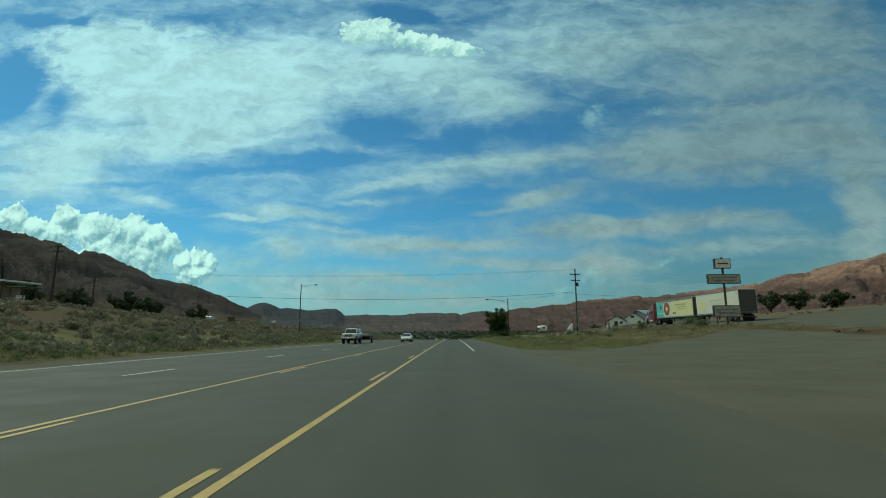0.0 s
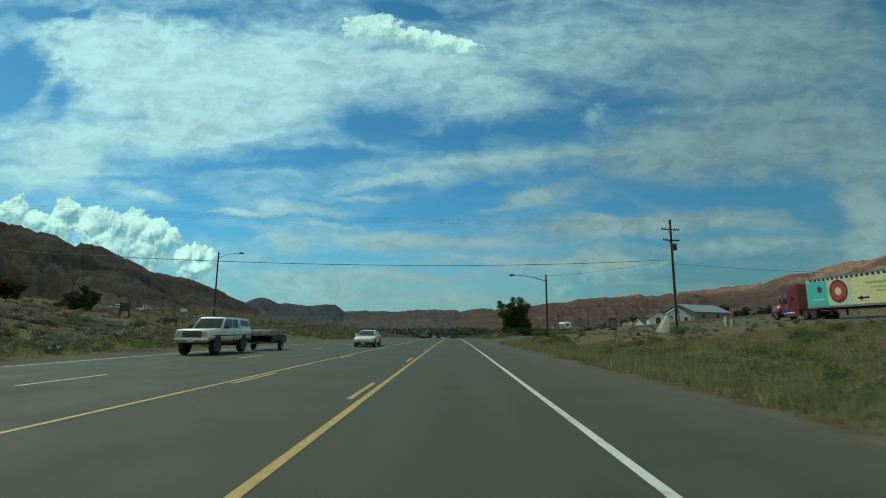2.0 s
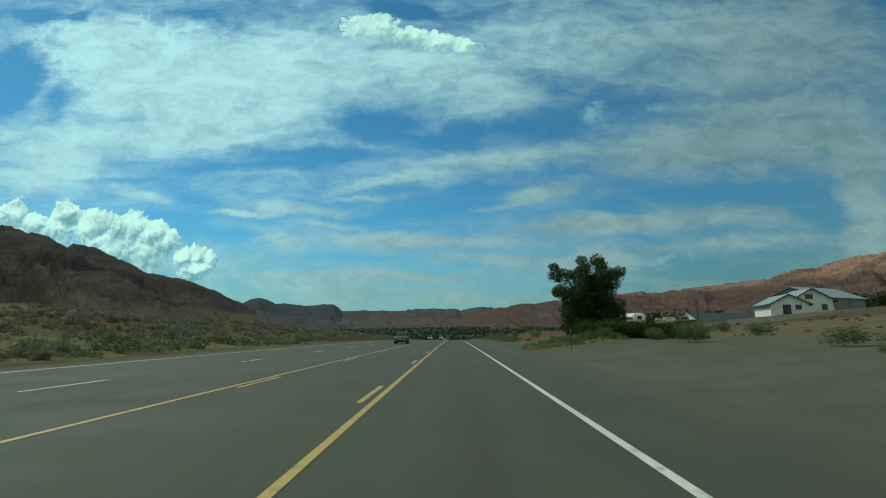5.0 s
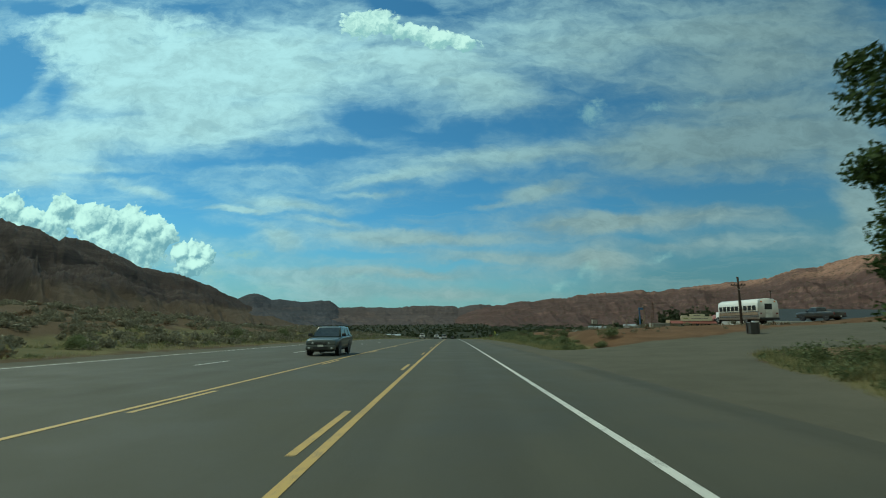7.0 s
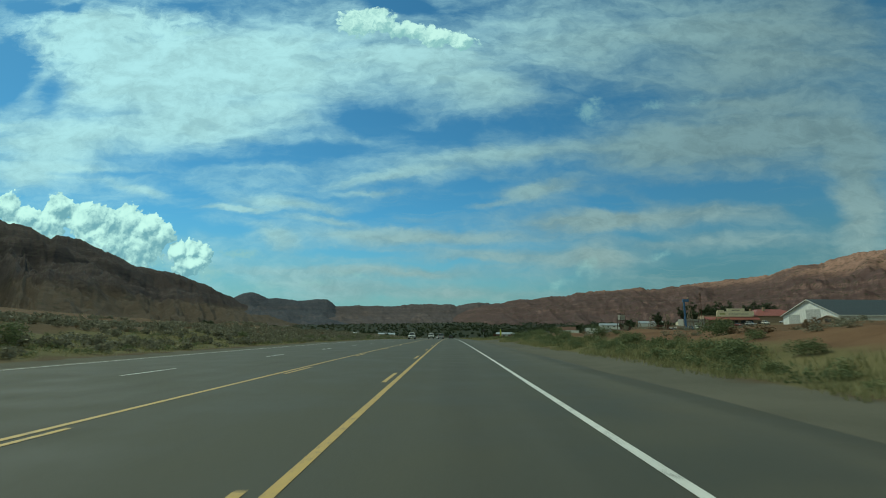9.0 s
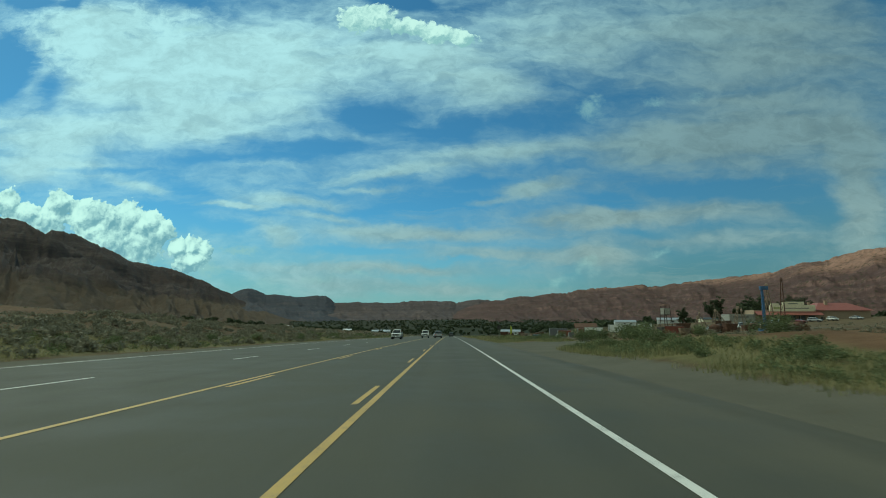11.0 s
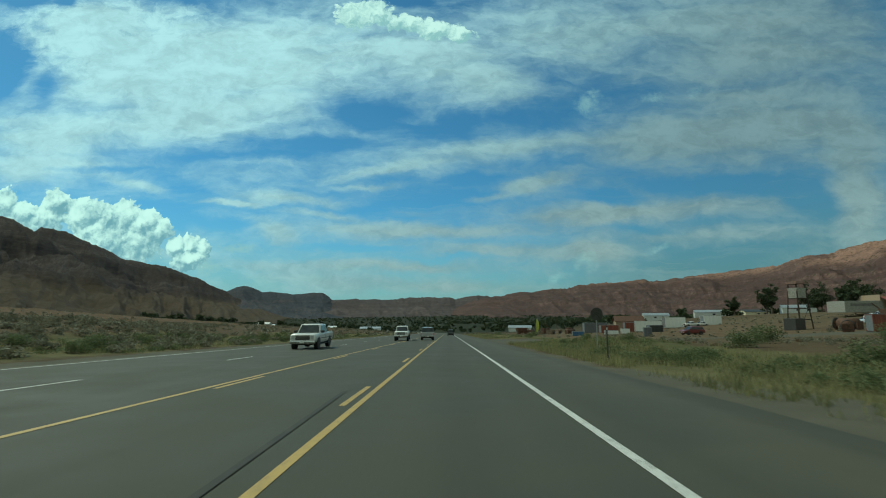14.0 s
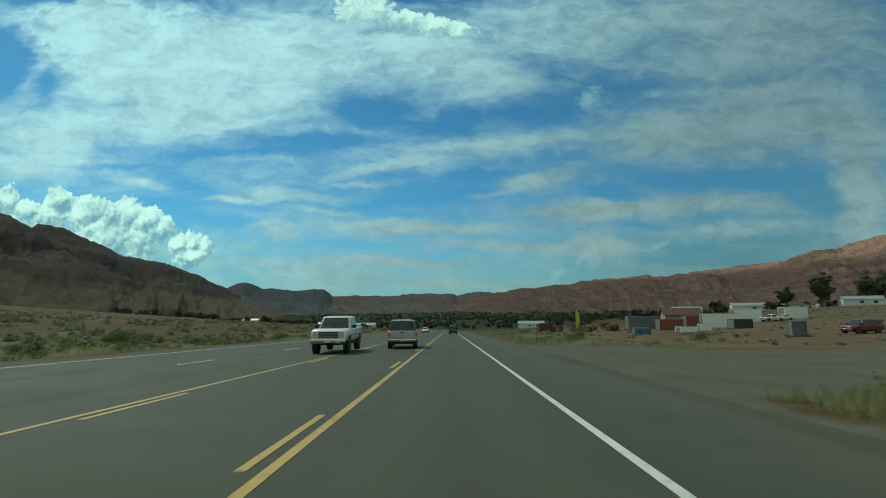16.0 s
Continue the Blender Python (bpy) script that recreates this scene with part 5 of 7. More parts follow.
def pickup(name, label, x, y, rot, mat, lift=0.0, crew=True, topper=False, lit=False, chrome=True, z=None, group="", shell_mat=M_DARKGREY):
    """A full-size pickup, 5.7 m long, front towards +y."""
    car = thing(name, label, "pickup truck", (x, y, (float(road_z(y)) if z is None else z) + 0.012), rot, group)
    u = lift
    W = 0.99
    part("body", shell([(-2.85, .93, .97, .93, .62 + u, 1.0 + u, 1.16 + u), (-2.78, .95, W, .97, .55 + u, 1.0 + u, 1.18 + u), (-1.0, .96, W, .97, .48 + u, 1.0 + u, 1.20 + u), (0.0, .96, W, .97, .45 + u, 1.0 + u, 1.20 + u),
                        (1.35, .96, W, .95, .48 + u, 1.0 + u, 1.21 + u), (2.1, .95, .98, .91, .55 + u, .98 + u, 1.20 + u), (2.7, .92, .95, .86, .60 + u, .95 + u, 1.15 + u), (2.82, .88, .92, .80, .64 + u, .90 + u, 1.09 + u)]), mat, car, "", True)
    c0 = -1.15 if crew else -0.45
    greenhouse(car, c0, 1.22, c0 + 0.10, 0.56, 0.91, 0.76, 1.18 + u, 1.86 + u, mat, (0.42,) if crew else ())
    if topper:
        g = loft([[(-.93, -2.80, 1.19 + u), (.93, -2.80, 1.19 + u), (.93, c0 - .03, 1.19 + u), (-.93, c0 - .03, 1.19 + u)], [(-.80, -2.62, 1.84 + u), (.80, -2.62, 1.84 + u), (.78, c0 - .03, 1.88 + u), (-.78, c0 - .03, 1.88 + u)]])
        g.edges.ensure_lookup_table()
        bmesh.ops.bevel(g, geom=[e for e in g.edges if max(v.co.z for v in e.verts) > 1.4 + u], offset=0.05, segments=2, affect="EDGES", profile=0.6)
        part("topper", g, shell_mat, car, "camper shell over the bed")
        for s in (-1, 1):
            ring = [(s * .905, -2.60, 1.36 + u), (s * .905, c0 - .18, 1.36 + u), (s * .815, c0 - .20, 1.74 + u), (s * .825, -2.52, 1.70 + u)]
            part("side_window", panel(*(ring if s > 0 else ring[::-1])), M_GLASS, car, "dark side window")
            part("rack_bar", box(s * .55 - .02, s * .55 + .02, -2.4, .3, 1.93 + u, 1.97 + u), M_DARKSTEEL, car, "dark roof rack")
        part("rear_window", loft([[(-.80, -2.80, 1.24 + u), (.80, -2.80, 1.24 + u), (.80, -2.79, 1.24 + u), (-.80, -2.79, 1.24 + u)], [(-.70, -2.645, 1.78 + u), (.70, -2.645, 1.78 + u), (.70, -2.635, 1.78 + u), (-.70, -2.635, 1.78 + u)]]), M_GLASS, car, "dark rear window")
        part("brake_light", box(-.14, .14, -2.68, -2.60, 1.815 + u, 1.855 + u, 0.01), M_TAIL, car, "lit red brake light")
    else:
        part("bed_floor", box(-.80, .80, -2.72, c0 - .08, 1.195 + u, 1.215 + u), M_PLASTIC, car, "black bed liner")
        for s in (-1, 1):
            part("bed_rail", box(s * .90 - .06, s * .90 + .06, -2.8, c0 - .05, 1.17 + u, 1.27 + u, 0.03), mat, car, "", True)
        part("bed_front", box(-.86, .86, c0 - .1, c0 - .04, 1.17 + u, 1.27 + u, 0.02), mat, car)
    part("tailgate", box(-.80, .80, -2.895, -2.84, .72 + u, 1.20 + u, 0.02), mat, car, "", True)
    part("side_moulding", box(-.998, -.985, -2.6, 2.3, .80 + u, .85 + u), M_PLASTIC, car)
    part("side_moulding", box(.985, .998, -2.6, 2.3, .80 + u, .85 + u), M_PLASTIC, car)
    part("tailgate_handle", box(-.12, .12, -2.915, -2.89, 1.05 + u, 1.12 + u, 0.01), M_PLASTIC, car, "black handle")
    part("rear_bumper", box(-.94, .94, -3.03, -2.84, .48 + u, .68 + u, 0.04), M_CHROME if chrome else M_PLASTIC, car, "", True)
    part("number_plate", box(-.16, .16, -3.04, -3.03, .52 + u, .66 + u), M_OFFWHITE, car, "pale blank number plate")
    for s in (-1, 1):
        part("tail_light", box(s * .915 - .05, s * .915 + .05, -2.90, -2.80, .82 + u, 1.10 + u, 0.02), M_TAIL if lit else M_REDPAINT, car, "red tail light")
        part("mudflap", box(s * .80 - .14, s * .80 + .14, -2.28, -2.26, .22 + u, .52 + u), M_PLASTIC, car)
        for yy in (-1.72, 1.83):
            # dark disc in place of the shaded gap round the wheel
            part("wheel_arch_shade", lathe([(0.47, -0.02), (0.47, 0.02)], 20, "X"), M_PLASTIC, car, "dark disc standing in for the shaded wheel arch", False, (s * 0.972, yy, 0.47 + u * .7))
    part("exhaust", rod((.55, -2.95, .36 + u), (.55, -2.3, .36 + u), .04), M_DARKSTEEL, car)
    part("axle", rod((-.8, -1.72, .40 + u * .4), (.8, -1.72, .40 + u * .4), .10), M_DARKSTEEL, car)
    part("underbody", box(-.62, .62, -2.6, 2.4, .34 + u, .60 + u, 0.05), M_DARKSTEEL, car, "dark chassis")
    nose(car, 2.80, .88, .72 + u, 1.07 + u, .94, M_HEADLIT if lit and not topper else M_HEAD)
    mirrors(car, 1.0, .93, 1.22 + u)
    wheel_pair(car, -1.72, .84, .40 + u * .3, .28)
    wheel_pair(car, 1.83, .84, .40 + u * .3, .28)
    for s in (-1, 1):
        part("door_handle", box(s * .99 - .015, s * .99 + .015, -.05, .12, 1.02 + u, 1.06 + u), M_CHROME, car)
        part("door_seam", box(s * .985 - .012, s * .985 + .012, -.22, -.205, .56 + u, 1.18 + u), M_PLASTIC, car)
        part("running_board", box(s * .93 - .09, s * .93 + .09, -1.1, 1.2, .36 + u, .41 + u, 0.01), M_PLASTIC, car)
    return car


def wagon(name, label, x, y, rot, mat, lit=False, z=None, rack=True, height=1.75, group="", category="car"):
    """A sport-utility wagon, 4.7 m long, front towards +y."""
    car = thing(name, label, category, (x, y, (float(road_z(y)) if z is None else z) + 0.012), rot, group)
    W, H = 0.92, height
    part("body", shell([(-2.35, .86, .88, .84, .50, .92, 1.05), (-2.28, .88, W, .88, .42, .92, 1.08), (-1.0, .89, W, .90, .34, .92, 1.08), (0.6, .89, W, .90, .34, .92, 1.07),
                        (1.15, .89, W, .88, .36, .90, 1.05), (1.7, .88, .90, .82, .42, .86, .99), (2.2, .84, .87, .74, .46, .80, .92), (2.34, .76, .80, .66, .50, .74, .86)]), mat, car, "", True)
    greenhouse(car, -2.26, 1.16, -1.90, 0.30, .86, .68, 1.05, H - 0.05, mat, (0.26, 0.60))
    part("grille", box(-.34, .34, 2.26, 2.37, .66, .80, 0.02), M_PLASTIC, car, "black grille")
    part("grille_bar", box(-.32, .32, 2.36, 2.385, .735, .76), M_CHROME, car, "bright grille bar")
    part("air_intake", box(-.42, .42, 2.30, 2.42, .40, .54, 0.02), M_PLASTIC, car, "black air intake")
    part("front_bumper", box(-.84, .84, 2.16, 2.41, .34, .64, 0.08), mat, car, "", True)
    part("number_plate", box(-0.16, 0.16, 2.415, 2.425, .54, .66), M_OFFWHITE, car, "pale blank number plate")
    for s in (-1, 1):
        ring = [(s * .40, 2.375, .68), (s * .80, 2.20, .70), (s * .80, 2.02, .90), (s * .44, 2.31, .83)]
        part("headlight", panel(*(ring[::-1] if s > 0 else ring), 0.03), M_HEADLIT if lit else M_HEAD, car, "clear swept headlight", True)
        part("fog_lamp", lathe([(.075, -.02), (.06, .03)], 12, "X"), M_HEAD, car, "round fog lamp", True, (s * .64, 2.39, .46)).rotation_euler = (0, 0, radians(90))
    part("rear_bumper", box(-.86, .86, -2.46, -2.3, .42, .62, 0.05), M_PLASTIC, car, "", True)
    for s in (-1, 1):
        part("tail_light", box(s * .82 - .06, s * .82 + .06, -2.37, -2.28, .72, 1.04, 0.02), M_REDPAINT, car, "red tail light")
        for yy in (-1.38, 1.42):
            # the arch's open, shaded gap is drawn as a dark disc
            part("wheel_arch_shade", lathe([(0.42, -0.02), (0.42, 0.02)], 18, "X"), M_PLASTIC, car, "dark disc standing in for the shaded wheel arch", False, (s * 0.905, yy, 0.40))
        if rack:
            part("roof_rail", rod((s * .62, -1.7, H + .05), (s * .62, .2, H + .05), .02), M_PLASTIC, car)
    part("underbody", box(-.6, .6, -2.1, 2.0, .24, .48, 0.05), M_DARKSTEEL, car, "dark chassis")
    mirrors(car, .85, .88, 1.08)
    wheel_pair(car, -1.38, .80, .35, .23)
    wheel_pair(car, 1.42, .80, .35, .23)
    return car


def sedan(name, label, x, y, rot, mat, z=None, group=""):
    """A four-door saloon, 4.95 m long, front towards +y."""
    car = thing(name, label, "car", (x, y, (float(road_z(y)) if z is None else z) + 0.012), rot, group)
    W = .91
    part("body", shell([(-2.45, .80, .84, .70, .50, .80, .92), (-2.35, .86, .89, .76, .40, .84, 1.0), (-1.5, .88, W, .84, .30, .86, 1.02), (-.6, .89, W, .88, .27, .86, .98), (.8, .89, W, .88, .27, .86, .96),
                        (1.4, .88, W, .82, .30, .82, .92), (2.0, .86, .88, .74, .36, .76, .84), (2.38, .80, .82, .62, .40, .68, .76), (2.48, .68, .72, .52, .44, .60, .68)]), mat, car, "", True)
    greenhouse(car, -1.62, 1.14, -.80, .18, .81, .62, .96, 1.43, mat, (0.50,))
    nose(car, 2.44, .72, .44, .66, .78, M_HEAD, M_PLASTIC, 2)
    part("rear_bumper", box(-.82, .82, -2.54, -2.38, .40, .62, 0.05), mat, car, "", True)
    for s in (-1, 1):
        part("tail_light", box(s * .72 - .12, s * .72 + .12, -2.49, -2.40, .66, .84, 0.02), M_REDPAINT, car, "red tail light")
        for yy in (-1.42, 1.45):
            # dark disc stands in for shade inside the arch
            part("wheel_arch_shade", lathe([(0.39, -0.02), (0.39, 0.02)], 18, "X"), M_PLASTIC, car, "dark disc standing in for the shaded wheel arch", False, (s * 0.895, yy, 0.35))
    part("underbody", box(-.6, .6, -2.2, 2.1, .20, .42, 0.05), M_DARKSTEEL, car, "dark chassis")
    mirrors(car, .78, .86, .96, mat)
    wheel_pair(car, -1.42, .80, .33, .22)
    wheel_pair(car, 1.45, .80, .33, .22)
    return car


def cargo_trailer(x, y, rot):
    """A small open trailer with a covered load, behind the wagon."""
    t = thing("cargo_trailer", "low dark trailer with a lashed load", "trailer", (x, y, float(road_z(y)) + 0.012), rot)
    part("deck", box(-.85, .85, -1.5, 1.4, .48, .58, 0.02), M_DARKSTEEL, t)
    part("tongue", rod((0, 1.4, .50), (0, 2.7, .48), .05), M_DARKSTEEL, t)
    for s in (-1, 1):
        part("side_panel", box(s * .85 - .03, s * .85 + .03, -1.5, 1.4, .58, 1.02, 0.01), M_DARKSTEEL, t)
        part("fender", box(s * .98 - .12, s * .98 + .12, -.45, .45, .66, .70, 0.02), M_DARKSTEEL, t)
    part("tail_panel", box(-.85, .85, -1.53, -1.47, .58, 1.02, 0.01), M_DARKSTEEL, t)
    for y0, y1 in ((-1.42, -.62), (-.56, .22), (.28, 1.3)):
        part("canvas_bag", box(-.8, .8, y0, y1, .98, 1.42, 0.14, None, 0.9), M_OLDCANVAS, t, "grey canvas load bag", True)
        part("strap", box(-.81, .81, (y0 + y1) / 2 - .03, (y0 + y1) / 2 + .03, .96, 1.435, 0.02, None, 0.92), M_PLASTIC, t, "black strap")
    part("top_rail", rod((-.86, -1.45, 1.36), (-.86, 1.35, 1.36), .03), M_STEEL, t, "grey load rail")
    part("top_rail", rod((.86, -1.45, 1.36), (.86, 1.35, 1.36), .03), M_STEEL, t, "grey load rail")
    wheel_pair(t, 0, .98, .31, .2)
    return t


def lettering(parent, x, rows, mat, side=1):
    """Plain bars that stand in for unreadable words on a side panel at x."""
    for y0, y1, z0, z1 in rows:
        part("sign_bar", box(min(x, x + side * .012), max(x, x + side * .012), y0, y1, z0, z1), mat, parent)


def semi_trailer(name, label, x, y, length, rot, art, z, group):
    """A box trailer whose front end is at y, with the rest behind it towards -y; art: True for the painted one."""
    t = thing(name, label, "semi-trailer", (x, y, z), rot, group)
    W, z0, z1 = 1.28, 1.15, 4.45
    part("box_body", box(-W, W, -length, 0, z0, z1, 0.03), M_TRAILER, t, "cream box body")
    for s in (-1, 1):
        part("top_rail", box(s * W - .02 if s > 0 else s * W - .03, s * W + .03 if s > 0 else s * W + .02, -length, 0, z1 - .16, z1, 0.0), M_STEEL, t)
        part("bottom_rail", box(s * W - .02 if s > 0 else s * W - .03, s * W + .03 if s > 0 else s * W + .02, -length, 0, z0 - .06, z0 + .14, 0.0), M_STEEL, t)
    if art:
        for k in range(22):
            y0 = -length + .35 + k * (length - .7) / 22
            part("check_mark", box(-W - .034, -W - .03, y0, y0 + (length - .7) / 44, z1 - .42, z1 - .18), M_PLASTIC, t)
        part("teal_panel", box(-W - .012, -W - .004, -3.1, -.06, z0 + .16, z1 - .45), M_TEAL, t, "turquoise painted panel")
        part("yellow_panel", box(-W - .012, -W - .004, -length + .1, -6.4, z0 + .16, z1 - .45), M_PALEYELLOW, t, "pale yellow painted panel")
        part("green_panel", box(-W - .012, -W - .004, -6.4, -3.1, z0 + .16, z1 - .45), M_PALEGREEN, t, "pale green painted panel")
        for r, m, d in ((1.22, M_DARKRED, .016), (.98, M_BRICKRED, .022), (.42, M_PALEYELLOW, .028)):
            part("round_emblem", lathe([(r, -.004), (r, .004)], 28, "X"), m, t, "round red emblem", False, (-W - d, -4.6, 2.75))
        part("dark_oval", lathe([(.36, -.004), (.36, .004)], 20, "X"), M_DARKRED, t, "", False, (-W - .016, -2.0, 3.1))
        lettering(t, -W - .016, [(-3.0 + .3, -.9, 1.95, 2.05)], M_OFFWHITE, -1)
        lettering(t, -W - .016, [(-12.2, -8.0, 3.2, 3.42), (-12.0, -8.8, 2.78, 2.95), (-12.2, -9.2, 2.42, 2.54)], M_OLIVE, -1)
        lettering(t, -W - .016, [(-8.3, -7.0, 1.80, 1.98), (-7.5, -7.3, 1.6, 2.1)], M_PLASTIC, -1)
    else:
        part("round_emblem", lathe([(1.0, -.004), (1.0, .004)], 28, "X"), M_PALEYELLOW, t, "faded round emblem", False, (-W - .016, -1.8, 2.5))
        lettering(t, -W - .016, [(-8.0, -4.0, 3.1, 3.35), (-7.6, -4.4, 2.6, 2.76)], M_PALEGREEN, -1)
    part("rear_door", box(-W + .06, W - .06, -length - .025, -length, z0 + .05, z1 - .08, 0.01), M_DARKSTEEL, t, "dark rear doors")
    part("landing_gear", box(-.9, -.75, -2.9, -2.7, .35, z0, 0.01), M_DARKSTEEL, t)
    part("landing_gear", box(.75, .9, -2.9, -2.7, .35, z0, 0.01), M_DARKSTEEL, t)
    part("underframe", box(-.5, .5, -length + .3, -.4, .92, z0, 0.02), M_DARKSTEEL, t)
    for yy in (-length + 1.3, -length + 2.55):
        wheel_pair(t, yy, 1.02, .50, .48, M_STEEL)
    part("rear_guard", box(-1.1, 1.1, -length - .02, -length + .06, .52, .62), M_DARKSTEEL, t)
    return t


def semi_tractor(x, y, rot, z):
    """A conventional sleeper tractor; its bonnet ends at y, the rest lies behind towards -y."""
    t = thing("semi_tractor", "maroon sleeper tractor with an aero roof fairing", "truck", (x, y, z), rot)
    part("bonnet", loft([[(-.72, -.05, .75), (.72, -.05, .75), (.72, -.05, 1.35), (-.72, -.05, 1.35)], [(-1.05, -.5, .7), (1.05, -.5, .7), (.98, -.5, 1.62), (-.98, -.5, 1.62)],
                         [(-1.12, -2.3, .7), (1.12, -2.3, .7), (1.05, -2.3, 1.98), (-1.05, -2.3, 1.98)]]), M_MAROON, t, "", True)
    part("cab", loft([[(-1.12, -2.3, .7), (1.12, -2.3, .7), (1.1, -2.3, 1.95), (-1.1, -2.3, 1.95)], [(-1.14, -2.9, .6), (1.14, -2.9, .6), (1.06, -2.9, 2.9), (-1.06, -2.9, 2.9)],
                      [(-1.2, -3.7, .6), (1.2, -3.7, .6), (1.16, -3.7, 3.6), (-1.16, -3.7, 3.6)], [(-1.24, -5.6, .6), (1.24, -5.6, .6), (1.22, -5.6, 4.15), (-1.22, -5.6, 4.15)]]), M_MAROON, t, "", False)
    part("windscreen", loft([[(-.98, -2.30, 2.02), (.98, -2.30, 2.02), (.98, -2.28, 2.02), (-.98, -2.28, 2.02)], [(-.92, -2.85, 2.80), (.92, -2.85, 2.80), (.92, -2.83, 2.80), (-.92, -2.83, 2.80)]]), M_GLASS, t, "dark windscreen")
    for s in (-1, 1):
        part("side_window", box(s * 1.15 - .02, s * 1.15 + .02, -3.55, -2.85, 1.95, 2.6, 0.02), M_GLASS, t, "dark side window")
        part("sleeper_window", box(s * 1.225 - .02, s * 1.225 + .02, -4.9, -4.4, 2.3, 2.7, 0.02), M_GLASS, t)
        part("headlight", box(s * .86 - .14, s * .86 + .14, -.42, -.30, .95, 1.2, 0.03), M_HEAD, t, "clear headlight")
        part("fuel_tank", rod((s * .98, -3.0, .72), (s * .98, -4.8, .72), .32, None, 16), M_CHROME, t, "polished fuel tank", True)
        part("mirror", box(s * 1.42 - .1, s * 1.42 + .1, -2.75, -2.65, 1.95, 2.6, 0.02), M_CHROME, t)
        part("side_skirt", box(s * 1.2 - .03, s * 1.2 + .03, -5.6, -2.9, .38, .66, 0.01), M_MAROON, t)
        part("chrome_strip", box(s * 1.245 - .01, s * 1.245 + .01, -5.5, -2.9, 1.02, 1.10), M_CHROME, t)
        part("front_fender", box(s * 1.0 - .17, s * 1.0 + .17, -2.0, -.55, .98, 1.08, 0.04), M_MAROON, t)
    part("grille", box(-.52, .52, -.07, -.01, .82, 1.5, 0.02), M_CHROME, t, "chrome grille")
    part("bumper", box(-1.15, 1.15, -.32, .02, .35, .72, 0.06), M_CHROME, t, "", True)
    part("roof_lamp", box(-.8, -.55, -3.0, -2.92, 2.95, 3.02), M_AMBER, t)
    part("roof_lamp", box(.55, .8, -3.0, -2.92, 2.95, 3.02), M_AMBER, t)
    part("chassis", box(-.45, .45, -8.4, -.4, .62, .92, 0.02), M_DARKSTEEL, t)
    wheel_pair(t, -1.25, 1.02, .50, .30, M_CHROME)
    wheel_pair(t, -6.6, 1.0, .50, .5, M_STEEL)
    wheel_pair(t, -7.85, 1.0, .50, .5, M_STEEL)
    return t


def school_bus(x, y, rot, z):
    """A white converted school bus, 10 m long, front towards +y."""
    t = thing("school_bus", "white school bus with a faded tan stripe, parked on gravel", "bus", (x, y, z), rot)
    L, W = 9.6, 1.2
    prof = [(W, .55), (W, 2.35), (W * .92, 2.75), (W * .6, 2.98), (0.0, 3.05)]
    ring = lambda yy, s: [(a, yy, b * s + (1 - s) * 1.4) for a, b in prof] + [(-a, yy, b * s + (1 - s) * 1.4) for a, b in prof[-2::-1]]
    part("body", loft([ring(-L / 2, .97), ring(-L / 2 + .15, 1), ring(L / 2 - 1.6, 1), ring(L / 2 - 1.45, .985)]), M_WHITEPAINT, t, "", True)
    part("bonnet", box(-.95, .95, L / 2 - 1.6, L / 2 - .1, .6, 1.62, 0.14, None, .9), M_WHITEPAINT, t, "", True)
    part("windscreen", box(-1.0, 1.0, L / 2 - 1.47, L / 2 - 1.40, 1.72, 2.5, 0.02), M_GLASS, t, "dark windscreen")
    part("rear_window", box(-.45, .45, -L / 2 - .02, -L / 2 + .1, 1.7, 2.4, 0.02), M_GLASS, t, "dark rear window")
    part("rear_door", box(-.40, .40, -L / 2 - .03, -L / 2 + .1, .75, 1.6, 0.02), M_OFFWHITE, t)
    for s in (-1, 1):
        for i in range(9):
            y0 = -L / 2 + .5 + i * .84
            part("window", box(s * W - .015, s * W + .015, y0, y0 + .68, 1.62, 2.22, 0.01), M_GLASS, t, "dark side window")
        part("stripe", box(s * (W + .004) - .008, s * (W + .004) + .008, -L / 2 + .2, L / 2 - 1.7, 1.08, 1.42), M_BOARD, t, "faded tan stripe")
        for zz in (1.45, 1.02, .82):
            part("rub_rail", box(s * (W + .01) - .02, s * (W + .01) + .02, -L / 2 + .1, L / 2 - 1.7, zz, zz + .06), M_PLASTIC, t)
        part("headlight", box(s * .72 - .14, s * .72 + .14, L / 2 - .14, L / 2 - .06, .95, 1.2, 0.03), M_HEAD, t)
        part("tail_light", box(s * .95 - .1, s * .95 + .1, -L / 2 - .03, -L / 2 + .05, 1.15, 1.32), M_REDPAINT, t)
        part("warning_lamp", box(s * .8 - .1, s * .8 + .1, -L / 2 - .01, -L / 2 + .1, 2.55, 2.72), M_AMBER, t)
    part("bumper", box(-1.15, 1.15, -L / 2 - .16, -L / 2, .5, .75, 0.03), M_PLASTIC, t)
    part("front_bumper", box(-1.1, 1.1, L / 2 - .15, L / 2 + .05, .45, .72, 0.03), M_PLASTIC, t)
    part("underframe", box(-.7, .7, -L / 2 + .3, L / 2 - .4, .4, .6), M_DARKSTEEL, t)
    wheel_pair(t, -L / 2 + 2.6, .98, .48, .4, M_STEEL)
    wheel_pair(t, L / 2 - 1.0, .98, .48, .28, M_STEEL)
    return t


M_TRAILER = plain("cream_trailer_panel", (0.66, 0.64, 0.54), 0.4, 0, 0.06)
M_TEAL = plain("turquoise_vinyl", (0.10, 0.50, 0.48), 0.4, 0, 0.06)
M_PALEYELLOW = plain("pale_yellow_vinyl", (0.68, 0.64, 0.34), 0.4, 0, 0.06)
M_PALEGREEN = plain("pale_green_vinyl", (0.52, 0.62, 0.48), 0.4, 0, 0.08)
M_DARKRED = plain("dark_red_vinyl", (0.17, 0.02, 0.025), 0.4)
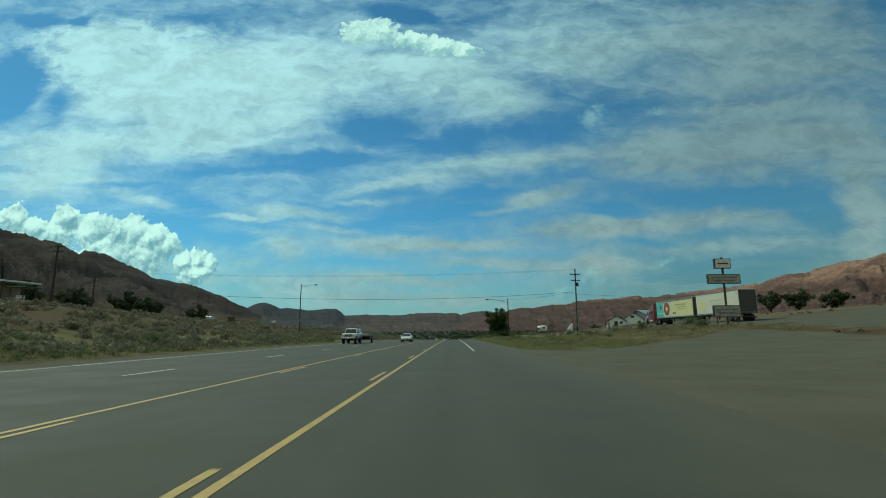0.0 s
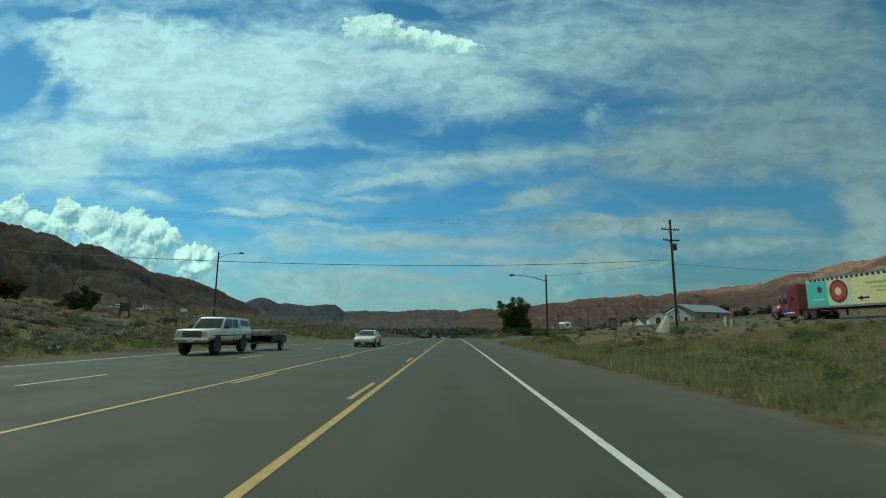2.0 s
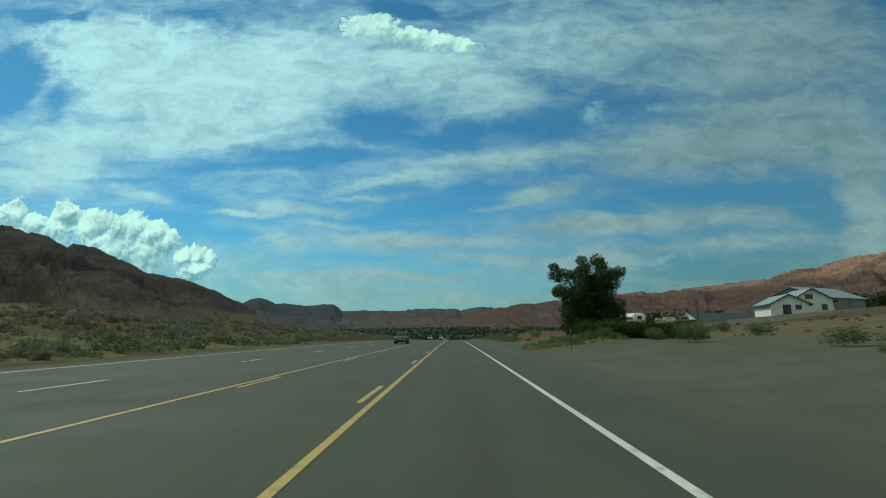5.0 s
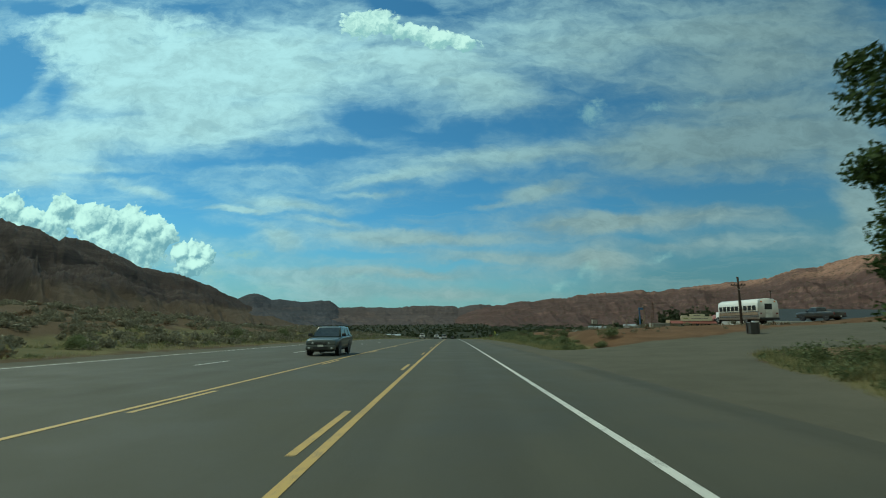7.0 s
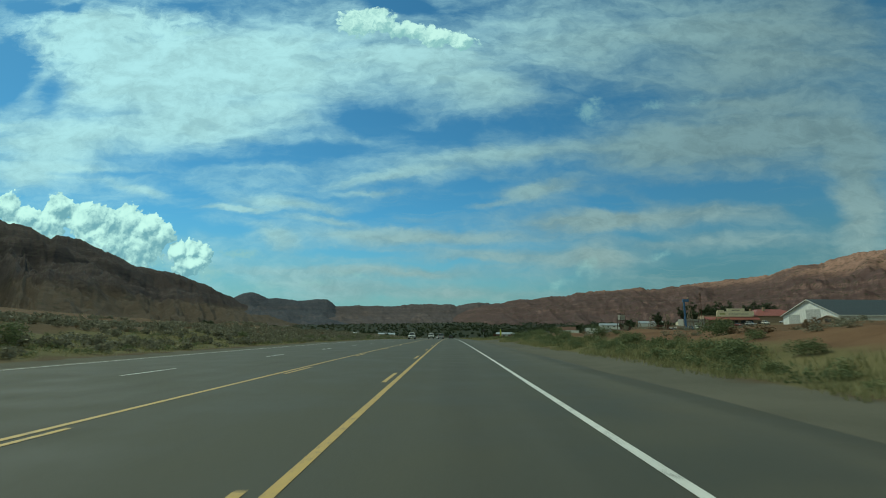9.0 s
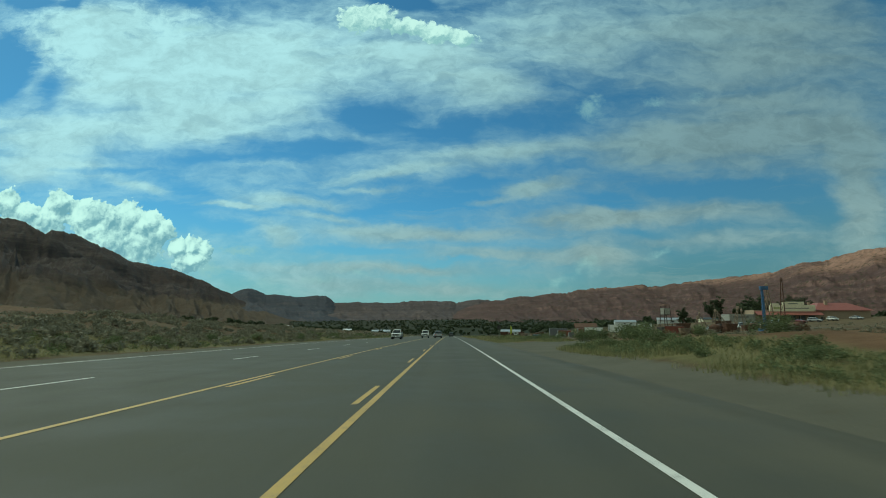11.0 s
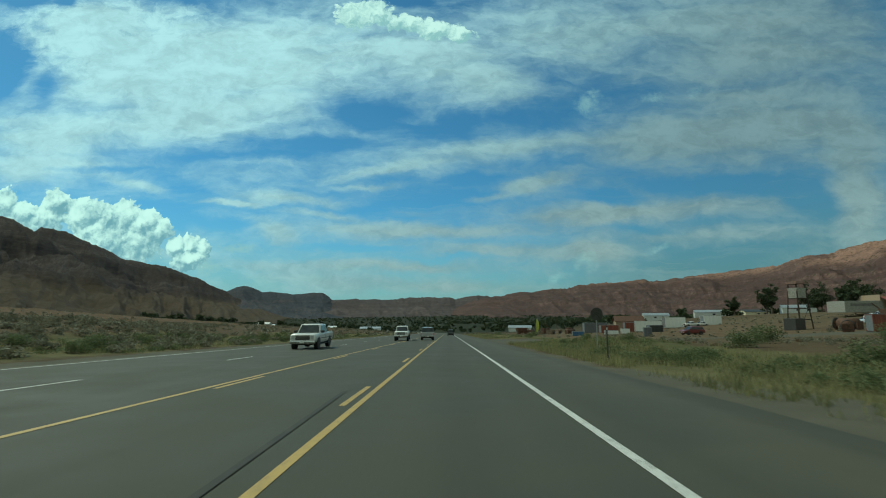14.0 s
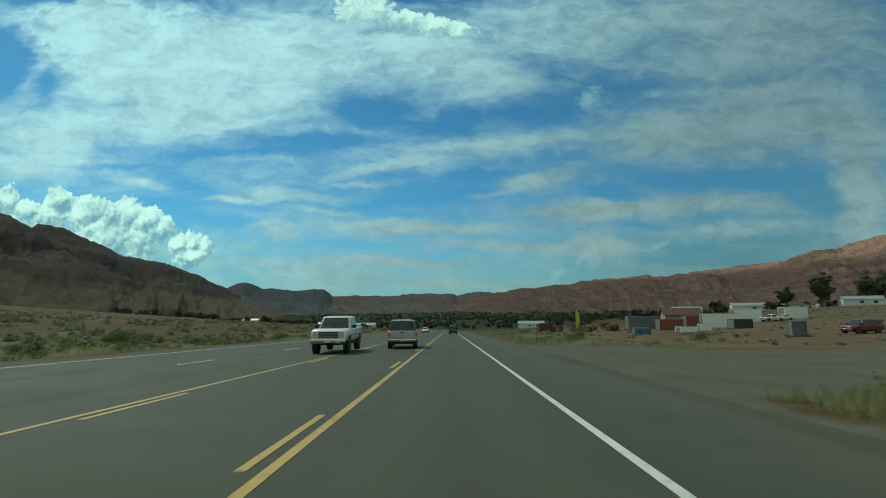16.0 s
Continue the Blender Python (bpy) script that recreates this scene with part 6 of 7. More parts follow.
M_BRICKRED = plain("brick_red_vinyl", (0.42, 0.07, 0.05), 0.4)
M_OLIVE = plain("olive_vinyl", (0.42, 0.44, 0.18), 0.4)

pickup("pickup_truck", "silver-grey pickup with a dark camper shell, braking lights lit", -3.4, 363.5, 4, M_SILVER, 0.06, True, True, True)
pickup("pickup_truck", "white crew-cab pickup with a black grille, facing the other way", -6.65, 357.3, 182, M_WHITEPAINT, 0.18)
pickup("pickup_truck", "older white pickup with chrome bumpers in the outer lane", -11.0, 326.7, 181, M_WHITEPAINT, 0.02)
pickup("pickup_truck", "white pickup with a white camper shell towing a trailer", -14.3, 72.1, 181, M_WHITEPAINT, 0.24, True, True, False, True, None, "", M_WHITEPAINT)
cargo_trailer(-13.4, 77.9, 180)
sedan("sedan", "pale white four-door saloon in the inner lane", -7.95, 88.4, 180, M_WHITEPAINT)
wagon("station_wagon", "dark green-grey wagon with roof rails in the inner lane", -7.75, 174.9, 181, M_GREENGREY, False, None, True, 1.68)
sedan("sedan", "small white car far down the road", -7.2, 470.0, 180, M_WHITEPAINT)
wagon("jeep", "black square-backed off-road car in the lane", 0.6, 432.6, 0, M_DARKGREY, False, None, True, 1.9)

_z = lz(42.5, 95)
semi_tractor(42, 106.5, 0, lz(42, 104) + 0.02)
semi_trailer("semi_trailer", "long cream box trailer painted turquoise, red and yellow", 42, 99.3, 14.6, 0, True, lz(42, 90) + 0.02, "trailers of the road train")
semi_trailer("semi_trailer", "cream box trailer with a faded round emblem", 42, 83.4, 12.0, 0, False, lz(42, 77) + 0.02, "trailers of the road train")
school_bus(37.3, 208.0, 2, lz(37.3, 208) + 0.35)
pickup("pickup_truck", "dark pickup parked behind the bus", 51.5, 214.0, 12, M_DARKGREY, 0.0, False, False, False, False, lz(51.5, 214.0))
wagon("parked_car", "dark red wagon parked on the dirt lot", 50.0, 388.5, 100, M_REDPAINT, False, lz(50, 388.5), False)

# ---------------------------------------------------------------- street furniture
def street_lamp(x, y, height, arm, label, rot):
    """A single-arm lamp; the arm reaches towards +x of the thing."""
    t = thing("street_lamp", label, "street lamp", on_land(x, y, 0.1), rot, "street lamps")
    part("base", lathe([(.22, 0), (.22, .18), (.14, .26), (.13, .5)], 14), M_CONCRETE, t, "concrete foot", True)
    part("pole", tube([(0, 0, .2), (0, 0, height * .5), (0, 0, height)], [.135, .115, .095], 12), M_POLE, t, "dark weathered pole", True)
    part("arm", tube([(0, 0, height - .85), (arm * .35, 0, height - .45), (arm * .7, 0, height - .2), (arm, 0, height - .12)], .045, 8), M_STEEL, t, "grey bracket arm", True)
    part("brace", tube([(0, 0, height - .2), (arm * .35, 0, height - .42)], .02, 6), M_STEEL, t)
    part("lamp_head", box(arm - .1, arm + .62, -.16, .16, height - .24, height - .04, .06, None, .75), M_DARKSTEEL, t, "grey cobra lamp head", True)
    part("lens", lathe([(.13, -.1), (.12, -.02), (.12, 0)], 12), M_HEAD, t, "", True, (arm + .3, 0, height - .24))
    part("control_box", box(-.16, .16, -.24, -.1, 3.2, 3.65, .02), M_STEEL, t, "grey steel box")
    return t


def utility_pole(x, y, height, label, rot, arms, gear=True):
    t = thing("utility_pole", label, "utility pole", on_land(x, y, 0.15), rot, "utility poles")
    part("pole", tube([(0, 0, 0), (.02, 0, height * .5), (0, 0, height)], [.19, .16, .12], 12), M_POLE, t, "", True)
    for z, w in arms:
        arm = part("crossarm", box(-w, w, -.06, .06, z - .06, z + .06, .01), M_POLE, t)
        for s in (-1, -.55, .55, 1):
            part("insulator", lathe([(.03, .06), (.055, .10), (.03, .14), (.05, .18), (.02, .24)], 10), M_DARKSTEEL, arm, "dark glazed insulator", True, (s * (w - .08), 0, z))
        for s in (-1, 1):
            part("brace", rod((s * w * .55, -.07, z), (0, -.13, z - .6), .02, None, 6), M_STEEL, t)
    if gear:
        part("transformer", lathe([(.18, 0), (.24, .03), (.24, .62), (.20, .68), (.06, .74)], 14), M_DARKSTEEL, t, "grey transformer can", True, (.38, 0, height - 3.4))
        part("conduit", tube([(.0, -.2, 0), (.0, -.18, height * .75)], .05, 6), M_STEEL, t)
        part("meter_box", box(-.14, .14, -.34, -.18, 1.3, 1.8, .02), M_STEEL, t)
    return t


def wire(a, b, sag, r, label):
    pts = [Vector(a).lerp(Vector(b), f) - Vector((0, 0, sag * 4 * f * (1 - f))) for f in np.linspace(0, 1, 40)]
    return tagged(part("overhead_wire", tube(pts, r, 5), M_CABLE, None, label, True), label, "wire", "overhead wires")


street_lamp(11.8, 104.3, 8.3, 4.2, "dark pole with a grey cobra street lamp over the verge", 188)
street_lamp(-35.2, 113.4, 11.8, 3.2, "tall dark pole with a cobra street lamp on the bank", 0)
utility_pole(24.0, 95.6, 12.4, "weathered wooden pole with crossarms and a transformer", 14, ((11.3, 1.1), (10.1, 1.0)))
utility_pole(-59.5, 72.5, 9.6, "wooden pole with two crossarms behind the bank", 0, ((9.3, 1.2), (8.6, .9)), False)
utility_pole(-78.0, 105.0, 8.6, "bare wooden pole among the trees", 0, (), False)
utility_pole(34.8, 204.3, 6.2, "wooden pole with a crossarm beside the bus", 0, ((5.2, .9),), False)
utility_pole(85, 275, 10.5, "thin wooden pole beside the yard", 0, ((10.2, .9),), False)
_p, _q = lz(23.6, 95.6), lz(-59.5, 72.0)
wire((23.6, 95.6, 8.9), (-59.5, 72.0, _q + 3.3), 1.8, .024, "thick black cable slung over the road")
for _d in (-.9, 0, .9):
    wire((23.6, 95.6 + _d, 13.2), (-59.5, 72.0 + _d, _q + 5.4), 1.0, .006, "thin black wire slung over the road")
wire((23.7, 95.6, _p + 7.4), (96, 108, lz(96, 108) + 3.5), 1.5, .014, "thin black wire along the lots")
wire((11.8, 104.3, lz(11.8, 104.3) + 8.0), (23.9, 95.7, _p + 7.8), .25, .014, "thin black wire between lamp and pole")


def post_sign(x, y, label):
    """The tall roadside sign: two boxes up a pole and one low panel; its unreadable words are plain bars."""
    t = thing("pole_sign", label, "sign", on_land(x, y, 0.1), 0)
    part("pole", tube([(0, 0, 0), (0, 0, 8.3)], .13, 12), M_DARKSTEEL, t, "", True)
    for z0, z1, w, m in ((6.95, 8.15, .98, M_OFFWHITE), (5.1, 6.25, 1.95, M_GREYPANEL), (1.1, 2.5, 1.6, M_GREYPANEL)):
        p = part("sign_box", box(-w, w, -.17, .17, z0, z1, .03), M_DARKSTEEL, t, "dark steel sign box")
        part("face", box(-w + .09, w - .09, -.185, -.172, z0 + .09, z1 - .09), m, p, "faded pale sign face")
        zc = (z0 + z1) / 2
        rows = ((zc, .62),) if w < 1 else ((zc + .18, .8), (zc - .2, .65))
        for zz, f in rows:
            part("word_bar", box(-w * f, w * f, -.198, -.187, zz - .09, zz + .09), M_DARKRED if w < 1 else M_OLDPAINT, p, "plain bar in place of faded words")
    part("second_pole", tube([(1.2, 0, 0), (1.2, 0, 1.1)], .06, 8), M_DARKSTEEL, t)
    part("second_pole", tube([(-1.2, 0, 0), (-1.2, 0, 1.1)], .06, 8), M_DARKSTEEL, t)
    return t


M_GREYPANEL = plain("faded_grey_panel", (0.34, 0.33, 0.29), 0.6, 0, 0.18)
M_PALEGREY = plain("pale_grey_plate", (0.50, 0.50, 0.48), 0.5, 0.1, 0.15)
M_OLDPAINT = plain("faded_letter_paint", (0.20, 0.19, 0.17), 0.6, 0, 0.2)
M_TARP = plain("white_tarpaulin", (0.78, 0.78, 0.75), 0.6, 0, 0.08)
M_YELLOWFLAG = plain("yellow_green_flag_cloth", (0.52, 0.55, 0.08), 0.7, 0, 0.1)
M_BLUESTEEL = plain("blue_painted_steel", (0.06, 0.15, 0.30), 0.5, 0.1, 0.2)
M_GREEN = plain("green_painted_metal", (0.05, 0.20, 0.15), 0.5)
M_ROOFMETAL = ribbed("pale_metal_roofing", (0.50, 0.52, 0.52), 0.32, 0, 0.4, 0.5)
M_WALLMETAL = ribbed("blue_grey_metal_siding", (0.25, 0.28, 0.30), 0.3, 0, 0.5, 0.2)
M_WALLWHITE = ribbed("white_metal_siding", (0.84, 0.85, 0.82), 0.3, 0, 0.5, 0.0, 0.08)
M_WALLCREAM = plain("cream_stucco", (0.76, 0.69, 0.50), 0.85, 0, 0.08, bump=0.2)
M_WALLTAN = plain("tan_stucco", (0.36, 0.27, 0.19), 0.85, 0, 0.12, bump=0.2)
M_REDROOF = ribbed("red_metal_roofing", (0.30, 0.095, 0.070), 0.4, 0, 0.5, 0.0)
M_DARKROOF = ribbed("dark_teal_metal_roofing", (0.055, 0.068, 0.074), 0.4, 0, 0.65, 0.0)
M_TRIMGREEN = plain("dark_green_trim", (0.03, 0.09, 0.06), 0.5)
M_CTR_GREY = ribbed("grey_container_side", (0.16, 0.165, 0.18), 0.25, 0, 0.55)
M_CTR_RED = ribbed("rust_red_container_side", (0.26, 0.075, 0.05), 0.25, 0, 0.7)
M_CTR_WHITE = ribbed("white_container_side", (0.86, 0.87, 0.83), 0.25, 0, 0.5, 0.0, 0.05)
M_CTR_DARK = ribbed("dark_container_side", (0.045, 0.045, 0.045), 0.25, 0, 0.6)

post_sign(33.0, 60.8, "tall roadside sign with two faded boxes on a dark pole")


def board_sign(x, y):
    t = thing("board_sign", "dark sign board standing on splayed timber legs", "sign", on_land(x, y, 0.05), 8)
    part("board", box(-.55, .55, -.05, .05, .4, 2.0, .02), M_DARKSTEEL, t, "dark panel")
    part("face", box(-.45, .45, -.062, -.052, .7, 1.8), M_OLDPAINT, t, "faded face")
    part("cap", box(-.62, .62, -.09, .09, 2.0, 2.08, .01), M_BOARD, t)
    for s in (-1, 1):
        part("leg", rod((s * .40, 0, 1.0), (s * .52, -.35, 0), .045, None, 8), M_BOARD, t)
        part("leg", rod((s * .40, 0, 1.0), (s * .52, .45, 0), .045, None, 8), M_BOARD, t)
    return t


board_sign(21.7, 109.6)


def pedestal(x, y, h):
    t = thing("service_pedestal", "grey steel service pedestal on the dirt field", "pedestal", on_land(x, y, 0.05), 12, "service pedestals")
    part("body", box(-.22, .22, -.16, .16, 0, h, .03), M_PALEGREY, t)
    part("lid", box(-.25, .25, -.19, .19, h, h + .07, .02), M_STEEL, t, "grey lid")
    part("door", box(-.17, .17, -.172, -.162, .15, h - .12, .004), M_GREYPANEL, t, "closed door")
    return t


pedestal(30.6, 98.0, 1.15)
pedestal(31.6, 98.6, 0.8)

# white tarpaulin drawn down beside the utility pole
tt = thing("tarpaulin", "white tarpaulin propped up against the wooden pole", "tarpaulin", on_land(22.6, 95.2, 0.05), 10)
def _fold(z, cx, rx, ry, deep):
    return [(cx + rx * math.cos(a) * (1 - deep * (i % 2)), ry * math.sin(a) * (1 - deep * (i % 2)), z) for i, a in enumerate(np.linspace(0, math.tau, 22, endpoint=False))]


part("sheet", loft([_fold(0, -.42, .86, .42, .22), _fold(.6, -.25, .66, .34, .26), _fold(1.2, -.02, .44, .25, .24), _fold(1.62, .14, .26, .16, .18), _fold(1.84, .22, .10, .07, .1)]), M_TARP, tt, "white sheet hanging in folds")
part("stay", rod((.3, 0, 0), (.3, 0, 1.85), .03), M_STEEL, tt)


def delineator(x, y, h=1.5, label="thin dark steel marker post beside the gravel shoulder"):
    t = thing("marker_post", label, "post", on_land(x, y, 0.08), 0, "marker posts")
    part("post", box(-.03, .03, -.02, .02, 0, h, .006), M_DARKSTEEL, t)
    part("reflector", box(-.025, .025, -.028, -.021, h - .16, h - .06), M_OFFWHITE, t, "white reflector")
    return t


for _x, _y, _h in ((7.4, 148.0, 1.3), (8.6, 141.2, 1.6), (6.6, 308.6, 1.6), (7.6, 372.0, 1.2)):
    delineator(_x, _y, _h)


def round_sign(x, y):
    t = thing("round_sign", "round pale sign with a dark rim on a thin post", "sign", on_land(x, y, 0.08), 6)
    part("post", box(-.03, .03, -.03, .03, 0, 2.75), M_STEEL, t)
    part("ring", lathe([(.31, -.010), (.39, -.014), (.39, .014), (.31, .010)], 32, "X"), M_DARKSTEEL, t, "dark rim", False, (0, -.052, 2.4)).rotation_euler = (0, 0, radians(90))
    part("plate", lathe([(.312, -.003), (.312, .003)], 28, "X"), M_PALEGREY, t, "pale weathered disc", False, (0, -.05, 2.4)).rotation_euler = (0, 0, radians(90))
    part("bar", rod((-.22, -.066, 2.62), (.22, -.066, 2.18), .03, None, 6), M_DARKSTEEL, t, "dark slanting bar")
    part("bar", rod((-.05, -.066, 2.55), (.2, -.066, 2.42), .045, None, 6), M_DARKSTEEL, t, "dark slanting bar")
    return t


round_sign(9.05, 318.0)


def feather_flag(x, y):
    t = thing("feather_flag", "yellow-green feather flag on a bent pole", "flag", on_land(x, y, 0.05), 20)
    pts = [(0, 0, 0), (0, 0, 2.0), (.03, 0, 3.8), (.22, 0, 4.7), (.55, 0, 4.8)]
    part("pole", tube(pts, .02, 6), M_STEEL, t)
    n = 14
    left = [(0.02 + .20 * (k / n) ** 6, 0, 1.1 + 3.65 * k / n) for k in range(n + 1)]
    right = [(.95 * math.sin(math.pi * min(1, .10 + .85 * k / n)) ** .6 + .02, .05 * math.sin(k), 1.1 + 3.65 * k / n) for k in range(n + 1)]
    bm = bmesh.new()
    rows = [[bm.verts.new((a[0], a[1] + d, a[2])) for a in (l, r) for d in (-.008, .008)] for l, r in zip(left, right)]
    for a, b in zip(rows, rows[1:]):
        for i, j in ((0, 2), (3, 1), (1, 0), (2, 3)):
            bm.faces.new((a[i], a[j], b[j], b[i]))
    part("cloth", bm, M_YELLOWFLAG, t, "yellow-green cloth", True)
    return t


feather_flag(24.3, 423.0)


# ---------------------------------------------------------------- buildings
def gable(name, label, x, y, rot, w, l, eave, ridge_h, wall, roof, sink=0.4, over=.35, door=(), panes=(), trim=None, z=None, group="", extra=0.0):
    """A gabled building; its front gable faces -y, the ridge runs along y."""
    t = thing(name, label, "building", (x, y, (lz(x, y) if z is None else z) - sink), rot, group)
    e, r = eave + sink, ridge_h + sink
    h = w / 2
    part("wall", loft([[(-h, 0, 0), (h, 0, 0), (h, 0, e), (0, 0, r), (-h, 0, e)], [(-h, l, 0), (h, l, 0), (h, l, e), (0, l, r), (-h, l, e)]]), wall, t)
    th, slope = .14, (r - e) / h
    for s in (-1, 1):
        o = h + over
        a = [(0, -over, r + .02), (s * o, -over, e - slope * over + .02), (s * o, -over, e - slope * over + .02 + th), (0, -over, r + .02 + th)]
        part("roof", loft([a, [(p[0], l + over, p[2]) for p in a]]), roof, t, "sheet-metal roof slope")
        if trim:
            z0 = e - slope * over
            part("eave_board", box(s * o - .05 + s * .06, s * o + .05 + s * .06, -over, l + over, z0 - .22, z0 + .2), trim, t)
            part("barge_board", loft([[(p[0], -over - .06, p[2] - (.12 if i < 2 else 0)) for i, p in enumerate(a)], [(p[0], -over - .01, p[2] - (.12 if i < 2 else 0)) for i, p in enumerate(a)]]), trim, t)
    for x0, x1, z0, z1, m in door:
        part("door", box(x0, x1, -.09, -.02, z0 + sink, z1 + sink, .02), m, t, "closed door")
    for side, a0, a1, z0, z1 in panes:
        b = box(a0, a1, -.08, -.02, z0 + sink, z1 + sink) if side == 0 else box(side * h - (.08 if side < 0 else .02) + (0 if side < 0 else .03), side * h + (-.02 if side < 0 else .08), a0, a1, z0 + sink, z1 + sink)
        part("window", b, M_GLASS, t, "dark window")
    return t


def flat_box(name, label, x, y, rot, w, l, h, wall, category="container", sink=.1, ends=True, z=None, group=""):
    """A container or box trailer, long side along x."""
    t = thing(name, label, category, (x, y, (lz(x, y) if z is None else z) - sink), rot, group)
    part("side_wall", box(-w / 2, w / 2, -l / 2, l / 2, .12, h, .02), wall, t)
    part("floor_frame", box(-w / 2 - .02, w / 2 + .02, -l / 2 - .02, l / 2 + .02, 0, .14), M_DARKSTEEL, t)
    part("roof", box(-w / 2 - .03, w / 2 + .03, -l / 2 - .03, l / 2 + .03, h, h + .06, .01), M_STEEL, t)
    for sx, sy in product((-1, 1), (-1, 1)):
        part("corner_post", box(sx * w / 2 - .06, sx * w / 2 + .06, sy * l / 2 - .06, sy * l / 2 + .06, .1, h + .04), wall, t)
    if ends:
        part("end_door", box(-w / 2 - .04, -w / 2 - .005, -l / 2 + .1, l / 2 - .1, .2, h - .1, .01), M_STEEL, t, "double end doors")
    return t


# the farmhouse, its annexe and the long barn above the dirt field
gable("shed", "white-gabled shed with a low metal roof", 67.5, 203, -18, 6.6, 12, 2.2, 4.0, M_WALLWHITE, M_ROOFMETAL, .6, .45, ((-1.2, .2, 0, 2.0, M_DARKSTEEL),), ((0, 1.0, 2.0, 1.0, 1.9),), M_TRIMGREEN)
gable("farmhouse", "tall white-gabled house with dark green trim", 76.5, 209, -18, 7.4, 12, 3.4, 5.8, M_WALLWHITE, M_ROOFMETAL, .8, .5, (), ((0, -1.2, .2, 3.6, 4.6), (0, 1.6, 2.6, 1.2, 2.4)), M_TRIMGREEN)
gable("barn", "long blue-grey metal barn with a pale roof", 85.5, 228, -63, 13, 20, 4.2, 7.0, M_WALLMETAL, M_ROOFMETAL, 2.8, .5, ((-2.5, 1.5, 0, 3.4, M_DARKSTEEL),), ((1, 4, 5.4, 2.0, 3.2), (1, 12, 13.4, 2.0, 3.2)), None, lz(85.5, 228) + 1.9)
# the white workshop and the long shed behind
gable("workshop", "long white metal workshop with a dark roof and two tall doors", 111.7, 338, -82, 20, 75, 3.6, 8.4, M_WALLWHITE, M_DARKROOF, .8, .5, ((-7.6, -3.4, 0, 3.9, M_PALEGREY), (-1.0, 4.0, 0, 5.4, M_PALEGREY)), (), M_OFFWHITE, -0.9)
gable("workshop_annexe", "low open lean-to beside the workshop", 112.0, 331, -82, 5, 4, 2.2, 3.0, M_WALLTAN, M_BOARD, .6, .4, ((-1, 1, 0, 2.1, M_DARKSTEEL),), z=-0.6)


def trading_post():
    """The red-roofed shop with a cream parapet and a low red porch."""
    t = thing("trading_post", "long shop with a red roof and a cream parapet", "building", on_land(148, 429, .8), -10)
    part("wall", box(-20, 23, 0, 16, 0, 5.2), M_WALLTAN, t, "tan stucco walls")
    part("parapet", box(-14, 3, -.5, .2, 4.6, 7.2, .05), M_WALLCREAM, t, "cream parapet")
    part("parapet_step", box(-9, -1, -.5, .2, 7.2, 8.6, .05), M_WALLCREAM, t)
    part("parapet_step", box(-13.5, -10.5, -.5, .2, 7.2, 7.9, .05), M_WALLCREAM, t)
    for x0, x1, z0, z1 in ((-7, -3.4, 7.6, 7.95), (-12.6, -10.0, 5.6, 6.4), (-8.4, .6, 5.75, 6.05)):
        part("sign_bar", box(x0, x1, -.56, -.51, z0, z1), M_OLDPAINT if x0 > -9 else M_OLIVE, t, "plain bar in place of faded words")
    part("porch_roof", loft([[(-20, -3.6, 3.0), (4.5, -3.6, 3.0), (4.5, -3.6, 3.15), (-20, -3.6, 3.15)], [(-20, -.4, 4.5), (4.5, -.4, 4.5), (4.5, -.4, 4.65), (-20, -.4, 4.65)]]), M_REDROOF, t, "red porch roof")
    for i in range(8):
        part("porch_post", rod((-15.5 + i * 2.8, -3.4, 0), (-15.5 + i * 2.8, -3.4, 3.05), .1, None, 8), M_BOARD, t)
    part("main_roof", loft([[(2.5, -1, 5.0), (24, -1, 5.0), (24, 17, 5.0), (2.5, 17, 5.0)], [(7.5, 6, 8.3), (18, 6, 8.3), (18, 10, 8.3), (7.5, 10, 8.3)]]), M_REDROOF, t, "red hipped roof")
    part("chimney", box(9, 10, 4, 5, 7, 9.2, .03), M_WALLTAN, t)
    part("chimney", box(4.2, 5, 7, 7.8, 6, 8.6, .03), M_WALLTAN, t)
    for i in range(5):
        part("window", box(-14 + i * 3.6, -11.6 + i * 3.6, -.06, .02, 1.2, 2.8), M_GLASS, t, "dark shop window")
    part("door", box(4.8, 6.2, -.06, .02, 0, 2.4), M_DARKSTEEL, t)
    part("wing", box(-30, -20, -1, 8, 0, 3.4, .05), M_GREYPANEL, t, "grey windowless wing")
    part("wing_sign", box(-28.5, -22.5, -1.08, -1.02, 1.8, 2.6), M_OLDPAINT, t)
    return t


trading_post()

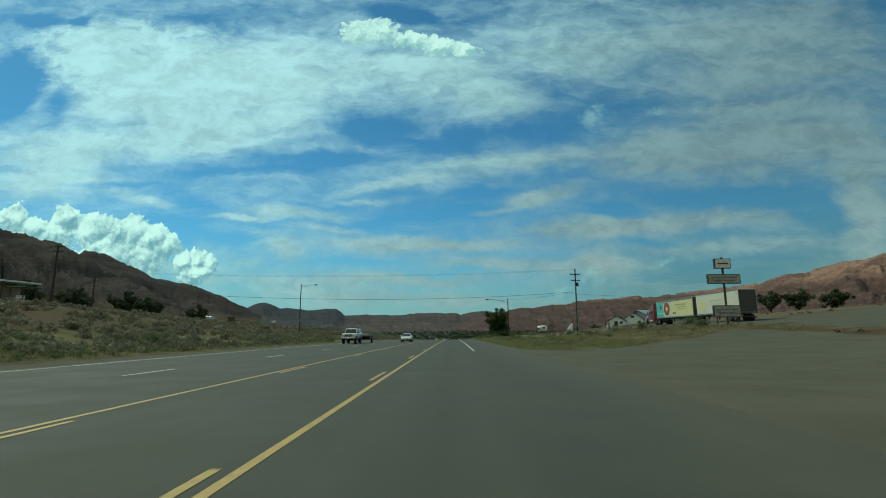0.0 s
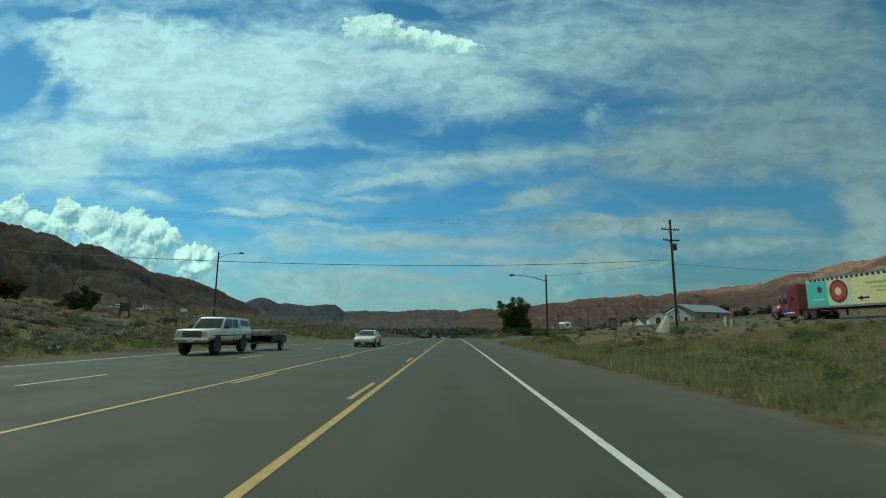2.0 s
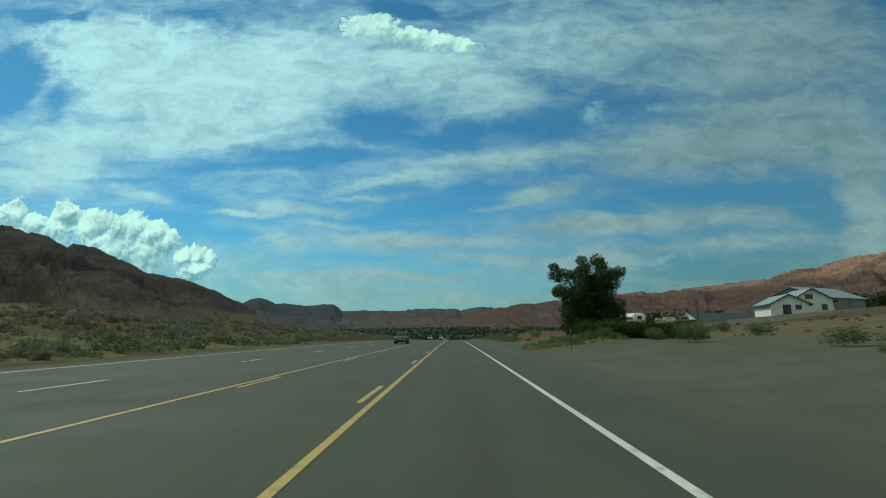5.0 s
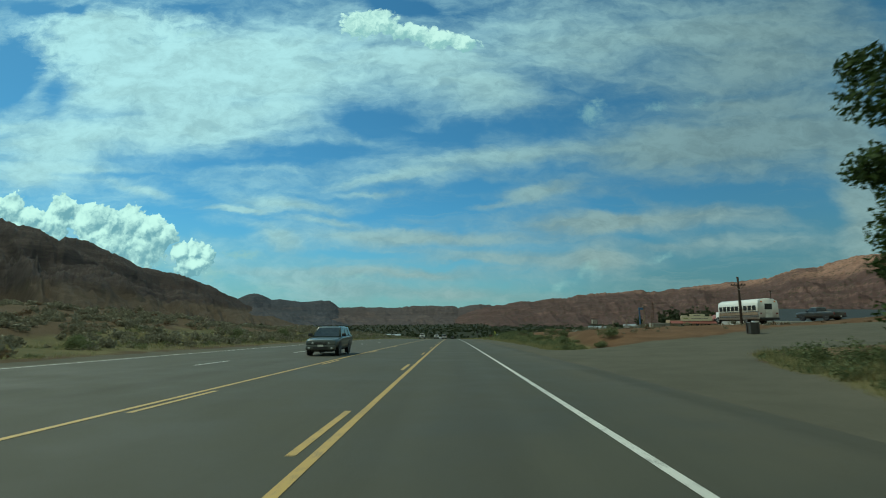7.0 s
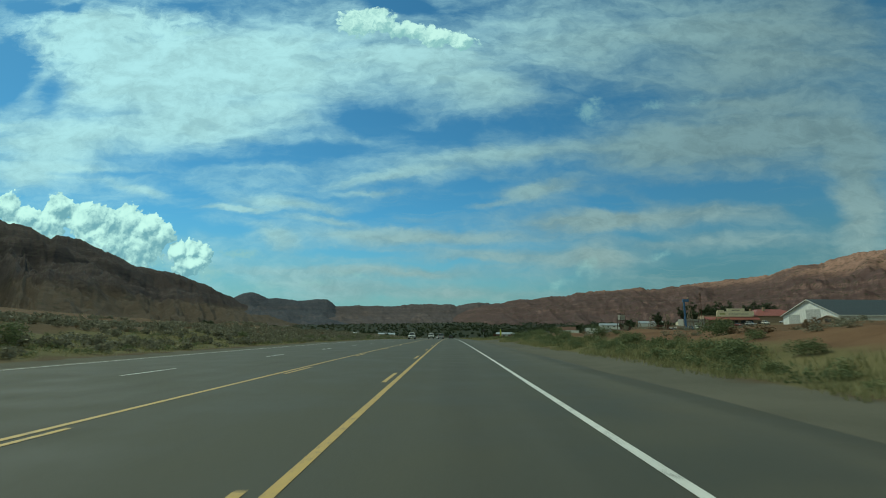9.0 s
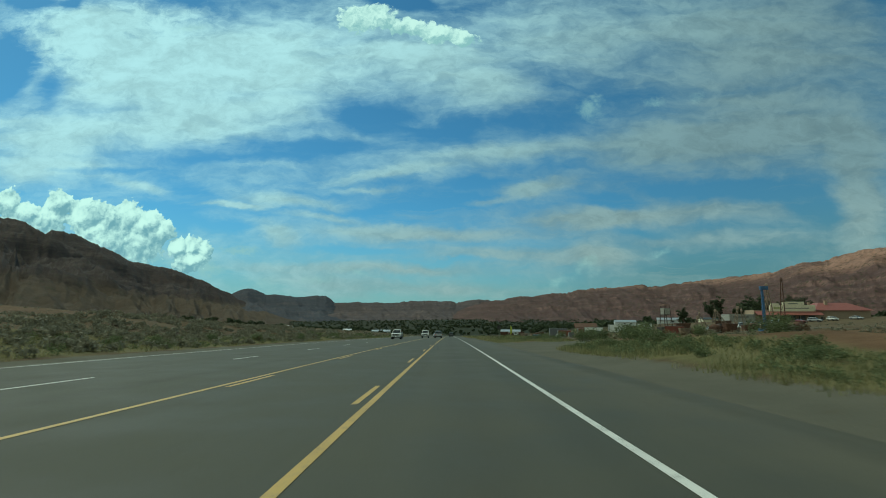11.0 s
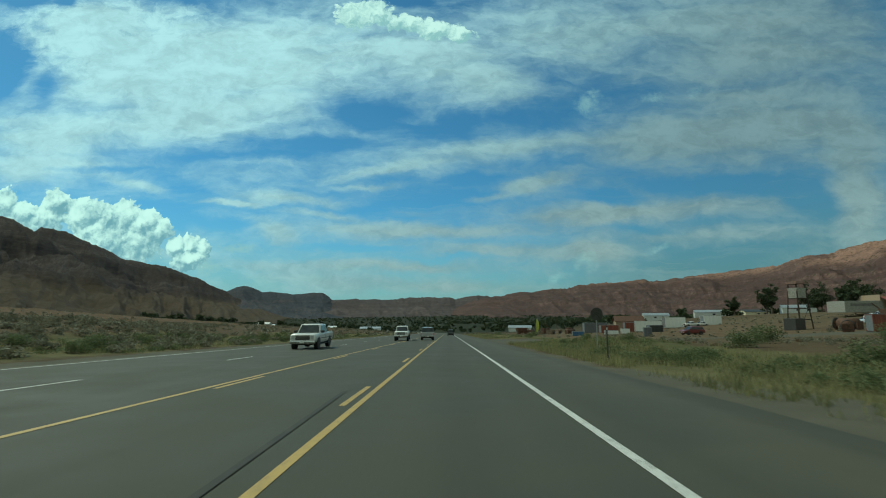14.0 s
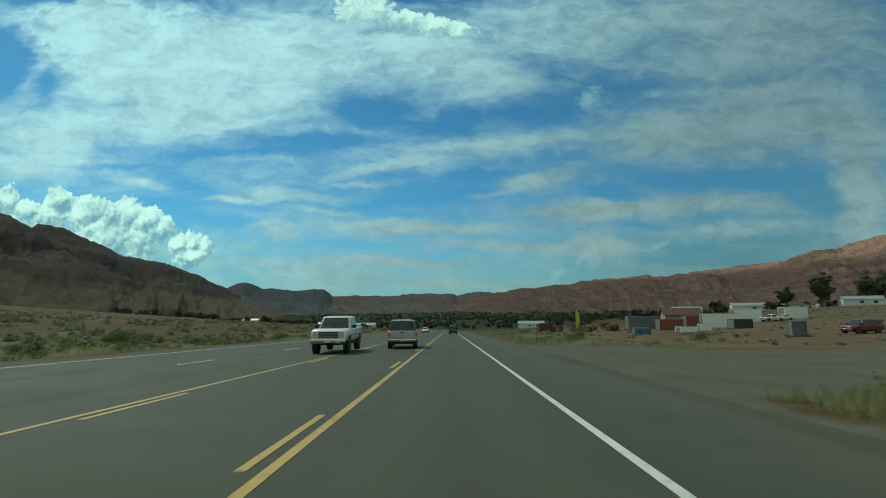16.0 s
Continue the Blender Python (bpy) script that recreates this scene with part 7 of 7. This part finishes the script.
# old mine plant shown off in the yard
def headframe(x, y):
    t = thing("headframe", "weathered mine headframe of crossed timbers", "tower", on_land(x, y, .2), 10)
    H = 9.6
    for sx, sy in product((-1, 1), (-1, 1)):
        part("leg", rod((sx * 1.5, sy * 1.5, 0), (sx * .9, sy * .9, H), .14, .11, 6), M_POLE, t)
    for z in (2.2, 4.4, 6.4, 8.4):
        f = 1.5 - .6 * z / H
        for s in (-1, 1):
            part("beam", box(-f, f, s * f - .08, s * f + .08, z - .09, z + .09), M_POLE, t)
            part("beam", box(s * f - .08, s * f + .08, -f, f, z - .09, z + .09), M_POLE, t)
    part("brace", rod((-1.4, -1.4, .3), (1.1, -1.1, 4.4), .06, None, 5), M_POLE, t)
    part("brace", rod((1.1, -1.1, 4.4), (-1.0, -1.0, 8.4), .06, None, 5), M_POLE, t)
    part("bin", box(-1.1, 1.1, -1.1, 1.1, 6.4, 8.5, .03), M_GREYPANEL, t, "pale boarded bin")
    part("roof", box(-1.5, 1.5, -1.5, 1.5, 9.3, 9.9, .02, None, .3), M_RUST, t, "rusty cap")
    part("hut", box(-2.6, -.4, -1.6, 1.2, 0, 2.4, .03), M_DARKSTEEL, t, "dark hut at the foot")
    return t


headframe(70.5, 386)


def derrick(x, y):
    t = thing("loader_crane", "blue steel mast with rusty booms", "crane", on_land(x, y, .2), 0)
    part("mast", box(-.32, .32, -.32, .32, 0, 11.0, .05, None, .7), M_BLUESTEEL, t, "blue mast")
    part("head", box(-.4, 1.5, -.35, .35, 10.4, 11.3, .06), M_BLUESTEEL, t)
    part("foot", box(-1.2, 1.2, -1.2, 1.2, 0, .8, .08), M_BLUESTEEL, t)
    part("ladder", tube([(-.5, -.2, 0), (-.4, -.2, 10.5)], .04, 5), M_RUST, t)
    return t


derrick(78.6, 349)


def boom(x, y, rot, h, lean, mat, label):
    t = thing("old_boom", label, "machine", on_land(x, y, .2), rot, "old mine machines")
    for s in (-1, 1):
        part("chord", rod((s * .7, 0, 0), (s * .2 + lean, 0, h), .12, .09, 6), mat, t)
    n = 8
    for k in range(n):
        f0, f1 = k / n, (k + 1) / n
        a = (-.7 + (.5 + lean) * f0, 0, h * f0) if k % 2 else (.7 + (lean - .5) * f0, 0, h * f0)
        b = (.7 + (lean - .5) * f1, 0, h * f1) if k % 2 else (-.7 + (.5 + lean) * f1, 0, h * f1)
        part("lacing", rod(a, b, .05, None, 5), mat, t)
    part("sheave", lathe([(.45, -.1), (.5, -.04), (.5, .04), (.45, .1)], 14, "X"), mat, t, "", False, (lean, 0, h))
    return t


boom(81.5, 350, 0, 11.5, -1.0, M_BOARD, "pale timber boom beside the mast")
boom(84.5, 351, 0, 13.0, .6, M_RUST, "tall rusty lattice boom")
boom(79.5, 352, 20, 8.0, 3.0, M_BOARD, "leaning timber boom with a wheel")
for _x, _y, _h, _l in ((62, 352, 4.5, 2.2), (65, 350, 5.2, -1.8), (67.5, 353, 6.0, 1.5), (70, 349, 5.0, -2.6), (72.5, 352, 6.4, 2.0), (75, 350, 5.5, -1.2)):
    boom(_x, _y, 10 * _l, _h, _l, M_BOARD, "weathered timber boom leaning among the machines")


def junk(x, y, rot, kind, label, s=1.0):
    """Old machines and parts in the yard."""
    t = thing("old_machine", label, "machine", on_land(x, y, .1), rot, "old mine machines")
    if kind == 0:
        part("drum", rod((-1.2 * s, 0, 1.0 * s), (1.2 * s, 0, 1.0 * s), .8 * s, None, 18), M_RUST, t, "rusty drum", True)
        for i in (-1, 1):
            part("frame", box(i * 1.4 * s - .1, i * 1.4 * s + .1, -.7 * s, .7 * s, 0, 1.4 * s, .02), M_RUST, t)
        part("gear", lathe([(.9 * s, -.08), (.95 * s, 0), (.9 * s, .08)], 20, "X"), M_DARKSTEEL, t, "", False, (1.6 * s, 0, 1.0 * s))
    elif kind == 1:
        part("hopper", box(-1.2 * s, 1.2 * s, -1 * s, 1 * s, 1.0 * s, 2.6 * s, .04, None, 1.25), M_RUST, t, "rusty hopper")
        for a, b in product((-1, 1), (-1, 1)):
            part("leg", rod((a * s, b * .8 * s, 0), (a * s, b * .8 * s, 1.1 * s), .08, None, 6), M_RUST, t)
        part("chute", box(-.4 * s, .4 * s, -2.2 * s, -.8 * s, .6 * s, 1.0 * s, .02), M_RUST, t)
    else:
        part("bucket", loft([[(-1.0 * s, -.6 * s, .2), (1.0 * s, -.6 * s, .2), (1.0 * s, .6 * s, .2), (-1.0 * s, .6 * s, .2)], [(-1.3 * s, -.9 * s, 1.5 * s), (1.3 * s, -.9 * s, 1.5 * s), (1.3 * s, .8 * s, 1.5 * s), (-1.3 * s, .8 * s, 1.5 * s)]]), M_BOARD, t, "brown ore bucket")
        part("arm", rod((0, 0, 1.4 * s), (1.8 * s, .4, 3.4 * s), .12, .08, 6), M_RUST, t)
        part("wheel", lathe([(.5 * s, -.1), (.55 * s, 0), (.5 * s, .1)], 16, "X"), M_DARKSTEEL, t, "", False, (-1.3 * s, 0, .55 * s))
    return t


_r = random.Random(4)
for _i in range(26):
    _x, _y = _r.uniform(58, 84), _r.uniform(338, 374)
    junk(_x, _y, _r.uniform(0, 180), _i % 3, ("rusty winding drum on a frame in the yard", "rusty ore hopper on legs in the yard", "old brown ore bucket with an arm in the yard")[_i % 3], _r.uniform(.6, 1.3))
flat_box("storage_box", "rust-red steel box open at one end", 57.0, 351, -24, 4.4, 2.6, 2.3, M_CTR_RED, "container")
_r2 = random.Random(12)
for _i in range(12):
    _x, _y = _r2.uniform(26, 47), _r2.uniform(450, 478)
    junk(_x, _y, _r2.uniform(0, 180), _i % 3, "rusty scrap machine part on the dirt lot", _r2.uniform(.6, 1.1))
_cars = [M_WHITEPAINT, M_SILVER, M_WHITEPAINT, M_DARKGREY, M_BLUEPAINT, M_WHITEPAINT, M_REDPAINT, M_SILVER]
for _i, (_x, _y) in enumerate(((108, 412), (112, 413), (116, 413.6), (120, 415), (124, 415.4), (129, 416.2), (136, 417), (143, 418.4), (150, 418.6), (158, 417), (98, 396), (104, 398), (86, 388), (91, 386))):
    (sedan if _i % 3 == 0 else wagon)("parked_car", "parked car in the dirt lot by the shop", _x, _y, 170 + 14 * (_i % 4), _cars[_i % 8], z=lz(_x, _y), group="cars by the shop")

# the dirt lots: trailers, containers and clutter
flat_box("box_trailer", "grey box trailer with a white end", 52.0, 461, 0, 8.0, 2.6, 3.5, M_CTR_GREY, "trailer")
flat_box("container", "rust-red container open at one side", 49.9, 440, 0, 5.2, 2.5, 2.5, M_CTR_RED)
flat_box("container", "rust-red container beside the shed", 60.9, 452, 0, 3.6, 2.5, 3.2, M_CTR_RED)
flat_box("container", "pale green-white container with a dark end", 64.6, 446, -12, 7.8, 2.5, 3.4, M_CTR_WHITE)
flat_box("box_trailer", "white box trailer on the dirt lot", 80.0, 461, 0, 7.0, 2.6, 3.7, M_CTR_WHITE, "trailer")
flat_box("container", "white container higher up the lot", 94.2, 463, 0, 6.2, 2.5, 3.3, M_CTR_WHITE)
flat_box("container", "low dark steel box among the clutter", 60.0, 430, 0, 3.7, 2.4, 2.0, M_CTR_DARK)
flat_box("crate", "low blue crate among the weeds", 33.3, 414, 0, 2.6, 1.6, 1.2, M_BLUESTEEL, "crate")
flat_box("crate", "low white bin among the clutter", 44.0, 420, 10, 3.2, 1.6, 1.1, M_CTR_WHITE, "crate")
flat_box("crate", "small white bin among the clutter", 48.5, 422, -8, 2.0, 1.4, 1.4, M_CTR_WHITE, "crate")
flat_box("cabinet", "grey steel cabinet beside the side road", 39.1, 384.0, -8, 1.4, 0.8, 1.8, M_CTR_GREY, "cabinet")
flat_box("waste_bin", "dark waste bin by the gravel drive", 25.2, 186.6, 0, .62, .58, .95, M_DARKSTEEL, "waste bin", .02, False)
gable("cabin", "brown-roofed cabin among the containers", 74, 474, 80, 6, 10, 3.2, 5.0, M_WALLTAN, M_RUST, .5, .5)
pickup("pickup_truck", "white pickup parked by the box trailer", 83.5, 455.5, 100, M_WHITEPAINT, 0, False, False, False, True, lz(83.5, 455.5))
wagon("parked_car", "dark car parked on the dirt lot", 68, 452, 80, M_DARKGREY, False, lz(68, 452), False)
sedan("parked_car", "white car parked higher on the lot", 88.0, 458, 95, M_WHITEPAINT, lz(88, 458))

# houses down the valley
_r = random.Random(9)
for _x, _y, _w, _l, _m, _f in ((60, 640, 8, 16, M_WALLWHITE, M_ROOFMETAL), (150, 620, 8, 16, M_WALLWHITE, M_ROOFMETAL), (185, 610, 8, 20, M_WALLWHITE, M_ROOFMETAL),
                               (230, 640, 9, 18, M_WALLCREAM, M_DARKROOF), (205, 560, 8, 16, M_WALLWHITE, M_ROOFMETAL), (260, 570, 8, 15, M_WALLWHITE, M_ROOFMETAL),
                               (-60, 720, 9, 18, M_WALLWHITE, M_ROOFMETAL), (-110, 790, 9, 20, M_WALLCREAM, M_ROOFMETAL), (-150, 900, 9, 22, M_WALLTAN, M_DARKROOF),
                               (-210, 860, 8, 18, M_WALLWHITE, M_ROOFMETAL), (300, 700, 9, 18, M_WALLCREAM, M_ROOFMETAL), (-250, 1010, 9, 20, M_WALLCREAM, M_ROOFMETAL)):
    gable("house", "low pale house among valley trees", _x, _y, 80 + _r.uniform(-15, 15), _w, _l, 2.8, 4.3, _m, _f, .8, .4, ((-.5, .5, 0, 2.0, M_DARKSTEEL),), ((-1, 3, 4.5, 1, 2), (-1, 8, 9.5, 1, 2)), group="valley houses")

# on the bank to the left of the road
def carport(x, y):
    t = thing("carport", "flat white-roofed carport on slim posts", "building", on_land(x, y, .3), -6)
    part("roof", box(-5, 3.2, -3, 3, 2.75, 3.0, .03), M_OFFWHITE, t, "flat white roof")
    for px, py in product((-4.6, -1, 2.8), (-2.6, 2.6)):
        part("post", box(px - .08, px + .08, py - .08, py + .08, 0, 2.8), M_DARKSTEEL, t)
    part("store", box(-4.4, .4, -.5, 2.4, 0, 2.6, .03), M_WALLTAN, t, "tan store room")
    part("awning", box(3.6, 6.2, -2.4, 1.2, 1.9, 2.0, .02), M_GREEN, t, "green awning")
    for px in (3.8, 6.0):
        part("post", box(px - .05, px + .05, -2.2, -2.1, 0, 1.95), M_DARKSTEEL, t)
    part("bin", box(4.2, 5.0, -1.6, -.9, 0, .8, .03), M_OFFWHITE, t)
    return t


carport(-67.5, 73)


def black_frame(x, y, w, h):
    t = thing("sign_frame", "dark timber frame sign on two posts", "sign", on_land(x, y, .1), 6, "signs on the bank")
    for s in (-1, 1):
        part("post", box(s * w / 2 - .1, s * w / 2 + .1, -.1, .1, 0, h, .01), M_DARKSTEEL, t)
    part("panel", box(-w / 2 + .1, w / 2 - .1, -.04, .04, h * .45, h * .92, .01), M_DARKSTEEL, t)
    return t


black_frame(-56.5, 125, 1.5, 2.9)
black_frame(-46.0, 121, 1.8, 1.4)
wagon("parked_car", "white car parked up on the bank", -98.5, 195, 80, M_WHITEPAINT, False, lz(-98.5, 195), False)
sedan("parked_car", "pale car parked by the trees on the bank", -76.5, 151.5, 85, M_SILVER, lz(-76.5, 151.5))
pickup("pickup_truck", "dark pickup parked behind the bank", -72, 132, 80, M_DARKGREY, 0, True, False, False, False, lz(-72, 132))


def oval_sign(x, y):
    t = thing("oval_sign", "small white oval sign on a thin post", "sign", on_land(x, y, .1), 0, "signs on the bank")
    part("post", rod((0, 0, 0), (0, 0, 2.6), .04), M_DARKSTEEL, t)
    p = part("plate", lathe([(.5, -.02), (.5, .02)], 24, "X"), M_OFFWHITE, t, "blank white plate", False, (0, -.06, 2.9))
    p.rotation_euler = (0, 0, radians(90))
    p.scale = (1, 1.3, .6)
    return t


oval_sign(-44.2, 121.5)
